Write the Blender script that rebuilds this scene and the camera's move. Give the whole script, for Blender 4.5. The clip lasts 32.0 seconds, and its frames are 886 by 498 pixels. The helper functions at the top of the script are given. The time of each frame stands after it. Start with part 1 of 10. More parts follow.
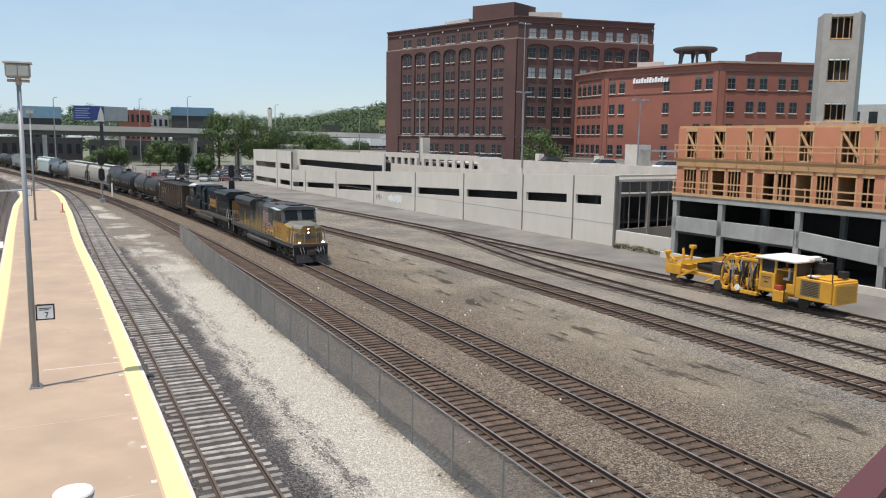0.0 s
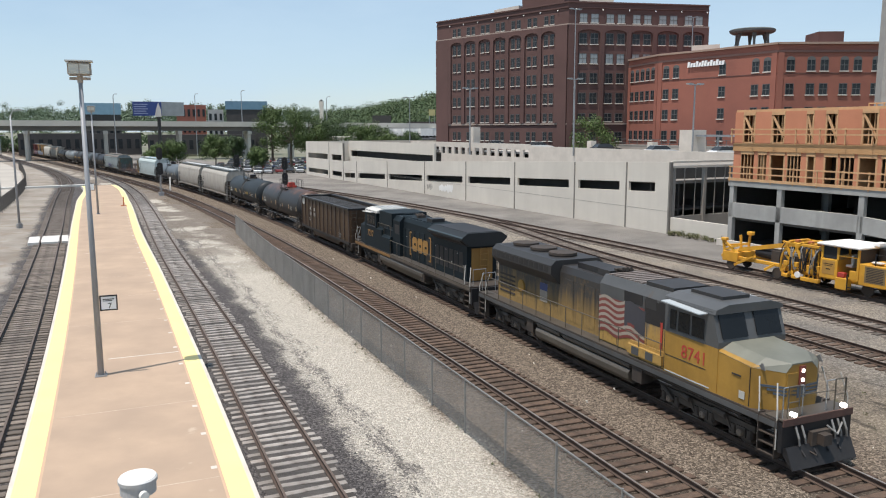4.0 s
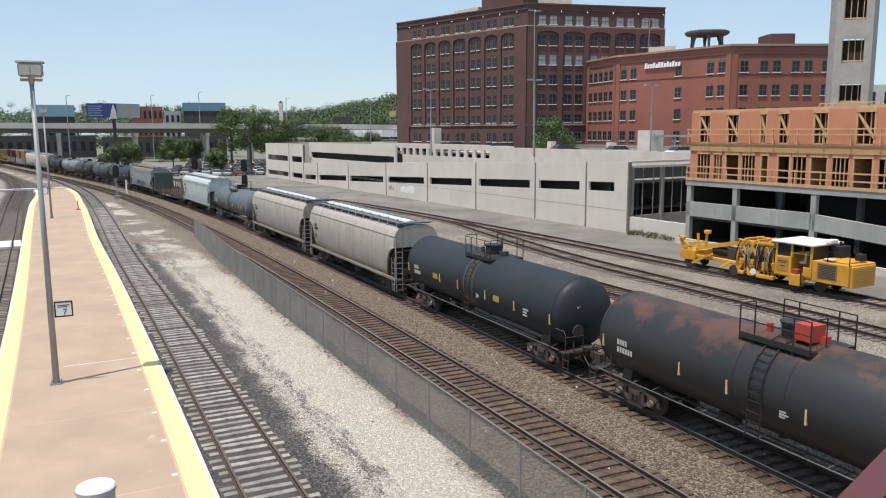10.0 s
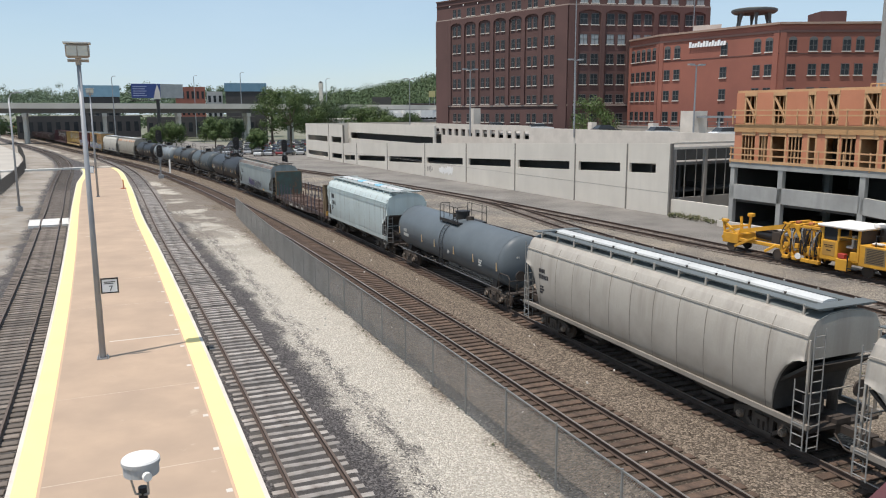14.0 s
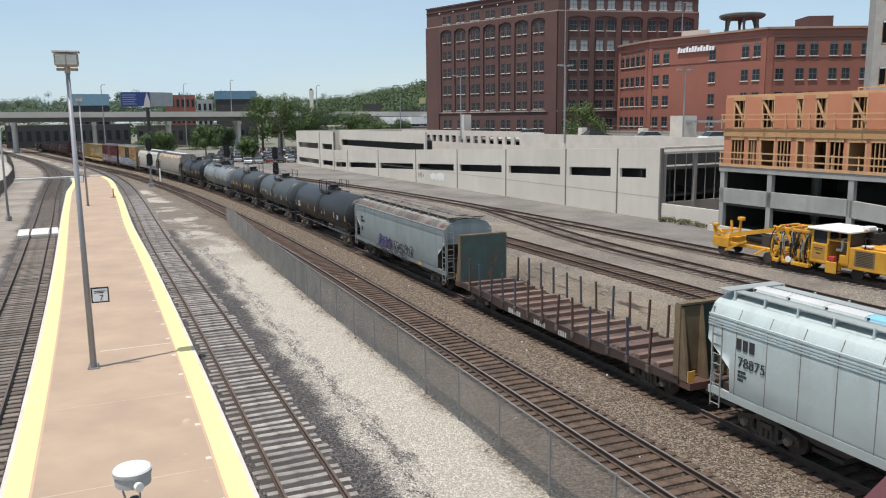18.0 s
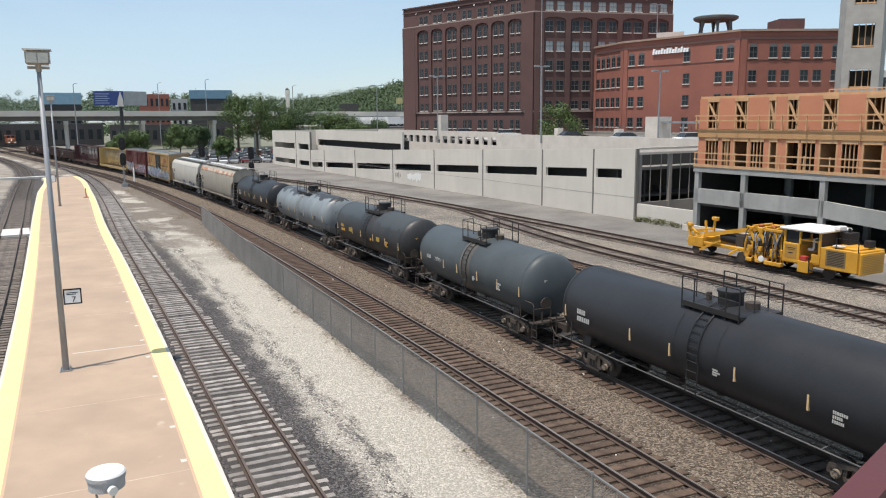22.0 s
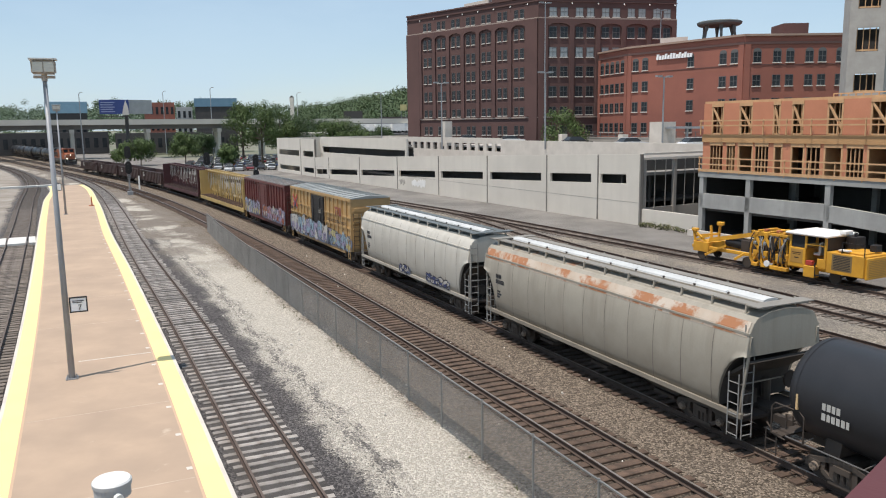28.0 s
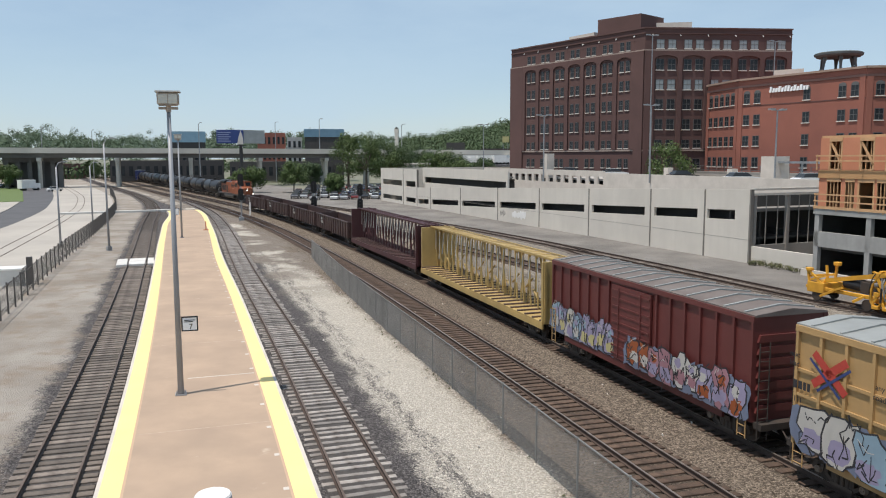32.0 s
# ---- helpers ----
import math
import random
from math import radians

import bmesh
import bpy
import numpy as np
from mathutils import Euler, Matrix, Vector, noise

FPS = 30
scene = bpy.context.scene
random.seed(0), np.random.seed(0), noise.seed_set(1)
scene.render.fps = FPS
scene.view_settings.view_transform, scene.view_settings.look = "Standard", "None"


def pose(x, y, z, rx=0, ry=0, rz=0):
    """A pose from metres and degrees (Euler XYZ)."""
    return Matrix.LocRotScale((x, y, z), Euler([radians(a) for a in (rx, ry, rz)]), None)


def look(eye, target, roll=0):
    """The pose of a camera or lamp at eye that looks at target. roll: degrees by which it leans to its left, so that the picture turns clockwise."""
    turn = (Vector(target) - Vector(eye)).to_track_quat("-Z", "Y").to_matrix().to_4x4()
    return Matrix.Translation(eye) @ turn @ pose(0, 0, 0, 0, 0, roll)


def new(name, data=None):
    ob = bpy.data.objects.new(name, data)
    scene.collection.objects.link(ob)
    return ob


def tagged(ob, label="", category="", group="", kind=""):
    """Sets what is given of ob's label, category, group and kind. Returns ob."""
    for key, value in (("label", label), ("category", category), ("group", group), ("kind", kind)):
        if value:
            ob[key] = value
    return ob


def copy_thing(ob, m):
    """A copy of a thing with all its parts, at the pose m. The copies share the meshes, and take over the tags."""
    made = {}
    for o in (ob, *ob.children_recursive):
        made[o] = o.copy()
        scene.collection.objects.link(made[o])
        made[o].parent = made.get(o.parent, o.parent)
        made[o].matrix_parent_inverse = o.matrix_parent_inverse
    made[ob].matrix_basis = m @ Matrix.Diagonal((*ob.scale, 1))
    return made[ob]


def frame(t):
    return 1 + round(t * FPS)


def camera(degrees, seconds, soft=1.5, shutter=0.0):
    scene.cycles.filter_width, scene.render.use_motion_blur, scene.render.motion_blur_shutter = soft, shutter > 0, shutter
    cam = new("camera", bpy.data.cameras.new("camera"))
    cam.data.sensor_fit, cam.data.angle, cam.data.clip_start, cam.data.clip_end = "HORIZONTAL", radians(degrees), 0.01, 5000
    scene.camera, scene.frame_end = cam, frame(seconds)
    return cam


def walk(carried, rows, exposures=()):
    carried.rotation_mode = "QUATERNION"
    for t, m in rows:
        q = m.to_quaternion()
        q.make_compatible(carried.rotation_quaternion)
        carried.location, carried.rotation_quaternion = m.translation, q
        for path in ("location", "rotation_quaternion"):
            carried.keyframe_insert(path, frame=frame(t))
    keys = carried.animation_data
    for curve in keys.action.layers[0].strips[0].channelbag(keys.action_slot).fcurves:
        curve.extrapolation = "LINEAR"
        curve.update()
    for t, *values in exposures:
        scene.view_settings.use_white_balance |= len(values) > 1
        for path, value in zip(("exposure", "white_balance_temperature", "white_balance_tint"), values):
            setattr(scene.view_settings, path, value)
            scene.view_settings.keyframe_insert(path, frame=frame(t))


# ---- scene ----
EYE = (0.0, 0.0, 9.7)

# seconds, yaw, pitch, roll of a camera held by hand at one spot of a footbridge
TURNS = [
    (0, 0.00, -7.89, -0.89),
    (0.5, 0.11, -7.85, -0.83),
    (1, 0.23, -7.92, -0.68),
    (1.5, 0.41, -7.98, -0.62),
    (2, 1.60, -8.04, -0.11),
    (2.5, 2.73, -8.16, 0.22),
    (3, 3.39, -8.36, 0.27),
    (3.5, 3.72, -8.53, 0.21),
    (5.5, 3.19, -9.02, -0.27),
    (6, 3.01, -9.03, -0.15),
    (6.5, 2.82, -9.02, -0.22),
    (7, 2.40, -8.95, 0.23),
    (7.5, 1.91, -8.83, 0.81),
    (8, 1.51, -8.73, 0.84),
    (8.5, 1.16, -8.63, 1.01),
    (9, 0.88, -8.57, 1.05),
    (9.5, 0.68, -8.53, 0.86),
    (10, 0.82, -8.62, 0.33),
    (10.5, 1.15, -8.91, -0.01),
    (11, 1.50, -9.29, -0.06),
    (11.5, 1.86, -9.64, -0.02),
    (12, 2.36, -9.84, 0.12),
    (12.5, 2.91, -9.84, 0.08),
    (13, 3.35, -9.86, 0.16),
    (13.5, 3.55, -9.92, 0.22),
    (14, 3.66, -10.00, 0.27),
    (14.5, 3.70, -10.05, 0.40),
    (16.5, 3.41, -9.77, 0.45),
    (17, 3.24, -9.67, 0.38),
    (17.5, 3.06, -9.59, 0.51),
    (18, 2.98, -9.55, 0.65),
    (18.5, 2.89, -9.53, 0.66),
    (19, 2.80, -9.56, 0.80),
    (19.5, 2.69, -9.58, 0.72),
    (20, 2.50, -9.54, 0.61),
    (20.5, 2.28, -9.48, 0.55),
    (21, 1.97, -9.46, 0.56),
    (21.5, 1.66, -9.50, 0.44),
    (22, 1.31, -9.55, 0.47),
    (22.5, 1.09, -9.58, 0.65),
    (23, 0.98, -9.56, 0.79),
    (23.5, 1.06, -9.49, 0.79),
    (24, 1.13, -9.44, 0.89),
    (24.5, 1.13, -9.42, 0.98),
    (25, 1.17, -9.41, 0.92),
    (25.5, 1.16, -9.39, 1.01),
    (27.5, 1.19, -9.24, 0.74),
    (28, 1.61, -9.08, 0.81),
    (28.5, 2.13, -8.87, 0.77),
    (29, 2.26, -8.67, 1.79),
    (29.5, 1.51, -8.62, 2.14),
    (30, 1.27, -8.27, 1.70),
    (30.5, 4.53, -7.80, 1.61),
    (31, 6.89, -7.49, 0.75),
    (31.5, 8.39, -7.10, 0.47),
    (32, 9.00, -6.74, 0.20)]
cam = camera(59.15, 32.0, soft=1.1)
walk(cam, [(t, pose(*EYE, 90 + p, r, y)) for t, y, p, r in TURNS],
     exposures=((0, -0.13), (3, -0.12), (6, -0.08), (9, -0.07), (12, -0.15), (18, -0.17), (23, -0.07), (25, -0.08), (28, -0.15), (30, -0.18), (32, -0.27)))

# ---- light: a high early-afternoon sun behind the camera's left shoulder, hazy blue sky ----
SUN_WAY = Vector((2.76, 2.59, -11.6)).normalized()
world = bpy.data.worlds.new("sky")
scene.world = world
world.use_nodes = True
nt = world.node_tree
sky = nt.nodes.new("ShaderNodeTexSky")
sky.sky_type = "NISHITA"
sky.sun_disc = False
sky.sun_elevation = math.asin(-SUN_WAY.z)
sky.sun_rotation = math.atan2(-SUN_WAY.x, -SUN_WAY.y)
sky.air_density, sky.dust_density, sky.ozone_density, sky.altitude = 1.0, 0.5, 2.0, 250
# thin high cloud veils an even part of the blue
veil = nt.nodes.new("ShaderNodeTexNoise")
veil.inputs["Scale"].default_value, veil.inputs["Detail"].default_value, veil.inputs["Roughness"].default_value = 2.6, 6.0, 0.6
veil_map = nt.nodes.new("ShaderNodeMapping")
veil_map.inputs["Scale"].default_value = (1.0, 1.0, 3.2)
veil_co = nt.nodes.new("ShaderNodeTexCoord")
nt.links.new(veil_co.outputs["Generated"], veil_map.inputs["Vector"])
nt.links.new(veil_map.outputs[0], veil.inputs["Vector"])
veil_amount = nt.nodes.new("ShaderNodeMapRange")
for slot, value in (("From Min", 0.35), ("From Max", 0.75), ("To Min", 0.4), ("To Max", 0.85)):
    veil_amount.inputs[slot].default_value = value
nt.links.new(veil.outputs["Fac"], veil_amount.inputs["Value"])
veiled = nt.nodes.new("ShaderNodeMix")
veiled.data_type = "RGBA"
veiled.inputs[7].default_value = (4.4, 5.7, 6.9, 1)
nt.links.new(veil_amount.outputs["Result"], veiled.inputs[0])
nt.links.new(sky.outputs[0], veiled.inputs[6])
nt.links.new(veiled.outputs[2], nt.nodes["Background"].inputs[0])
nt.nodes["Background"].inputs[1].default_value = 0.142
sun = new("sun", bpy.data.lights.new("sun", "SUN"))
sun.data.energy, sun.data.angle, sun.data.color = 5.5, radians(0.5), (1.0, 0.91, 0.825)
sun.matrix_world = look((0, 0, 80), Vector((0, 0, 80)) + SUN_WAY)

# ---- materials ----
def nodes_of(name):
    m = bpy.data.materials.new(name)
    m.use_nodes = True
    t = m.node_tree
    return m, t, t.nodes["Principled BSDF"]


def add(t, kind, **values):
    n = t.nodes.new(kind)
    for k, v in values.items():
        n.inputs[k.replace("_", " ")].default_value = v
    return n


def noise_of(t, coord, scale, detail=5.0, rough=0.6, squash=None):
    if squash:
        mp = t.nodes.new("ShaderNodeMapping")
        mp.inputs["Scale"].default_value = squash
        t.links.new(coord, mp.inputs["Vector"])
        coord = mp.outputs[0]
    n = add(t, "ShaderNodeTexNoise", Scale=scale, Detail=detail, Roughness=rough)
    t.links.new(coord, n.inputs["Vector"])
    return n.outputs["Fac"]


def ramp_of(t, fac, lo, hi):
    n = t.nodes.new("ShaderNodeMapRange")
    n.inputs["From Min"].default_value, n.inputs["From Max"].default_value = lo, hi
    t.links.new(fac, n.inputs["Value"])
    return n.outputs["Result"]


def mix_of(t, fac, a, b):
    n = t.nodes.new("ShaderNodeMix")
    n.data_type = "RGBA"
    for sock, v in ((n.inputs[0], fac), (n.inputs[6], a), (n.inputs[7], b)):
        if isinstance(v, bpy.types.NodeSocket):
            t.links.new(v, sock)
        elif isinstance(v, (int, float)):
            sock.default_value = v
        else:
            sock.default_value = (*v, 1)
    return n.outputs[2]


def math_of(t, op, a, b=0.0):
    n = t.nodes.new("ShaderNodeMath")
    n.operation = op
    for sock, v in ((n.inputs[0], a), (n.inputs[1], b)):
        if isinstance(v, bpy.types.NodeSocket):
            t.links.new(v, sock)
        else:
            sock.default_value = v
    return n.outputs[0]


def bump_of(t, p, height, strength, distance):
    n = add(t, "ShaderNodeBump", Strength=strength, Distance=distance)
    t.links.new(height, n.inputs["Height"])
    t.links.new(n.outputs[0], p.inputs["Normal"])


def surface(name, base, dark, rough=0.6, metal=0.0, grain=8.0, stain=0.6, bump=0.15, dist=0.01, streak=None, rust=None, rust_amount=0.0, vary=0.0, coat=0.0):
    """Paint, stone, metal or wood: grain and stains at two sizes, streaks down or along, rust in patches."""
    m, t, p = nodes_of(name)
    c = t.nodes.new("ShaderNodeTexCoord").outputs["Object"]
    big = ramp_of(t, noise_of(t, c, stain, 4.0), 0.35, 0.7)
    col = mix_of(t, big, base, dark)
    fine = noise_of(t, c, grain, 6.0, 0.7)
    shade = [x * 0.8 for x in base]
    col = mix_of(t, math_of(t, "MULTIPLY", ramp_of(t, fine, 0.35, 0.75), 0.5), col, shade)
    if streak:
        s = ramp_of(t, noise_of(t, c, 1.0, 4.0, 0.6, streak), 0.45, 0.75)
        col = mix_of(t, math_of(t, "MULTIPLY", s, 0.6), col, dark)
    if rust:
        r = ramp_of(t, noise_of(t, c, 0.9, 8.0, 0.65), 0.66 - rust_amount, 0.74 - rust_amount)
        col = mix_of(t, r, col, rust)
    if vary:
        o = t.nodes.new("ShaderNodeObjectInfo").outputs["Random"]
        col = mix_of(t, math_of(t, "MULTIPLY", o, vary), col, [x * 0.25 for x in base])
    t.links.new(col, p.inputs["Base Color"])
    p.inputs["Roughness"].default_value, p.inputs["Metallic"].default_value = rough, metal
    p.inputs["Coat Weight"].default_value = coat
    if bump:
        bump_of(t, p, fine, bump, dist)
    return m


def glass(name, tint, rough=0.15):
    m, t, p = nodes_of(name)
    c = t.nodes.new("ShaderNodeTexCoord").outputs["Object"]
    t.links.new(mix_of(t, ramp_of(t, noise_of(t, c, 0.4), 0.3, 0.7), tint, [x * 0.5 for x in tint]), p.inputs["Base Color"])
    p.inputs["Roughness"].default_value = rough
    p.inputs["Specular IOR Level"].default_value = 0.25
    return m


def glow(name, color, strength):
    m, t, p = nodes_of(name)
    p.inputs["Base Color"].default_value = (*color, 1)
    p.inputs["Emission Color"].default_value, p.inputs["Emission Strength"].default_value = (*color, 1), strength
    return m


M = {
    "rail": surface("rail_steel", (0.085, 0.058, 0.045), (0.055, 0.038, 0.03), 0.7, 0.2, 20, 2.0),
    "rail_head": surface("polished_rail_head", (0.40, 0.36, 0.32), (0.30, 0.26, 0.225), 0.38, 0.7, 20, 2.0),
    "rail_head_rusty": surface("dull_rail_head", (0.17, 0.125, 0.10), (0.12, 0.085, 0.065), 0.55, 0.4, 20, 2.0),
    "tie": surface("creosoted_wood", (0.15, 0.098, 0.068), (0.05, 0.033, 0.025), 0.9, 0, 30, 3.0, 0.6, 0.03, (16.0, 0.9, 16.0), None, 0, 0.55),
    "tie_yard": surface("bleached_yard_wood", (0.27, 0.23, 0.195), (0.12, 0.095, 0.08), 0.9, 0, 30, 3.0, 0.5, 0.02, (16.0, 0.9, 16.0), None, 0, 0.8),
    "tie_grey": surface("weathered_wood", (0.46, 0.43, 0.40), (0.20, 0.165, 0.14), 0.9, 0, 30, 2.2, 0.5, 0.02, (12.0, 0.8, 12.0), (0.075, 0.058, 0.05), 0.06, 0.7),
    "platform": surface("tan_concrete", (0.43, 0.318, 0.228), (0.33, 0.247, 0.182), 0.85, 0, 60, 0.35, 0.08, 0.004, (0.8, 0.8, 0.8), (0.47, 0.375, 0.285), 0.0),
    "slab_joint": surface("dusty_joint_filler", (0.52, 0.42, 0.33), (0.36, 0.27, 0.20), 0.9, 0, 30, 0.9),
    "kerb": surface("pale_concrete", (0.60, 0.55, 0.49), (0.48, 0.44, 0.39), 0.85, 0, 30, 0.6),
    "yellow": surface("yellow_tactile", (0.86, 0.70, 0.30), (0.84, 0.66, 0.28), 0.7, 0, 40, 0.6, 0.2, 0.006),
    "orange_line": surface("faded_orange_line", (0.52, 0.36, 0.24), (0.47, 0.33, 0.23), 0.8, 0, 30, 0.8),
    "garage": surface("precast_concrete", (0.64, 0.60, 0.53), (0.53, 0.495, 0.44), 0.85, 0, 12, 0.15, 0.08, 0.004, (0.9, 0.9, 0.06)),
    # darker copy of the precast concrete, shade mixed into its colour
    "garage_dark": surface("shaded_concrete", (0.32, 0.30, 0.27), (0.25, 0.23, 0.21), 0.9, 0, 12, 0.3),
    "joint": surface("joint_sealant", (0.20, 0.185, 0.165), (0.15, 0.14, 0.125), 0.9),
    # near-black colour standing in for shade inside garage, podium and tower
    "dark": surface("painted_interior_shade", (0.06, 0.058, 0.055), (0.04, 0.039, 0.037), 0.9),
    "road": surface("old_asphalt", (0.24, 0.225, 0.205), (0.17, 0.16, 0.147), 0.95, 0, 25, 0.12, 0.2, 0.01),
    "podium": surface("blue_grey_concrete", (0.37, 0.372, 0.355), (0.25, 0.25, 0.24), 0.85, 0, 12, 0.35, 0.1, 0.004, (1.4, 1.4, 0.15)),
    # concrete darkened in its colour for the shade under the podium slab
    "dark_floor": surface("shade_tinted_concrete", (0.10, 0.095, 0.09), (0.07, 0.066, 0.062), 0.9, 0, 12, 0.3),
    "belt": surface("weathered_belt_stone", (0.36, 0.29, 0.25), (0.28, 0.22, 0.19), 0.9),
    "lot": surface("bleached_paving", (0.42, 0.40, 0.37), (0.33, 0.31, 0.28), 0.95, 0, 25, 0.1, 0.2, 0.01),
    "galv": surface("galvanised_steel", (0.36, 0.37, 0.38), (0.27, 0.28, 0.29), 0.45, 0.6, 15, 1.5),
    "brick_brown": surface("brown_brick", (0.122, 0.066, 0.059), (0.085, 0.047, 0.043), 0.9, 0, 6, 0.12, 0.2, 0.02),
    "brick_red": surface("red_brick", (0.305, 0.113, 0.08), (0.22, 0.085, 0.064), 0.9, 0, 6, 0.12, 0.2, 0.02),
    "sill": surface("limestone", (0.66, 0.62, 0.56), (0.54, 0.50, 0.45), 0.85),
    "pane": glass("window_glass", (0.035, 0.04, 0.045)),
    "frame_paint": surface("window_paint", (0.12, 0.12, 0.12), (0.08, 0.08, 0.08), 0.6),
    "plywood": surface("sheathing_plywood", (0.56, 0.235, 0.135), (0.47, 0.19, 0.105), 0.85, 0, 10, 0.35, 0.1, 0.004),
    "lumber": surface("framing_lumber", (0.58, 0.36, 0.19), (0.46, 0.27, 0.14), 0.8, 0, 20, 1.5),
    "rimboard": surface("rim_board", (0.50, 0.29, 0.135), (0.42, 0.235, 0.105), 0.8, 0, 20, 0.8),
    # timber brown with the rooms' shade put into the colour
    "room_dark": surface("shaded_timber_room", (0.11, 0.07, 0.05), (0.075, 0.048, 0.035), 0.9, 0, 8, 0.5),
    "white": surface("white_paint", (0.80, 0.79, 0.76), (0.70, 0.69, 0.66), 0.5, 0, 10, 0.8),
    "black": surface("black_paint", (0.022, 0.022, 0.024), (0.035, 0.033, 0.032), 0.45, 0, 12, 0.5),
    "coal": surface("coal", (0.012, 0.012, 0.013), (0.025, 0.025, 0.026), 0.8, 0, 6, 2.0, 1.0, 0.1),
    "truck": surface("cast_steel", (0.045, 0.038, 0.033), (0.075, 0.055, 0.042), 0.75, 0.2, 12, 1.5),
    "bed": surface("grimy_ballast", (0.085, 0.078, 0.073), (0.04, 0.036, 0.034), 0.95, 0, 26, 1.2, 0.8, 0.05),
    "side_frame": surface("grimy_cast_frame", (0.085, 0.068, 0.055), (0.045, 0.037, 0.031), 0.75, 0.1, 12, 1.5, 0.3, 0.01),
    "cap_dust": surface("dusty_bearing_cap", (0.22, 0.175, 0.135), (0.12, 0.095, 0.075), 0.7, 0, 20, 3.0),
    "pipe_dark": surface("worn_pipe", (0.16, 0.155, 0.15), (0.09, 0.085, 0.08), 0.4, 0.3, 12, 2.0),
    "ladder_grey": surface("worn_ladder_steel", (0.30, 0.30, 0.29), (0.20, 0.195, 0.18), 0.55, 0.2, 12, 1.5),
    # soot and the shade of the open end cavity, both in the colour
    "slope_dark": surface("sooty_shaded_slope_sheet", (0.042, 0.036, 0.032), (0.07, 0.06, 0.05), 0.85, 0, 12, 0.8),
    # grime plus the shade under the car, both put into the colour
    "bay_dirty_shaded": surface("grimy_shaded_outlet_bay", (0.11, 0.10, 0.088), (0.06, 0.053, 0.047), 0.8, 0, 12, 0.8),
    "rust_brown": surface("rusty_brown", (0.105, 0.052, 0.04), (0.07, 0.04, 0.033), 0.8, 0, 12, 0.6, 0.2, 0.01, (0.8, 0.8, 0.1)),
    "maroon": surface("bridge_red_paint", (0.10, 0.025, 0.025), (0.08, 0.02, 0.02), 0.5),
}

# ---- building blocks ----
def part(name, bm, material, parent=None, label="", smooth=False):
    me = bpy.data.meshes.new(name)
    bmesh.ops.recalc_face_normals(bm, faces=bm.faces)
    bm.to_mesh(me)
    bm.free()
    for mt in (material if isinstance(material, (list, tuple)) else [material]):
        me.materials.append(mt)
    if smooth:
        for f in me.polygons:
            f.use_smooth = True
    ob = new(name, me)
    ob.parent = parent
    if label:
        ob["label"] = label
    return ob


def again(name, mesh, parent, m, label=""):
    ob = new(name, mesh)
    ob.parent = parent
    ob.matrix_basis = m
    if label:
        ob["label"] = label
    return ob


def empty(name, m=None, **tags):
    ob = new(name)
    if m is not None:
        ob.matrix_basis = m
    return tagged(ob, **tags)


def box(bm, x0, x1, y0, y1, z0, z1, m=None, mat=0):
    vs = [bm.verts.new((m @ Vector(c)) if m else c) for c in
          ((x0, y0, z0), (x1, y0, z0), (x1, y1, z0), (x0, y1, z0), (x0, y0, z1), (x1, y0, z1), (x1, y1, z1), (x0, y1, z1))]
    for f in ((3, 2, 1, 0), (4, 5, 6, 7), (0, 1, 5, 4), (1, 2, 6, 5), (2, 3, 7, 6), (3, 0, 4, 7)):
        bm.faces.new([vs[i] for i in f]).material_index = mat
    return bm


def boxes(*items):
    bm = bmesh.new()
    for it in items:
        box(bm, *it)
    return bm


def beam(bm, a, b, w, h=None, up=(0, 0, 1)):
    """A straight bar of w x h from a to b."""
    a, b = Vector(a), Vector(b)
    d = b - a
    x = d.normalized()
    u = Vector(up)
    if abs(x.dot(u)) > 0.99:
        u = Vector((0, 1, 0))
    y = u.cross(x).normalized()
    z = x.cross(y)
    m = Matrix((x, y, z)).transposed().to_4x4()
    m.translation = a
    h = h or w
    return box(bm, 0, d.length, -w / 2, w / 2, -h / 2, h / 2, m)


def tube(bm, a, b, r, r2=None, n=8, caps=True):
    a, b = Vector(a), Vector(b)
    d = (b - a).normalized()
    u = d.orthogonal().normalized()
    v = d.cross(u)
    r2 = r if r2 is None else r2
    rings = []
    for c, rr in ((a, r), (b, r2)):
        rings.append([bm.verts.new(c + (u * math.cos(6.28319 * i / n) + v * math.sin(6.28319 * i / n)) * rr) for i in range(n)])
    for i in range(n):
        bm.faces.new((rings[0][i], rings[0][(i + 1) % n], rings[1][(i + 1) % n], rings[1][i]))
    if caps:
        bm.faces.new(rings[0][::-1])
        bm.faces.new(rings[1])
    return bm


def pipe(bm, pts, r, n=6):
    for a, b in zip(pts, pts[1:]):
        tube(bm, a, b, r, n=n)
    return bm


def prism(bm, outline, x0, x1, axis="x"):
    """An outline in the cross plane swept along one axis."""
    def place(c, v):
        return {"x": (c, v[0], v[1]), "y": (v[0], c, v[1]), "z": (v[0], v[1], c)}[axis]
    a = [bm.verts.new(place(x0, v)) for v in outline]
    b = [bm.verts.new(place(x1, v)) for v in outline]
    n = len(outline)
    for i in range(n):
        bm.faces.new((a[i], a[(i + 1) % n], b[(i + 1) % n], b[i]))
    bm.faces.new(a[::-1])
    bm.faces.new(b)
    return bm


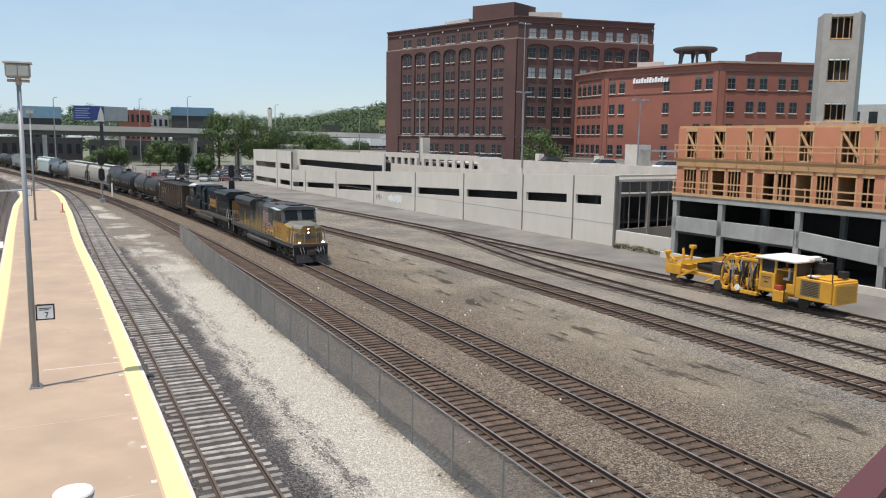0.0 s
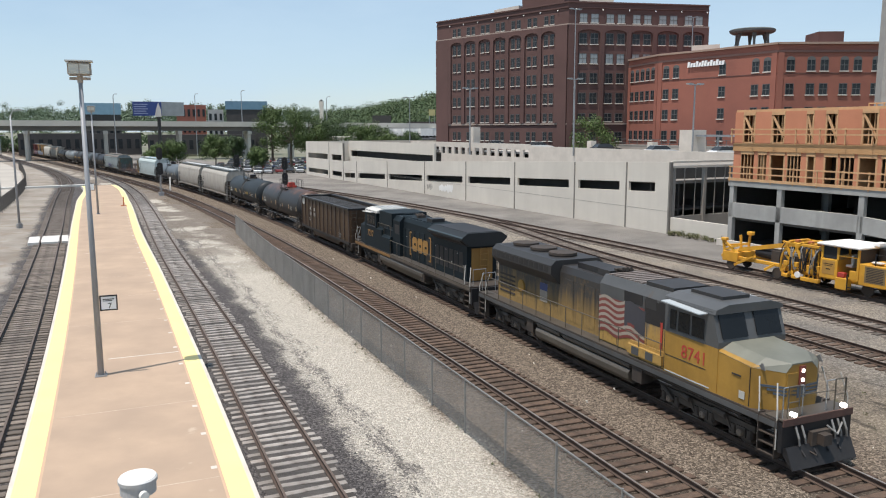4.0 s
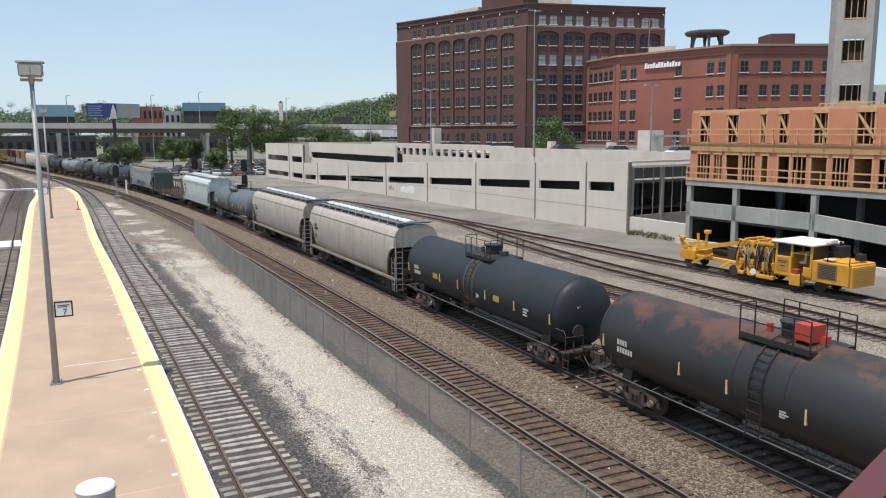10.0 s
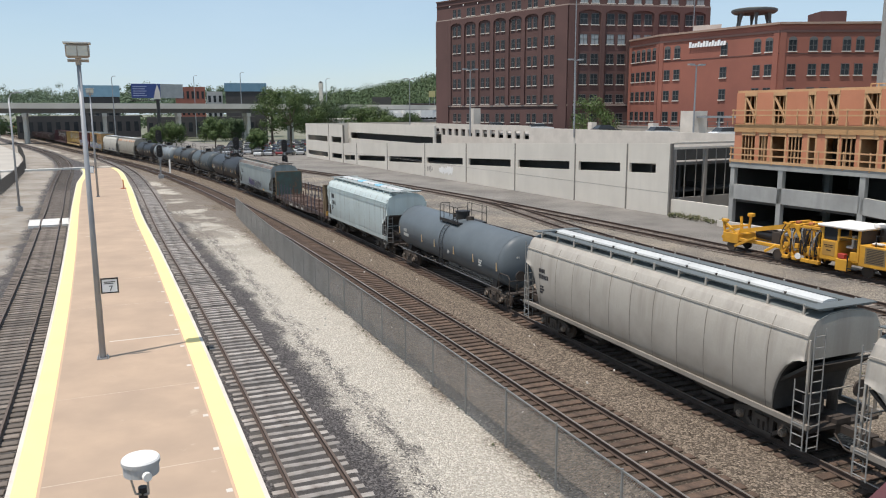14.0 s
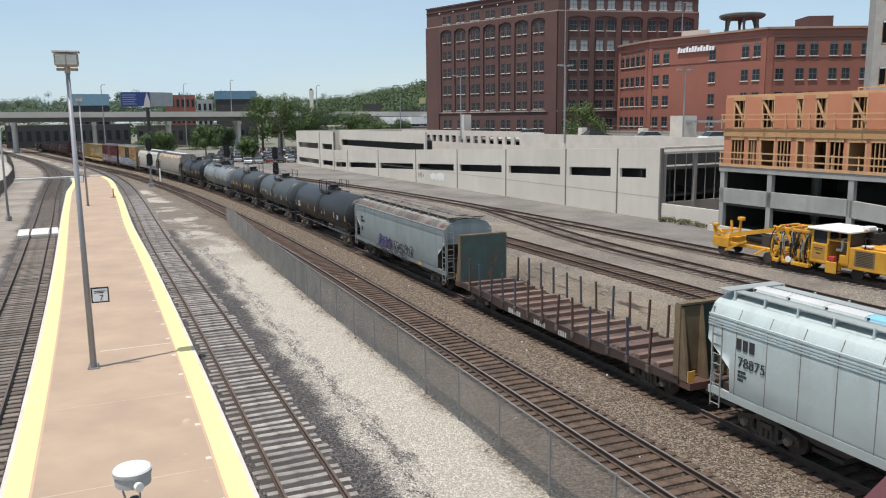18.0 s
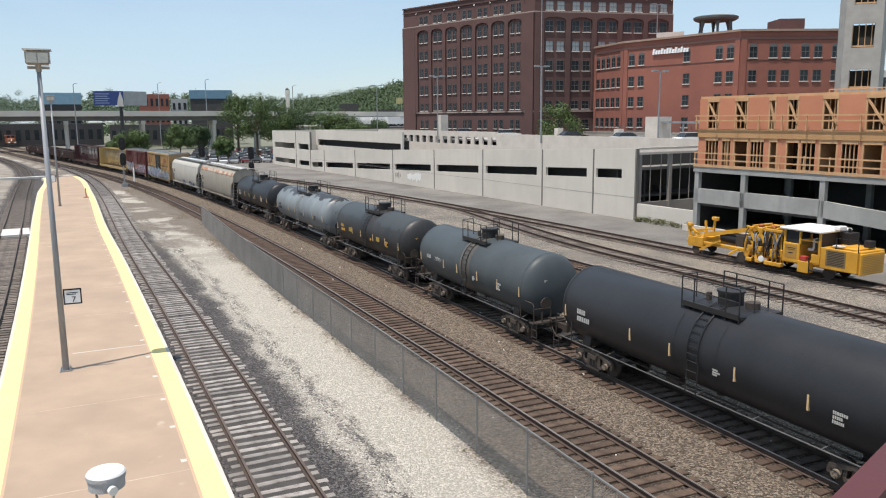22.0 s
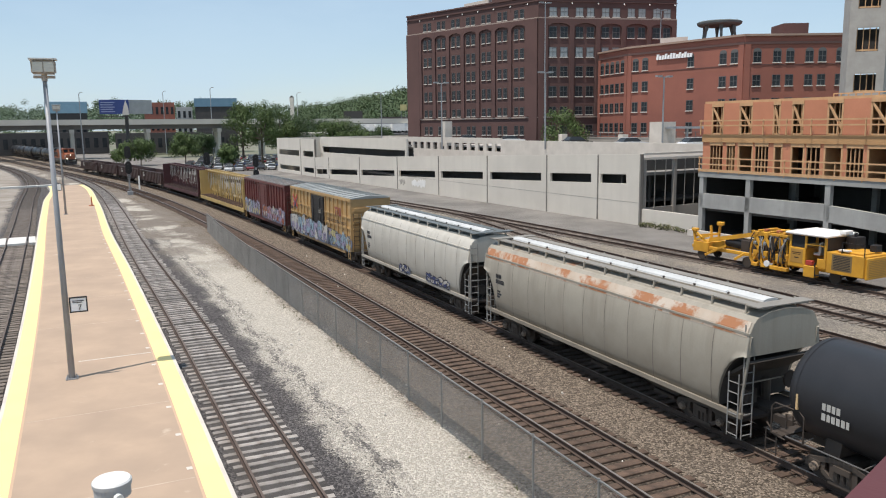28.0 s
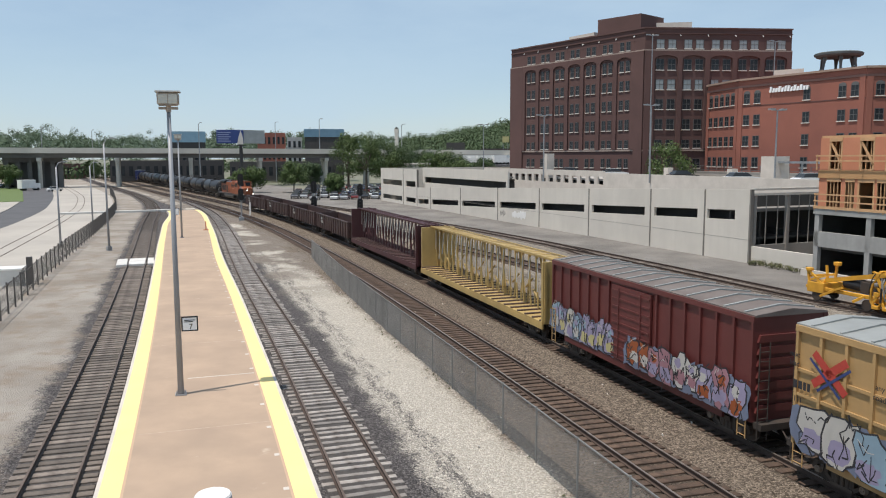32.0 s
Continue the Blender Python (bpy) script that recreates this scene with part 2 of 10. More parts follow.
def loft(bm, sections, close=True, caps=True):
    """Sections: lists of points of equal count, skinned one to the next."""
    rings = [[bm.verts.new(v) for v in s] for s in sections]
    n = len(rings[0])
    for p, q in zip(rings, rings[1:]):
        for i in range(n if close else n - 1):
            bm.faces.new((p[i], p[(i + 1) % n], q[(i + 1) % n], q[i]))
    if caps and close:
        bm.faces.new(rings[0][::-1])
        bm.faces.new(rings[-1])
    return bm


# ---- plan: s metres along the main track away from the bridge, u metres to the right of its centre ----
STEP = 1.0
S0, S1 = -420, 640
CURVE = []


def lay_curve():
    def heading(s):
        d = min(max(s - 20, -80), 160)
        return radians(26.25) + 0.556e-3 * d + 4.05e-6 * d * abs(d)
    fwd, x, y = [], 10.25, 20.6
    s = 20.0
    while s <= S1:
        h = heading(s)
        fwd.append((s, x, y, h))
        hm = heading(s + STEP / 2)
        x, y, s = x - math.sin(hm) * STEP, y + math.cos(hm) * STEP, s + STEP
    back, x, y, s = [], 10.25, 20.6, 20.0
    while s > S0:
        hm = heading(s - STEP / 2)
        x, y, s = x + math.sin(hm) * STEP, y - math.cos(hm) * STEP, s - STEP
        back.append((s, x, y, heading(s)))
    return back[::-1] + fwd


CURVE = lay_curve()


def at(s, u=0.0):
    """Plan point and heading at s along and u across."""
    i = min(max(int(math.floor((s - CURVE[0][0]) / STEP)), 0), len(CURVE) - 2)
    a, b = CURVE[i], CURVE[i + 1]
    k = (s - a[0]) / STEP
    x, y, h = (a[j] + (b[j] - a[j]) * k for j in (1, 2, 3))
    return x + math.cos(h) * u, y + math.sin(h) * u, h


def frame_at(s, u=0.0, z=0.0):
    """A pose whose x runs along the track away from the bridge and whose y points to the left of that."""
    x, y, h = at(s, u)
    return pose(x, y, z, 0, 0, math.degrees(h) + 90)


def bend(*knots):
    """A smooth offset through a few (s, u) knots, level past its ends."""
    def value(s):
        if s <= knots[0][0]:
            return knots[0][1]
        for i in range(len(knots) - 1):
            (a, p), (b, q) = knots[i], knots[i + 1]
            if s <= b:
                k = (s - a) / (b - a)
                m0 = (q - knots[i - 1][1]) / (b - knots[i - 1][0]) if i > 0 else 0.0
                m1 = (knots[i + 2][1] - p) / (knots[i + 2][0] - a) if i + 2 < len(knots) else 0.0
                h = b - a
                return (2 * k ** 3 - 3 * k ** 2 + 1) * p + (k ** 3 - 2 * k ** 2 + k) * h * m0 + (3 * k ** 2 - 2 * k ** 3) * q + (k ** 3 - k ** 2) * h * m1
        return knots[-1][1]
    return value


def ribbon(bm, s0, s1, profile, step=2.0):
    """A profile of (u, z), each a number or a function of s, swept along the track's curve."""
    n = max(1, int(round((s1 - s0) / step)))
    secs = []
    for i in range(n + 1):
        s = s0 + (s1 - s0) * i / n
        ring = []
        for u, z in profile:
            uu = u(s) if callable(u) else u
            x, y, h = at(s, uu)
            ring.append((x, y, z(s) if callable(z) else z))
        secs.append(ring)
    return secs

# ---- ground, tracks, platform ----
TRACKS = {  # name: offset, first s, last s, weathered wood
    "siding_track_1": (bend((50, -22.95), (90, -22.6), (130, -20.8), (170, -16.6), (200, -13.6), (240, -11.9), (330, -12.6)), -25, 400, "tie_yard"),
    "platform_track_2": (bend((60, -13.9), (84, -13.4), (112, -11.8), (145, -9.3), (175, -7.3), (225, -4.9)), -25, 225, "tie_grey"),
    "main_track_3": (lambda s: -4.75, -30, 620, "tie"),
    "main_track_4": (lambda s: 0.08, -30, 620, "tie"),
    "main_track_5": (bend((10, 11.8), (50, 11.5), (67, 11.3), (85, 10.0), (120, 7.8), (160, 5.6), (200, 4.6)), -5, 620, "tie"),
    "yard_track_6": (bend((20, 16.6), (50, 16.65), (60, 17.3), (70, 18.8), (84, 20.7)), 0, 84, "tie_yard"),
    "yard_track_7": (bend((20, 23.0), (34, 22.7), (50, 22.0), (70, 21.3), (85, 20.7), (107, 19.3), (135, 16.6), (170, 13.6), (200, 13.0)), 8, 300, "tie_yard"),
}


def yard_material():
    m, t, p = nodes_of("yard_ground")
    uv = t.nodes.new("ShaderNodeUVMap")
    sep = t.nodes.new("ShaderNodeSeparateXYZ")
    t.links.new(uv.outputs[0], sep.inputs[0])
    s, u = sep.outputs[0], sep.outputs[1]
    c = t.nodes.new("ShaderNodeTexCoord").outputs["Object"]
    rag = math_of(t, "SUBTRACT", noise_of(t, c, 0.35, 8.0, 0.65), 0.5)
    crumbs = math_of(t, "SUBTRACT", noise_of(t, c, 3.4, 9.0, 0.8), 0.5)
    vor = add(t, "ShaderNodeTexVoronoi", Scale=19.0)
    t.links.new(c, vor.inputs["Vector"])
    cell = vor.outputs["Color"]
    seprgb = t.nodes.new("ShaderNodeSeparateColor")
    t.links.new(cell, seprgb.inputs[0])
    rnd = seprgb.outputs[0]
    strewn = math_of(t, "SUBTRACT", seprgb.outputs[1], 0.5)
    loose = math_of(t, "ADD", math_of(t, "MULTIPLY", crumbs, 1.3), math_of(t, "MULTIPLY", strewn, 0.5))
    uu = math_of(t, "ADD", u, math_of(t, "ADD", math_of(t, "MULTIPLY", rag, 1.9), loose))
    fine = noise_of(t, c, 9.0, 8.0, 0.75)
    patch = noise_of(t, c, 0.16, 5.0, 0.6)

    def stones(a, b):
        return mix_of(t, math_of(t, "ADD", math_of(t, "MULTIPLY", math_of(t, "POWER", rnd, 2.0), 0.75), math_of(t, "MULTIPLY", ramp_of(t, fine, 0.35, 0.7), 0.35)), a, b)

    lot = mix_of(t, ramp_of(t, patch, 0.35, 0.65), (0.38, 0.35, 0.31), (0.25, 0.22, 0.185))
    grey = stones((0.024, 0.022, 0.023), (0.20, 0.185, 0.18))
    white = stones((0.33, 0.30, 0.255), (0.69, 0.645, 0.56))
    brown = stones((0.03, 0.0225, 0.017), (0.38, 0.31, 0.24))
    dirt = mix_of(t, ramp_of(t, patch, 0.35, 0.62), stones((0.165, 0.138, 0.104), (0.40, 0.34, 0.262)), stones((0.06, 0.051, 0.042), (0.31, 0.262, 0.205)))
    pale = mix_of(t, ramp_of(t, patch, 0.38, 0.6), stones((0.12, 0.105, 0.085), (0.52, 0.455, 0.37)), stones((0.07, 0.064, 0.057), (0.35, 0.32, 0.285)))
    road = mix_of(t, ramp_of(t, patch, 0.35, 0.65), (0.26, 0.245, 0.225), (0.17, 0.16, 0.148))
    col = lot
    for edge, soft, nxt in ((-24.8, 0.2, grey), (-11.7, 0.3, white), (-8.2, 0.4, brown), (3.6, 1.2, dirt), (8.6, 1.5, pale), (26.2, 0.3, road)):
        f = ramp_of(t, math_of(t, "SUBTRACT", uu, edge), -soft, soft)
        col = mix_of(t, f, col, nxt)
    # years of grease between the rails of the main tracks
    wob = math_of(t, "ADD", u, math_of(t, "MULTIPLY", rag, 0.5))
    for mid in (-4.75, 0.08):
        away = math_of(t, "ABSOLUTE", math_of(t, "SUBTRACT", wob, mid))
        col = mix_of(t, math_of(t, "MULTIPLY", ramp_of(t, away, 1.45, 1.05), 0.72), col, stones((0.02, 0.016, 0.013), (0.10, 0.078, 0.062)))
    # oil and damp spots drawn out along the dirt strip
    spots = ramp_of(t, noise_of(t, uv.outputs[0], 1.0, 5.0, 0.6, (0.3, 0.95, 1.0)), 0.56, 0.63)
    strip = math_of(t, "MULTIPLY", ramp_of(t, uu, 3.6, 4.6), ramp_of(t, uu, 9.6, 8.4))
    col = mix_of(t, math_of(t, "MULTIPLY", math_of(t, "MULTIPLY", spots, strip), 0.85), col, (0.045, 0.039, 0.033))
    # earth blown over the old paving
    soil = math_of(t, "MULTIPLY", ramp_of(t, noise_of(t, c, 0.5, 8.0, 0.7), 0.50, 0.62), ramp_of(t, uu, -24.0, -25.0))
    col = mix_of(t, math_of(t, "MULTIPLY", soil, 0.7), col, (0.27, 0.215, 0.165))
    # the pale stone thins out in grey streaks and farther up the line
    drift = math_of(t, "ADD", noise_of(t, uv.outputs[0], 1.0, 9.0, 0.82, (0.5, 2.6, 1.0)), math_of(t, "MULTIPLY", strewn, 0.16))
    streak = ramp_of(t, drift, 0.47, 0.52)
    band = math_of(t, "MULTIPLY", ramp_of(t, uu, -11.3, -11.1), ramp_of(t, uu, -10.45, -10.75))
    col = mix_of(t, math_of(t, "MULTIPLY", math_of(t, "MULTIPLY", streak, band), 0.85), col, grey)
    far = math_of(t, "MULTIPLY", math_of(t, "MULTIPLY", ramp_of(t, s, 58, 80), ramp_of(t, patch, 0.42, 0.52)), math_of(t, "MULTIPLY", ramp_of(t, uu, -13, -12.3), ramp_of(t, uu, -6, -7)))
    col = mix_of(t, far, col, stones((0.14, 0.12, 0.10), (0.30, 0.26, 0.22)))
    t.links.new(col, p.inputs["Base Color"])
    p.inputs["Roughness"].default_value = 0.95
    p.inputs["Specular IOR Level"].default_value = 0.2
    vd = add(t, "ShaderNodeMath")
    vd.operation = "SUBTRACT"
    vd.inputs[0].default_value = 1.0
    t.links.new(vor.outputs["Distance"], vd.inputs[1])
    bump_of(t, p, math_of(t, "ADD", vd.outputs[0], fine), 0.8, 0.08)
    return m


def build_ground():
    bm = bmesh.new()
    uvl = bm.loops.layers.uv.new("plan")
    us = [-60, -45, -38] + list(range(-34, -6)) + [-6, -2, 2, 5, 8, 12, 16, 20, 24, 28, 32, 40]
    ss = list(range(-60, 100, 4)) + list(range(100, 461, 6))
    grid = []
    for s in ss:
        row = []
        for u in us:
            x, y, h = at(s, u)
            shift = 24.5 - TRACKS["yard_track_7"][0](s) if u > 14 else 0
            first = TRACKS["siding_track_1"][0](s)
            if u <= first:
                shift = -(first + 22.9)
            elif u < first + 2.5 or u < -11:
                top = max(-11.0, first + 2.5)
                shift = -22.9 + (u - first) / (top - first) * (min(top, -9.0) + 22.9) - u
            row.append((bm.verts.new((x, y, -0.24)), (s, u + shift)))
        grid.append(row)
    for a, b in zip(grid, grid[1:]):
        for i in range(len(us) - 1):
            q = (a[i], a[i + 1], b[i + 1], b[i])
            f = bm.faces.new([v for v, _ in q])
            for loop, (_, c) in zip(f.loops, q):
                loop[uvl].uv = c
    yard = part("ground", bm, yard_material())
    tagged(yard, "gravel rail yard ground with pale crushed stone strip", "ground", kind="structure")
    far = bmesh.new()
    box(far, -3500, 3500, -1500, 4600, -1.2, -0.6)
    tagged(part("ground_far", far, surface("far_ground", (0.20, 0.19, 0.15), (0.09, 0.12, 0.06), 0.95, 0, 0.5, 0.02)), "flat city ground reaching to the horizon", "ground", kind="structure")


def build_tracks():
    random.seed(4)
    tie = bmesh.new()
    box(tie, -0.145, 0.145, -1.3, 1.3, -0.35, -0.178)
    bmesh.ops.bevel(tie, geom=[e for e in tie.edges if e.verts[0].co.z > -0.2 and e.verts[1].co.z > -0.2], offset=0.015, segments=1, affect="EDGES")
    tie_me = {}
    for kind in ("tie", "tie_grey", "tie_yard"):
        me = bpy.data.meshes.new("tie")
        tie.to_mesh(me)
        if kind == "tie_grey":  # ends buried in the stone
            for v in me.vertices:
                v.co.y *= 0.9
                v.co.x *= 0.74
        me.materials.append(M[kind])
        tie_me[kind] = me
    for name, (off, s0, s1, kind) in TRACKS.items():
        track = empty(name, label="railway track with rusty steel rails on wooden ties", category="track", kind="structure")
        for side in ((-0.72, 0.72) if name == "main_track_4" else (-0.755, 0.755)):
            bm = bmesh.new()
            prof = [(-0.07, -0.178), (0.07, -0.178), (0.07, -0.16), (0.012, -0.14), (0.012, -0.045), (0.036, -0.035), (0.036, 0.0), (-0.036, 0.0), (-0.036, -0.035), (-0.012, -0.045), (-0.012, -0.14), (-0.07, -0.16)]
            secs = []
            s = s0
            while s <= s1:
                secs.append([(*at(s, off(s) + side + a)[:2], b) for a, b in prof])
                s += 2.0 if s < 120 else 6.0
            loft(bm, secs)
            bm.faces.ensure_lookup_table()
            for i in range(12 * (len(secs) - 1)):
                bm.faces[i].material_index = 1 if i % 12 == 6 else 0
            part("rail", bm, [M["rail"], M["rail_head" if name.startswith("main") else "rail_head_rusty"]], track)
        if name in ("siding_track_1", "platform_track_2"):
            bm = bmesh.new()
            loft(bm, ribbon(bm, s0, min(s1, 225), [(lambda q: off(q) - 1.12, -0.235), (lambda q: off(q) + 1.12, -0.235), (lambda q: off(q) + 1.12, -0.226), (lambda q: off(q) - 1.12, -0.226)], 3.0))
            part("ballast_bed", bm, M["bed"], track, "dark fine ballast between the ties")
        rest = bmesh.new()
        s, k = s0, 0
        near = (s0 if s0 > 5 else 5, 95)
        while s < min(s1, 260):
            a = random.uniform(-1.5, 1.5) * (2.0 if kind == "tie_grey" else 1.0)
            sunk = 0.045 if kind == "tie_grey" else 0.012
            m = frame_at(s, off(s) + random.uniform(-0.05, 0.05) * sunk / 0.02, random.uniform(-sunk, 0.004)) @ pose(0, 0, 0, 0, 0, a)
            if near[0] <= s <= near[1] and k < 190:
                again("tie", tie_me[kind], track, m)
                k += 1
            else:
                box(rest, -0.135, 0.135, -1.3, 1.3, -0.3, -0.178, m)
            s += 0.5 if s < 120 else 1.0
        part("far_ties", rest, M[kind], track)["kind"] = "stuff"


def build_platform():
    p = empty("platform", label="low tan concrete station platform with yellow tactile edges", category="platform", kind="structure")
    end = 158
    left = bend((40, -21.5), (89, -21.05), (124, -19.2), (160, -15.6))
    right = bend((30, -15.35), (60, -15.3), (87, -14.85), (121, -12.75), (160, -10.0))
    def strip(name, a, b, z0, z1, mat, s0=-30, s1=end):
        bm = bmesh.new()
        loft(bm, ribbon(bm, s0, s1, [(a, z0), (b, z0), (b, z1), (a, z1)], 2.0))
        part(name, bm, mat, p)
    strip("slab", lambda s: left(s) + 0.12, lambda s: right(s) - 0.12, -0.4, 0.2, M["platform"])
    strip("kerb", left, lambda s: left(s) + 0.12, -0.4, 0.203, M["kerb"])
    strip("kerb", lambda s: right(s) - 0.12, right, -0.4, 0.203, M["kerb"])
    for side, k in ((left, 1), (right, -1)):
        strip("warning_line", lambda s: side(s) + k * 0.72, lambda s: side(s) + k * 0.80, 0.19, 0.204, M["orange_line"])
    for s in (20, 27.4, 34.2, 47.8, 54.6, 61.4, 75, 89, 103):
        strip("joint_line", lambda s: left(s) + 0.82, lambda s: right(s) - 0.82, 0.19, 0.2025, M["slab_joint"], s, s + 0.04)
    strip("painted_line", lambda s: -19.0, lambda s: right(s) - 0.82, 0.19, 0.2035, M["kerb"], 41.0, 41.08)
    s = 6.0
    while s < 120:
        strip("patch", lambda q: right(q) - 0.97, lambda q: right(q) - 0.81, 0.19, 0.2045, M["kerb"], s, s + 0.2)
        s += 2.75
    strip("tactile_strip", lambda s: left(s) + 0.12, lambda s: left(s) + 0.72, 0.19, 0.206, M["yellow"])
    strip("tactile_strip", lambda s: right(s) - 0.72, lambda s: right(s) - 0.12, 0.19, 0.206, M["yellow"])


build_ground()
build_tracks()
build_platform()

# ---- parking garage: x along its long wall towards the camera's right, y into the building ----
GARAGE = Matrix(((0.5077, 0.8616, 0, 16.75), (-0.8616, 0.5077, 0, 75.53), (0, 0, 1, 0), (0, 0, 0, 1)))


def build_garage():
    g = empty("parking_garage", GARAGE, label="grey precast concrete parking garage with dark slot openings", category="garage")
    cuts = [0.0, 6.2, 15.0, 27.6, 40.5, 54.0, 69.1, 84.0, 91.6]
    top = lambda a: 6.62 - 0.033 * a
    slot = lambda a: 4.68 - 0.037 * a
    th = 0.28
    for i, (a, b) in enumerate(zip(cuts, cuts[1:])):
        x0, x1 = -b + 0.07, -a - 0.07
        e0, e1 = (0.3, 1.9) if i == 0 else (0.6, 1.0)
        bm = bmesh.new()

        def quad(u0, u1, lo, hi):
            prism(bm, [(u0, lo(-u0)), (u1, lo(-u1)), (u1, hi(-u1)), (u0, hi(-u0))], 0, th, "y")
        base = lambda q: -0.6
        sb = lambda q: slot(q) - 0.93
        quad(x0, x1, base, sb)
        quad(x0, x1, slot, top)
        quad(x0, x0 + e0, sb, slot)
        quad(x1 - e1, x1, sb, slot)
        part("wall_panel", bm, M["garage"], g)
        bm = boxes((x1 - 0.02, x1 + 0.16, -0.05, 0.3, -0.6, top(a) - 0.02))
        part("panel_joint", bm, M["joint"], g)
        for z in (1.9,):
            part("cast_line", boxes((x0, x1, -0.012, 0.0, z, z + 0.03)), M["garage_dark"], g)
    # far taller block with two rows of slots
    for a, b in ((91.6, 100.2), (100.2, 116.4)):
        x0, x1 = -b + 0.08, -a - 0.08
        bm = boxes((x0, x1, 0, th, -0.6, 0.4), (x0, x1, 0, th, 1.4, 3.6), (x0, x1, 0, th, 4.75, 7.2))
        for z0, z1 in ((0.4, 1.4), (3.6, 4.75)):
            box(bm, x0, x0 + 1.5, 0, th, z0, z1)
            box(bm, x1 - 0.9, x1, 0, th, z0, z1)
        part("wall_panel", bm, M["garage"], g)
        part("panel_joint", boxes((x1 - 0.02, x1 + 0.18, -0.05, 0.3, -0.6, 7.1)), M["joint"], g)
    # upper storey over the ramp, set back behind the lower wall
    bm = boxes((-91.6, -53, 1.2, 1.5, 5.75, 7.55), (-91.6, -90.4, 1.2, 1.5, 3.4, 5.75), (-91.6, -53, 1.2, 1.5, 3.0, 4.6), (-53.6, -53, 1.2, 1.5, 4.6, 5.75), (-91.85, -91.55, 0.29, 1.5, -0.6, 7.2))
    part("upper_wall", bm, M["garage"], g)
    part("end_wall", boxes((-116.4, -116.1, 0.3, 40, -0.6, 7.2)), M["garage"], g)
    # decks
    part("roof_deck", boxes((-116.1, -84.5, 1.6, 40, 6.3, 6.6), (-84.4, -53.5, 1.6, 2.4, 6.3, 6.6)), M["road"], g)
    bm = bmesh.new()
    prism(bm, [(-91.0, 2.75), (-0.4, 4.5), (-0.4, 4.8), (-91.0, 3.05)], 0.4, 13.8, "y")
    part("ramp_deck", bm, M["road"], g)
    # near-black sheets added inside so that the openings look shaded
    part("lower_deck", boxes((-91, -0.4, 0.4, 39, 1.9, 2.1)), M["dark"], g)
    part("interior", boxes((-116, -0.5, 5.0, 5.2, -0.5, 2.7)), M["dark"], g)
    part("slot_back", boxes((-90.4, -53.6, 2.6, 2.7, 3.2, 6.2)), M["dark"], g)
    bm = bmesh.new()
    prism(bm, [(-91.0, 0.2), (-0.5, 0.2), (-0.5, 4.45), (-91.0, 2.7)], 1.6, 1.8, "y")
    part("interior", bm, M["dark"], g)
    # pale parapet behind, with a run of small square openings at its far end
    z0, z1 = 4.3, 7.4
    bm = boxes((-46, -3.0, 14.0, 14.3, 2.2, z1 - 0.25), (-90, -46, 14.0, 14.3, 6.55, z1 + 0.05), (-90, -46, 14.0, 14.3, 2.2, 5.35))
    for i in range(17):
        box(bm, -90 + i * 2.59, -90 + i * 2.59 + 1.0, 14.0, 14.3, 5.35, 6.55)
    # same shade-coloured sheet behind the parapet openings
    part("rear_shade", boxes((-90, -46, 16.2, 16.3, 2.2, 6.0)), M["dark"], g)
    part("rear_parapet", bm, M["kerb"], g)
    part("roof_deck", boxes((-62, -1, 14.4, 40, 5.9, 6.2)), M["lot"], g)
    part("rear_parapet", boxes((-62, 2.0, 39.0, 39.3, 6.2, 7.1)), M["garage_dark"], g)
    for z in (7.35, 8.0):
        part("roof_fence_rail", boxes((-62, 2.0, 38.8, 38.85, z - 0.03, z + 0.03)), M["frame_paint"], g)
    for i in range(33):
        part("roof_fence_post", boxes((-62 + i * 2 - 0.04, -62 + i * 2 + 0.04, 38.86, 38.94, 7.1, 8.05)), M["frame_paint"], g)
    for x in (-44, -30, -12):
        part("lamp_base", boxes((x - 0.5, x + 0.5, 24, 25, 6.2, 7.9)), M["kerb"], g, "pale concrete lamp base")
    # open end towards the building site: posts, rails, dark sheet for the shade inside
    for y in (0.6, 4.6, 8.6, 13.0):
        part("end_column", boxes((-0.35, 0.0, y - 0.17, y + 0.17, -0.6, 6.2)), M["garage_dark"], g)
    for y in (2.0, 3.4, 6.0, 7.3):
        part("mullion", boxes((-0.16, -0.1, y - 0.035, y + 0.035, 1.4, 6.1)), M["garage_dark"], g)
    for z in (6.15, 6.62):
        part("top_rail", boxes((-0.28, 0.05, 0.3, 13.3, z - 0.12, z + 0.08)), M["garage"], g)
    part("end_wall", boxes((-0.4, -0.1, 0.3, 13.3, -0.6, 1.4)), M["garage_dark"], g)
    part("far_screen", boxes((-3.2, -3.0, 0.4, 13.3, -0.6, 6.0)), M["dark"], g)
    part("yard_wall", boxes((0.1, 7.2, 0.2, 0.5, -0.6, 1.35)), M["garage"], g)
    part("stair_core", boxes((-20.2, -17.8, 20.2, 22.4, 6.2, 9.6)), M["kerb"], g, "pale concrete lift housing")
    part("stair_core", boxes((-66.6, -65.4, 15.0, 16.4, 5.9, 10.2)), M["kerb"], g, "pale concrete lift housing")
    part("canopy_beam", boxes((-17.8, -8.5, 20.6, 21.6, 8.75, 9.0)), M["galv"], g)
    for x in (-14.5, -10.5):
        part("canopy_post", boxes((x - 0.08, x + 0.08, 21.0, 21.16, 6.2, 8.75)), M["galv"], g)
    # sprayed tag
    random.seed(2)
    bm = bmesh.new()
    for i in range(7):
        blob(bm, -48.6 + i * 0.62, 1.1 + 0.1 * (i % 2), 0.42, 0.5, -0.006 - 0.001 * i, 9, 0.45)
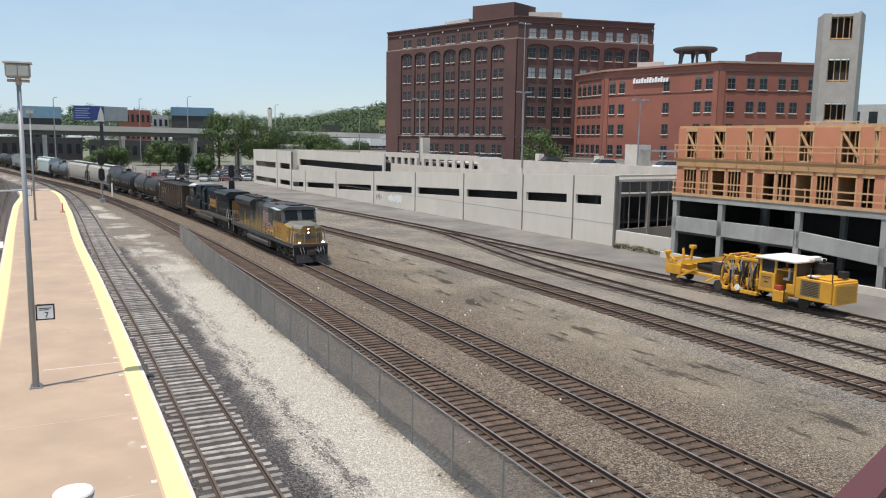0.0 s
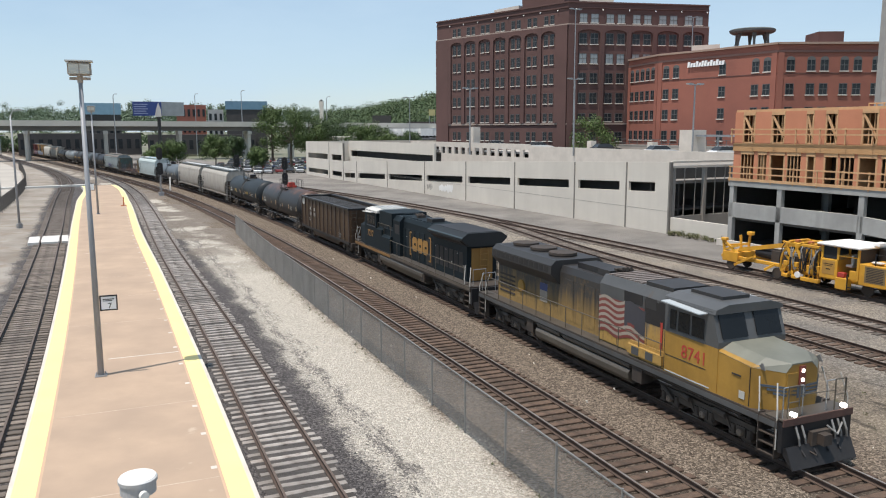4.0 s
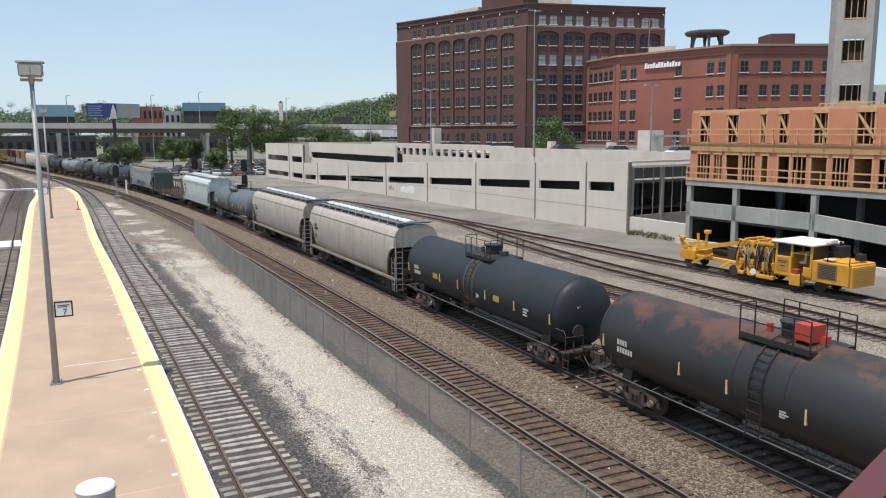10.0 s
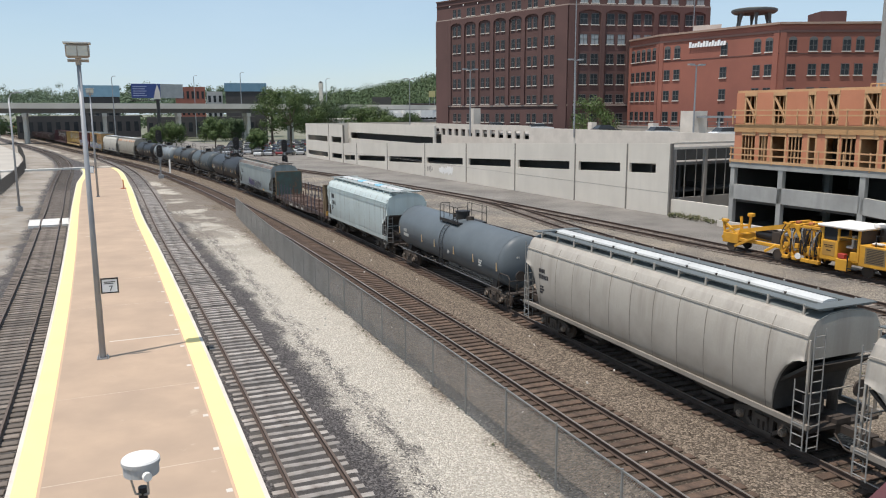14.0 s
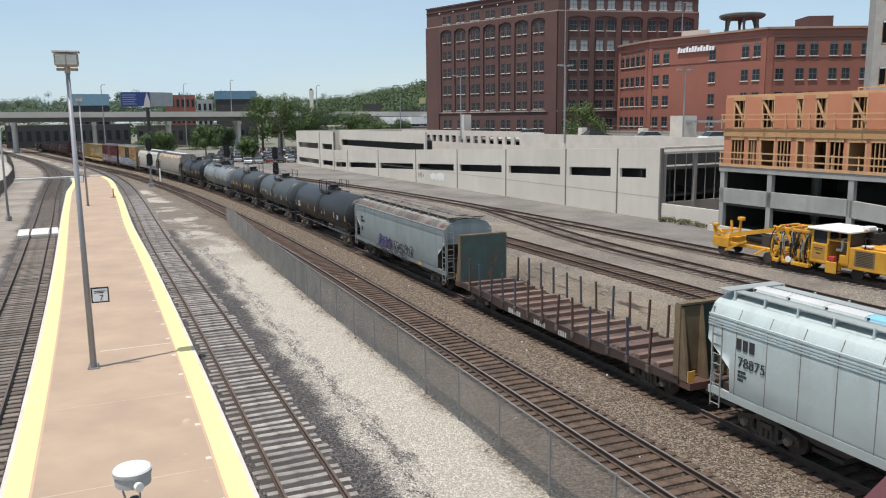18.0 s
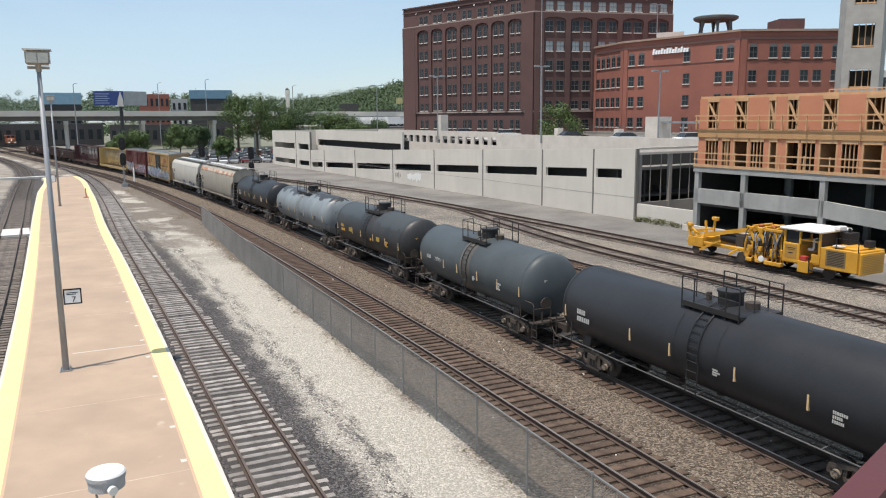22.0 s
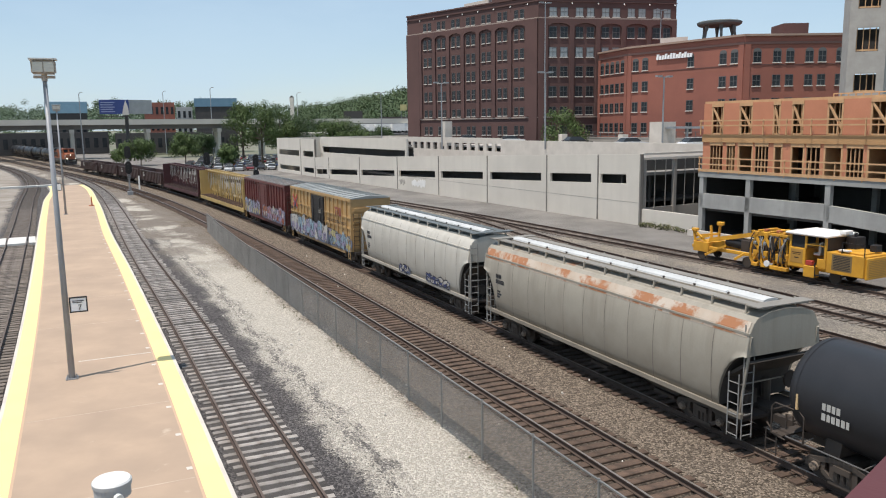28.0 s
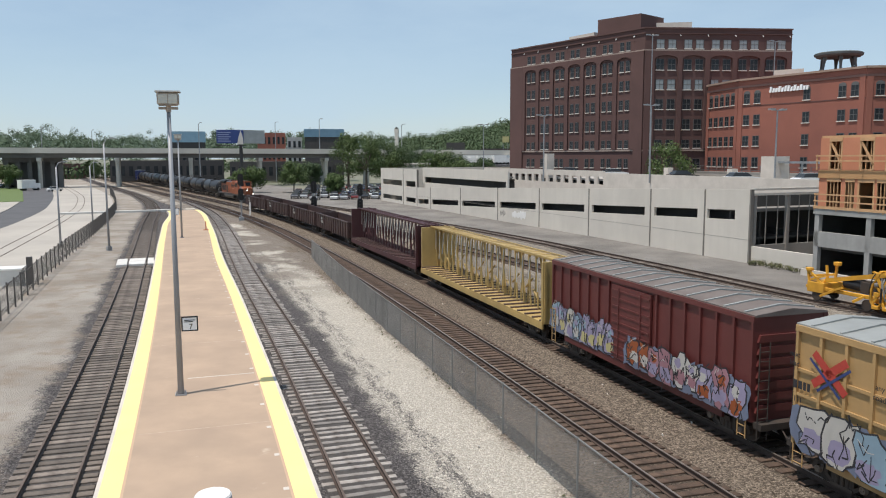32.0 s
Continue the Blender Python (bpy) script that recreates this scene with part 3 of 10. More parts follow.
    part("sprayed_tag", bm, M["white"], g, "white sprayed tag")["kind"] = "stuff"
    bm = bmesh.new()
    for i in range(4):
        blob(bm, -53.0 + i * 0.5, 1.0, 0.2, 0.42, -0.006 - 0.001 * i, 7, 0.5)
    part("sprayed_tag", bm, M["garage_dark"], g, "faded sprayed tag")["kind"] = "stuff"


def blob(bm, cx, cz, rx, rz, y, n=14, wob=0.3):
    vs = []
    for i in range(n):
        a = 6.28319 * i / n
        k = 1 + random.uniform(-wob, wob)
        vs.append((cx + math.cos(a) * rx * k, cz + math.sin(a) * rz * k))
    prism(bm, vs, y - 0.004, y + 0.004, "y")


# ---- timber building going up on a concrete podium ----
def build_site():
    g = empty("building_site", GARAGE, label="timber frame building under construction on concrete podium", category="building")
    X0, X1, D = 7.3, 36.0, 16.0
    part("podium_slab", boxes((X0 - 0.1, X1, 0.0, D, 4.85, 5.3)), M["podium"], g, "concrete podium slab edge")
    part("spandrel_beam", boxes((X0, 19.6, 0.05, 0.4, 2.15, 3.4)), M["podium"], g)
    bm = bmesh.new()
    prism(bm, [(19.7, 2.1), (X1, 1.0), (X1, 2.15), (19.7, 3.35)], 0.05, 0.4, "y")
    part("spandrel_beam", bm, M["podium"], g)
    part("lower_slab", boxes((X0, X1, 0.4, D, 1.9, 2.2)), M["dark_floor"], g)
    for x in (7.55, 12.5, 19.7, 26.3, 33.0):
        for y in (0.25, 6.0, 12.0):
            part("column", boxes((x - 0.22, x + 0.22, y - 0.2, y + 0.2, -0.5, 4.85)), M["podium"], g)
    # back, side and inner sheets added near-black to give the podium's inner shade
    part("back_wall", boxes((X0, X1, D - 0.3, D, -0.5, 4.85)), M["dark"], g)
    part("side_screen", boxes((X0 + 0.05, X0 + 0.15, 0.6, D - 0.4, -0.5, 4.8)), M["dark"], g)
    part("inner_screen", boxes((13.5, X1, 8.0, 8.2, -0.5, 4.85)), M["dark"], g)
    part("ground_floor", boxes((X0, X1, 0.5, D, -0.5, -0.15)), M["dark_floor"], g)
    part("site_kerb", boxes((7.3, X1, -1.2, -0.9, -0.4, 0.3)), M["kerb"], g)
    # storeys
    for z0, z1, openings, studs in (
            (5.3, 7.85, ((11.1, 12.6), (14.6, 15.4), (16.15, 17.35), (19.0, 20.5), (22.4, 23.95), (25.9, 27.4), (29.5, 31.0)), ((8.1, 9.5), (9.9, 10.8), (12.8, 14.1), (17.5, 18.7), (20.8, 22.1), (24.3, 25.2), (27.8, 29.2))),
            (8.5, 11.1, ((8.2, 9.45), (11.1, 12.4), (14.4, 15.05), (16.1, 17.1), (19.1, 20.35), (22.45, 23.9), (24.9, 25.3), (27.0, 28.4)), ())):
        gaps = sorted(openings + studs)
        x = X0
        for a, b in gaps:
            if a - x > 0.05:
                part("sheathing", boxes((x, a, 0.35, 0.45, z0, z1)), M["plywood"], g)
            x = b
        part("sheathing", boxes((x, X1, 0.35, 0.45, z0, z1)), M["plywood"], g)
        for k, (a, b) in enumerate(gaps):
            is_stud = (a, b) in studs
            bm = bmesh.new()
            box(bm, a, b, 0.3, 0.45, z1 - 0.28, z1)
            box(bm, a, b, 0.36, 0.45, z0, z0 + 0.12)
            if is_stud:
                n = int((b - a) / 0.3)
                for i in range(n + 1):
                    xx = a + (b - a) * i / n
                    box(bm, xx - 0.03, xx + 0.03, 0.36, 0.46, z0, z1)
            else:
                for xx in (a + 0.05, b - 0.05):
                    box(bm, xx - 0.07, xx + 0.07, 0.33, 0.46, z0, z1)
                if z0 > 6:
                    beam(bm, (a, 0.38, z1 - 0.2), (b, 0.38, z0 + 0.4), 0.1, 0.16)
                    box(bm, a + (b - a) * 0.33, a + (b - a) * 0.38, 0.5, 0.6, z0, z1)
                    box(bm, a + (b - a) * 0.66, a + (b - a) * 0.71, 0.5, 0.6, z0, z1)
            part("stud_frame", bm, M["lumber"], g)
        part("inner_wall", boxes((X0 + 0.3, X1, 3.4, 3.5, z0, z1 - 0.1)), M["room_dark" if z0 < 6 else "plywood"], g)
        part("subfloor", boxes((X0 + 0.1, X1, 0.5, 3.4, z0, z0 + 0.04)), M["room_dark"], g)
        for x in (10.2, 14.5, 18.9, 22.2, 25.5, 29.3):
            part("partition", boxes((x - 0.06, x + 0.06, 0.6, 3.4, z0, z1 - 0.1)), M["lumber"], g)
        part("end_sheathing", boxes((X0, X0 + 0.1, 0.45, D, z0, z1)), M["plywood"], g)
        part("floor_deck", boxes((X0, X1, 0.45, D, z1 - 0.02, z1 + 0.2)), M["lumber"], g)
    part("rim_board", boxes((X0 - 0.03, X1, 0.25, 0.42, 7.85, 8.5)), M["rimboard"], g)
    for zs in ((5.95, 6.5), (9.25, 9.66)):
        for z in zs:
            part("guard_rail", boxes((X0 - 0.1, X1, -0.06, -0.02, z - 0.05, z + 0.06)), M["lumber"], g)
        for i in range(14):
            x = X0 + i * 2.15
            part("guard_post", boxes((x - 0.045, x + 0.045, -0.03, 0.05, zs[0] - 0.75, zs[1] + 0.1)), M["lumber"], g)
    part("toe_board", boxes((X0 - 0.1, X1, -0.06, -0.02, 5.32, 5.55)), M["lumber"], g)
    bm = bmesh.new()
    for i in range(9):
        box(bm, 17.6 + i * 0.6, 17.66 + i * 0.6, 3.0, 3.1, 11.2, 11.6)
    box(bm, 17.6, 22.5, 3.0, 3.1, 11.55, 11.63)
    part("stud_frame", bm, M["lumber"], g)


# ---- brick blocks ----
def window_parts(parent, m, w, h, arched, blind):
    key = "window_%.2f_%.2f_%d" % (w, h, arched)

    def frame_bm():
        bm = bmesh.new()
        box(bm, -w / 2 - 0.06, -w / 2, -0.06, 0.06, 0, h)
        box(bm, w / 2, w / 2 + 0.06, -0.06, 0.06, 0, h)
        box(bm, -w / 2, w / 2, -0.06, 0.06, h - 0.07, h)
        box(bm, -w / 2, w / 2, -0.05, 0.05, h * 0.5 - 0.04, h * 0.5 + 0.04)
        box(bm, -0.03, 0.03, -0.045, 0.045, 0, h)
        if arched:
            prism(bm, [(-w / 2 - 0.06, h)] + [(-math.cos(3.14159 * i / 8) * (w / 2 + 0.06), h + math.sin(3.14159 * i / 8) * w * 0.42) for i in range(1, 8)] + [(w / 2 + 0.06, h)], -0.05, 0.05, "y")
        return bm

    f = again("window", shared_mesh(key, frame_bm, M["frame_paint"]), parent, m)
    again("pane", shared_mesh(key + "_p", lambda: boxes((-w / 2, w / 2, -0.02, 0.02, 0, h)), M["pane_blind" if blind else "pane"]), f, Matrix())
    again("sill", shared_mesh(key + "_s", lambda: boxes((-w / 2 - 0.15, w / 2 + 0.15, -0.14, 0.06, -0.17, -0.02)), M["sill"]), f, Matrix())


SHARED_MESH = {}


def shared_mesh(key, make, material):
    if key not in SHARED_MESH:
        bm = make()
        me = bpy.data.meshes.new(key)
        bmesh.ops.recalc_face_normals(bm, faces=bm.faces)
        bm.to_mesh(me)
        bm.free()
        me.materials.append(material)
        SHARED_MESH[key] = me
    return SHARED_MESH[key]


M["pane_blind"] = surface("blind_behind_glass", (0.30, 0.33, 0.34), (0.20, 0.22, 0.23), 0.2)


def face(a, b):
    """A frame on a facade: x from a to b, y into the building."""
    d = (Vector(b) - Vector(a)).to_3d()
    x = d.normalized()
    y = Vector((-x.y, x.x, 0))
    m = Matrix((x, y, Vector((0, 0, 1)))).transposed().to_4x4()
    m.translation = Vector((*a, 0))
    return m, d.length


def prism_wall(name, pts, z0, z1, mat, parent):
    bm = bmesh.new()
    prism(bm, pts, z0, z1, "z")
    return part(name, bm, mat, parent)


def build_warehouse():
    g = empty("brick_warehouse", label="tall dark brown brick warehouse with paired windows", category="building")
    A, B, C = (-12.5, 176), (13.7, 150), (40.9, 157)
    back = [(44.5, 190), (12, 215)]
    prism_wall("wall", [A, B, C] + back, -1, 32.0, M["brick_brown"], g)
    prism_wall("parapet", [A, B, C] + back, 32.0, 33.0, M["brick_brown"], g)
    rows = [(7.5, 1.7), (11.2, 1.5), (14.6, 1.9), (18.3, 1.85), (21.9, 1.8), (25.45, 1.95), (29.3, 1.6)]
    random.seed(11)
    for (a, b), bays, first, step, w, apart in (((A, B), 7, 6.5, 4.3, 0.82, 0.74), ((B, C), 5, 4.0, 5.25, 1.35, 1.1)):
        m, L = face(a, b)
        for z, h, mt in ((28.85, 0.2, "belt"), (10.6, 0.28, "belt"), (32.8, 0.25, "brick_brown"), (31.9, 0.12, "brick_brown")):
            ob = part("belt_course", boxes((-0.1, L + 0.1, -0.2, 0.05, z, z + h)), M[mt], g)
            ob.matrix_basis = m
        hw = step * 0.5 - 0.42
        for i in range(bays + 1):
            x = first + (i - 0.5) * step
            ob = part("pier", boxes((x - 0.42, x + 0.42, -0.32, 0.05, 10.95, 28.84)), M["brick_brown"], g)
            ob.matrix_basis = m
        for x0, x1 in ((0, first - step * 0.5 - 0.43), (first + (bays - 0.5) * step + 0.43, L)):
            ob = part("corner_pier", boxes((x0, x1, -0.34, 0.05, -1, 28.84)), M["brick_brown"], g)
            ob.matrix_basis = m
        for i in range(bays):
            cx = first + i * step
            bm = bmesh.new()
            arch = [(cx - hw, 28.84), (cx - hw, 27.3)] + [(cx - math.cos(3.14159 * k / 8) * hw, 27.3 + math.sin(3.14159 * k / 8) * 0.75) for k in range(1, 8)] + [(cx + hw, 27.3), (cx + hw, 28.84)]
            prism(bm, arch, -0.3, 0.03, "y")
            ob = part("arch_spandrel", bm, M["brick_brown"], g)
            ob.matrix_basis = m
            for r, (z, h) in enumerate(rows):
                for s in (-1, 1):
                    lit = (bays == 5 and r >= 4 and random.random() < 0.8) or random.random() < 0.08
                    window_parts(g, m @ pose(cx + s * apart, -0.03, z), w, h, False, lit)
        for i in range(bays + 1):
            bm = bmesh.new()
            tube(bm, (first + (i - 0.5) * step, -0.3, 31.5), (first + (i - 0.5) * step, -0.05, 31.75), 0.1, n=6)
            ob = part("roof_lamp", bm, M["white"], g)
            ob.matrix_basis = m
    prism_wall("penthouse", [(5.5, 160), (13.2, 154), (18, 160), (10, 168)], 33, 36.2, M["brick_brown"], g)
    prism_wall("roof_plant", [(15, 158), (23, 158), (23, 168), (15, 168)], 33, 35.0, M["kerb"], g)
    prism_wall("roof_plant", [(0, 172), (5, 166), (9, 170), (4, 176)], 33, 34.8, M["kerb"], g)


def build_office():
    g = empty("brick_office", label="red brick office building with arched upper windows", category="building")
    A, B, C, D = (25.4, 152.4), (28.8, 142.2), (42.9, 124.2), (59.9, 125.1)
    outline = [A, B, C, D, (67.5, 157.5), (42, 158.5)]
    prism_wall("wall", outline, -1, 21.85, M["brick_red"], g)
    prism_wall("parapet", outline, 21.85, 22.57, M["brick_red"], g)
    rows = [5.02, 8.62, 12.2, 15.7, 19.25]
    random.seed(17)
    plan = (((A, B), (1.5, 3.4, 5.3, 7.2, 9.1)), ((B, C), (1.8, 3.9, 13.2, 19.2, 21.2)), ((C, D), (2.0, 5.1, 7.1, 10.1, 12.1, 14.9, 16.4)))
    for (a, b), xs in plan:
        m, L = face(a, b)
        for z, h, dpt in ((21.13, 0.36, 0.14), (22.34, 0.32, 0.28), (18.0, 0.11, 0.06)):
            ob = part("belt_course", boxes((-0.05, L + 0.05, -dpt, 0.05, z, z + h)), M["coping" if z > 22 else "brick_brown"], g)
            ob.matrix_basis = m
        for x in (0.5, L - 0.5):
            ob = part("corner_pier", boxes((x - 0.45, x + 0.45, -0.14, 0.05, -1, 21.12)), M["brick_red"], g)
            ob.matrix_basis = m
        for r, z in enumerate(rows):
            for x in xs:
                window_parts(g, m @ pose(x, -0.02, z - 0.82), 1.12, 1.66, r == 4, random.random() < 0.35)
        if a == B:
            x = 6.4
            for i in range(13):
                w = 0.52
                hh = 0.9 if i in (0, 3, 5, 6, 8, 10) else 0.66
                bm = bmesh.new()
                prism(bm, [(x, 19.95), (x + w * 0.8, 19.95), (x + w * 0.8 + 0.12, 19.95 + hh), (x + 0.12, 19.95 + hh)], -0.3, -0.12, "y")
                ob = part("sign_block", bm, M["sign_white"], g, "white sign block")
                ob.matrix_basis = m
                x += w + 0.04
    prism_wall("penthouse", [(52.2, 133.2), (56.2, 133.2), (56.2, 138.6), (52.2, 138.6)], 21.8, 25.2, M["brick_brown"], g)
    prism_wall("roof_plant", [(33.5, 138.5), (37.6, 136.5), (38.4, 139.5), (34.3, 141.5)], 21.8, 23.7, M["kerb"], g)
    # old tank stand: splayed legs under a flat dish
    t = empty("tank_stand", label="concrete rooftop tank stand with splayed legs", category="roof structure")
    t.matrix_basis = pose(42.3, 135, 22.2)
    bm = bmesh.new()
    loft(bm, [[(r * math.cos(6.28319 * k / 24), r * math.sin(6.28319 * k / 24), z) for k in range(24)] for r, z in ((3.2, 2.95), (3.55, 3.2), (3.6, 3.5), (3.3, 3.65))])
    part("dish", bm, M["tank_stone"], t)
    for k in range(6):
        a = 0.35 + 6.28319 / 6 * k
        bm = bmesh.new()
        loft(bm, [[(r * math.cos(a) + dx, r * math.sin(a) + dy, z) for dx, dy in ((-w, -w), (w, -w), (w, w), (-w, w))] for r, z, w in ((2.95, -0.4, 0.16), (2.6, 1.8, 0.16), (2.4, 2.95, 0.30))])
        part("leg", bm, M["tank_stone"], t)


def build_tower():
    g = empty("stair_tower", label="unfinished grey block stair tower with open landings", category="building")
    A, B, C = (49.7, 105.5), (54.0, 104.4), (56.2, 107.5)
    m, L = face(A, B)
    zs = [-0.5, 8.0, 10.4, 13.0, 15.4, 18.2, 21.2, 23.6, 27.0]
    for i, (z0, z1) in enumerate(zip(zs, zs[1:])):
        full = i % 2 == 0
        for x0, x1 in ((0, L),) if full else ((0, 0.9), (L - 0.9, L)):
            ob = part("block_wall", boxes((x0, x1, 0, 0.3, z0, z1)), M["block"], g)
            ob.matrix_basis = m
        if not full:
            bm = bmesh.new()
            for k in range(4):
                box(bm, 1.0 + k * 0.75, 1.1 + k * 0.75, 0.5, 0.6, z0, z1)
            box(bm, 0.9, L - 0.9, 0.4, 0.5, z0 + 0.1, z0 + 0.3)
            ob = part("landing_frame", bm, M["lumber"], g)
            ob.matrix_basis = m
            # near-black sheet set behind each open landing to stand for its shade
            ob = part("landing_back", boxes((0.3, L - 0.3, 2.2, 2.3, z0, z1)), M["dark"], g)
            ob.matrix_basis = m
    m2, L2 = face(B, C)
    ob = part("side_wall", boxes((0.0, L2, 0.0, 0.3, -0.5, 27.2)), M["block"], g)
    ob.matrix_basis = m2
    ob = part("rear_wall", boxes((0.0, 0.3, 0.31, 4.0, -0.5, 27.0)), M["block"], g)
    ob.matrix_basis = m
    ob = part("roof", boxes((0.3, L, 0.3, 4.0, 26.6, 26.9)), M["block"], g)
    ob.matrix_basis = m


M["sign_white"] = surface("white_sign", (0.85, 0.85, 0.85), (0.80, 0.80, 0.80), 0.4)
M["tank_stone"] = surface("weathered_concrete", (0.125, 0.145, 0.145), (0.085, 0.098, 0.098), 0.9)
M["coping"] = surface("stone_coping", (0.34, 0.24, 0.19), (0.27, 0.19, 0.15), 0.9)
M["block"] = surface("concrete_block", (0.40, 0.38, 0.35), (0.32, 0.30, 0.275), 0.9, 0, 3, 0.6, 0.3, 0.02)
build_garage()
build_site()
build_warehouse()
build_office()
build_tower()

# ---- rolling stock: x forward, y to the left, z up from the rail's top ----
def paint(name, base, dirt=0.55, rust=None, amount=0.0, rough=0.5, streak=(0.9, 0.9, 0.08)):
    dark = [c * dirt for c in base]
    return surface(name, base, dark, rough, 0, 14, 0.5, 0.08, 0.005, streak, rust, amount)


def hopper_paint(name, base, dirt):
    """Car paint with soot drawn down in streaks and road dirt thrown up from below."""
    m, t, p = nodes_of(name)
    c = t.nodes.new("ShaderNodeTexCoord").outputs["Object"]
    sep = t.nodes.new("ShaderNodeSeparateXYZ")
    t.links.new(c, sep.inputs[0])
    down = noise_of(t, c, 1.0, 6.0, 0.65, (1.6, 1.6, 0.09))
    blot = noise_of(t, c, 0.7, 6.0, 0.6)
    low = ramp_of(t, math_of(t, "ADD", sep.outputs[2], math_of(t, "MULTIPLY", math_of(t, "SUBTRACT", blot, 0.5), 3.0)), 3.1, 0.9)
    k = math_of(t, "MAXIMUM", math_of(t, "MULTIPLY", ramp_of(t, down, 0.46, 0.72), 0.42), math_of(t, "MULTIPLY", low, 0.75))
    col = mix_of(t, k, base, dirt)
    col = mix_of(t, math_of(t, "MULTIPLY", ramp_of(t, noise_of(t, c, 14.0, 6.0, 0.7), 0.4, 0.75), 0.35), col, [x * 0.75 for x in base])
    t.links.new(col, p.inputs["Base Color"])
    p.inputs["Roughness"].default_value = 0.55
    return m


def sooted_paint(name, base, soot, z0, z1):
    """Paint under exhaust soot that settles thickest on the upper panels and runs down in streaks."""
    m, t, p = nodes_of(name)
    c = t.nodes.new("ShaderNodeTexCoord").outputs["Object"]
    sep = t.nodes.new("ShaderNodeSeparateXYZ")
    t.links.new(c, sep.inputs[0])
    runs = noise_of(t, c, 1.0, 6.0, 0.7, (2.2, 2.2, 0.12))
    z = math_of(t, "ADD", sep.outputs[2], math_of(t, "MULTIPLY", math_of(t, "SUBTRACT", runs, 0.5), 3.4))
    col = mix_of(t, ramp_of(t, z, z0, z1), base, soot)
    col = mix_of(t, math_of(t, "MULTIPLY", ramp_of(t, noise_of(t, c, 5.0, 8.0, 0.7), 0.5, 0.7), 0.6), col, [x * 0.5 for x in base])
    t.links.new(col, p.inputs["Base Color"])
    p.inputs["Roughness"].default_value = 0.6
    return m


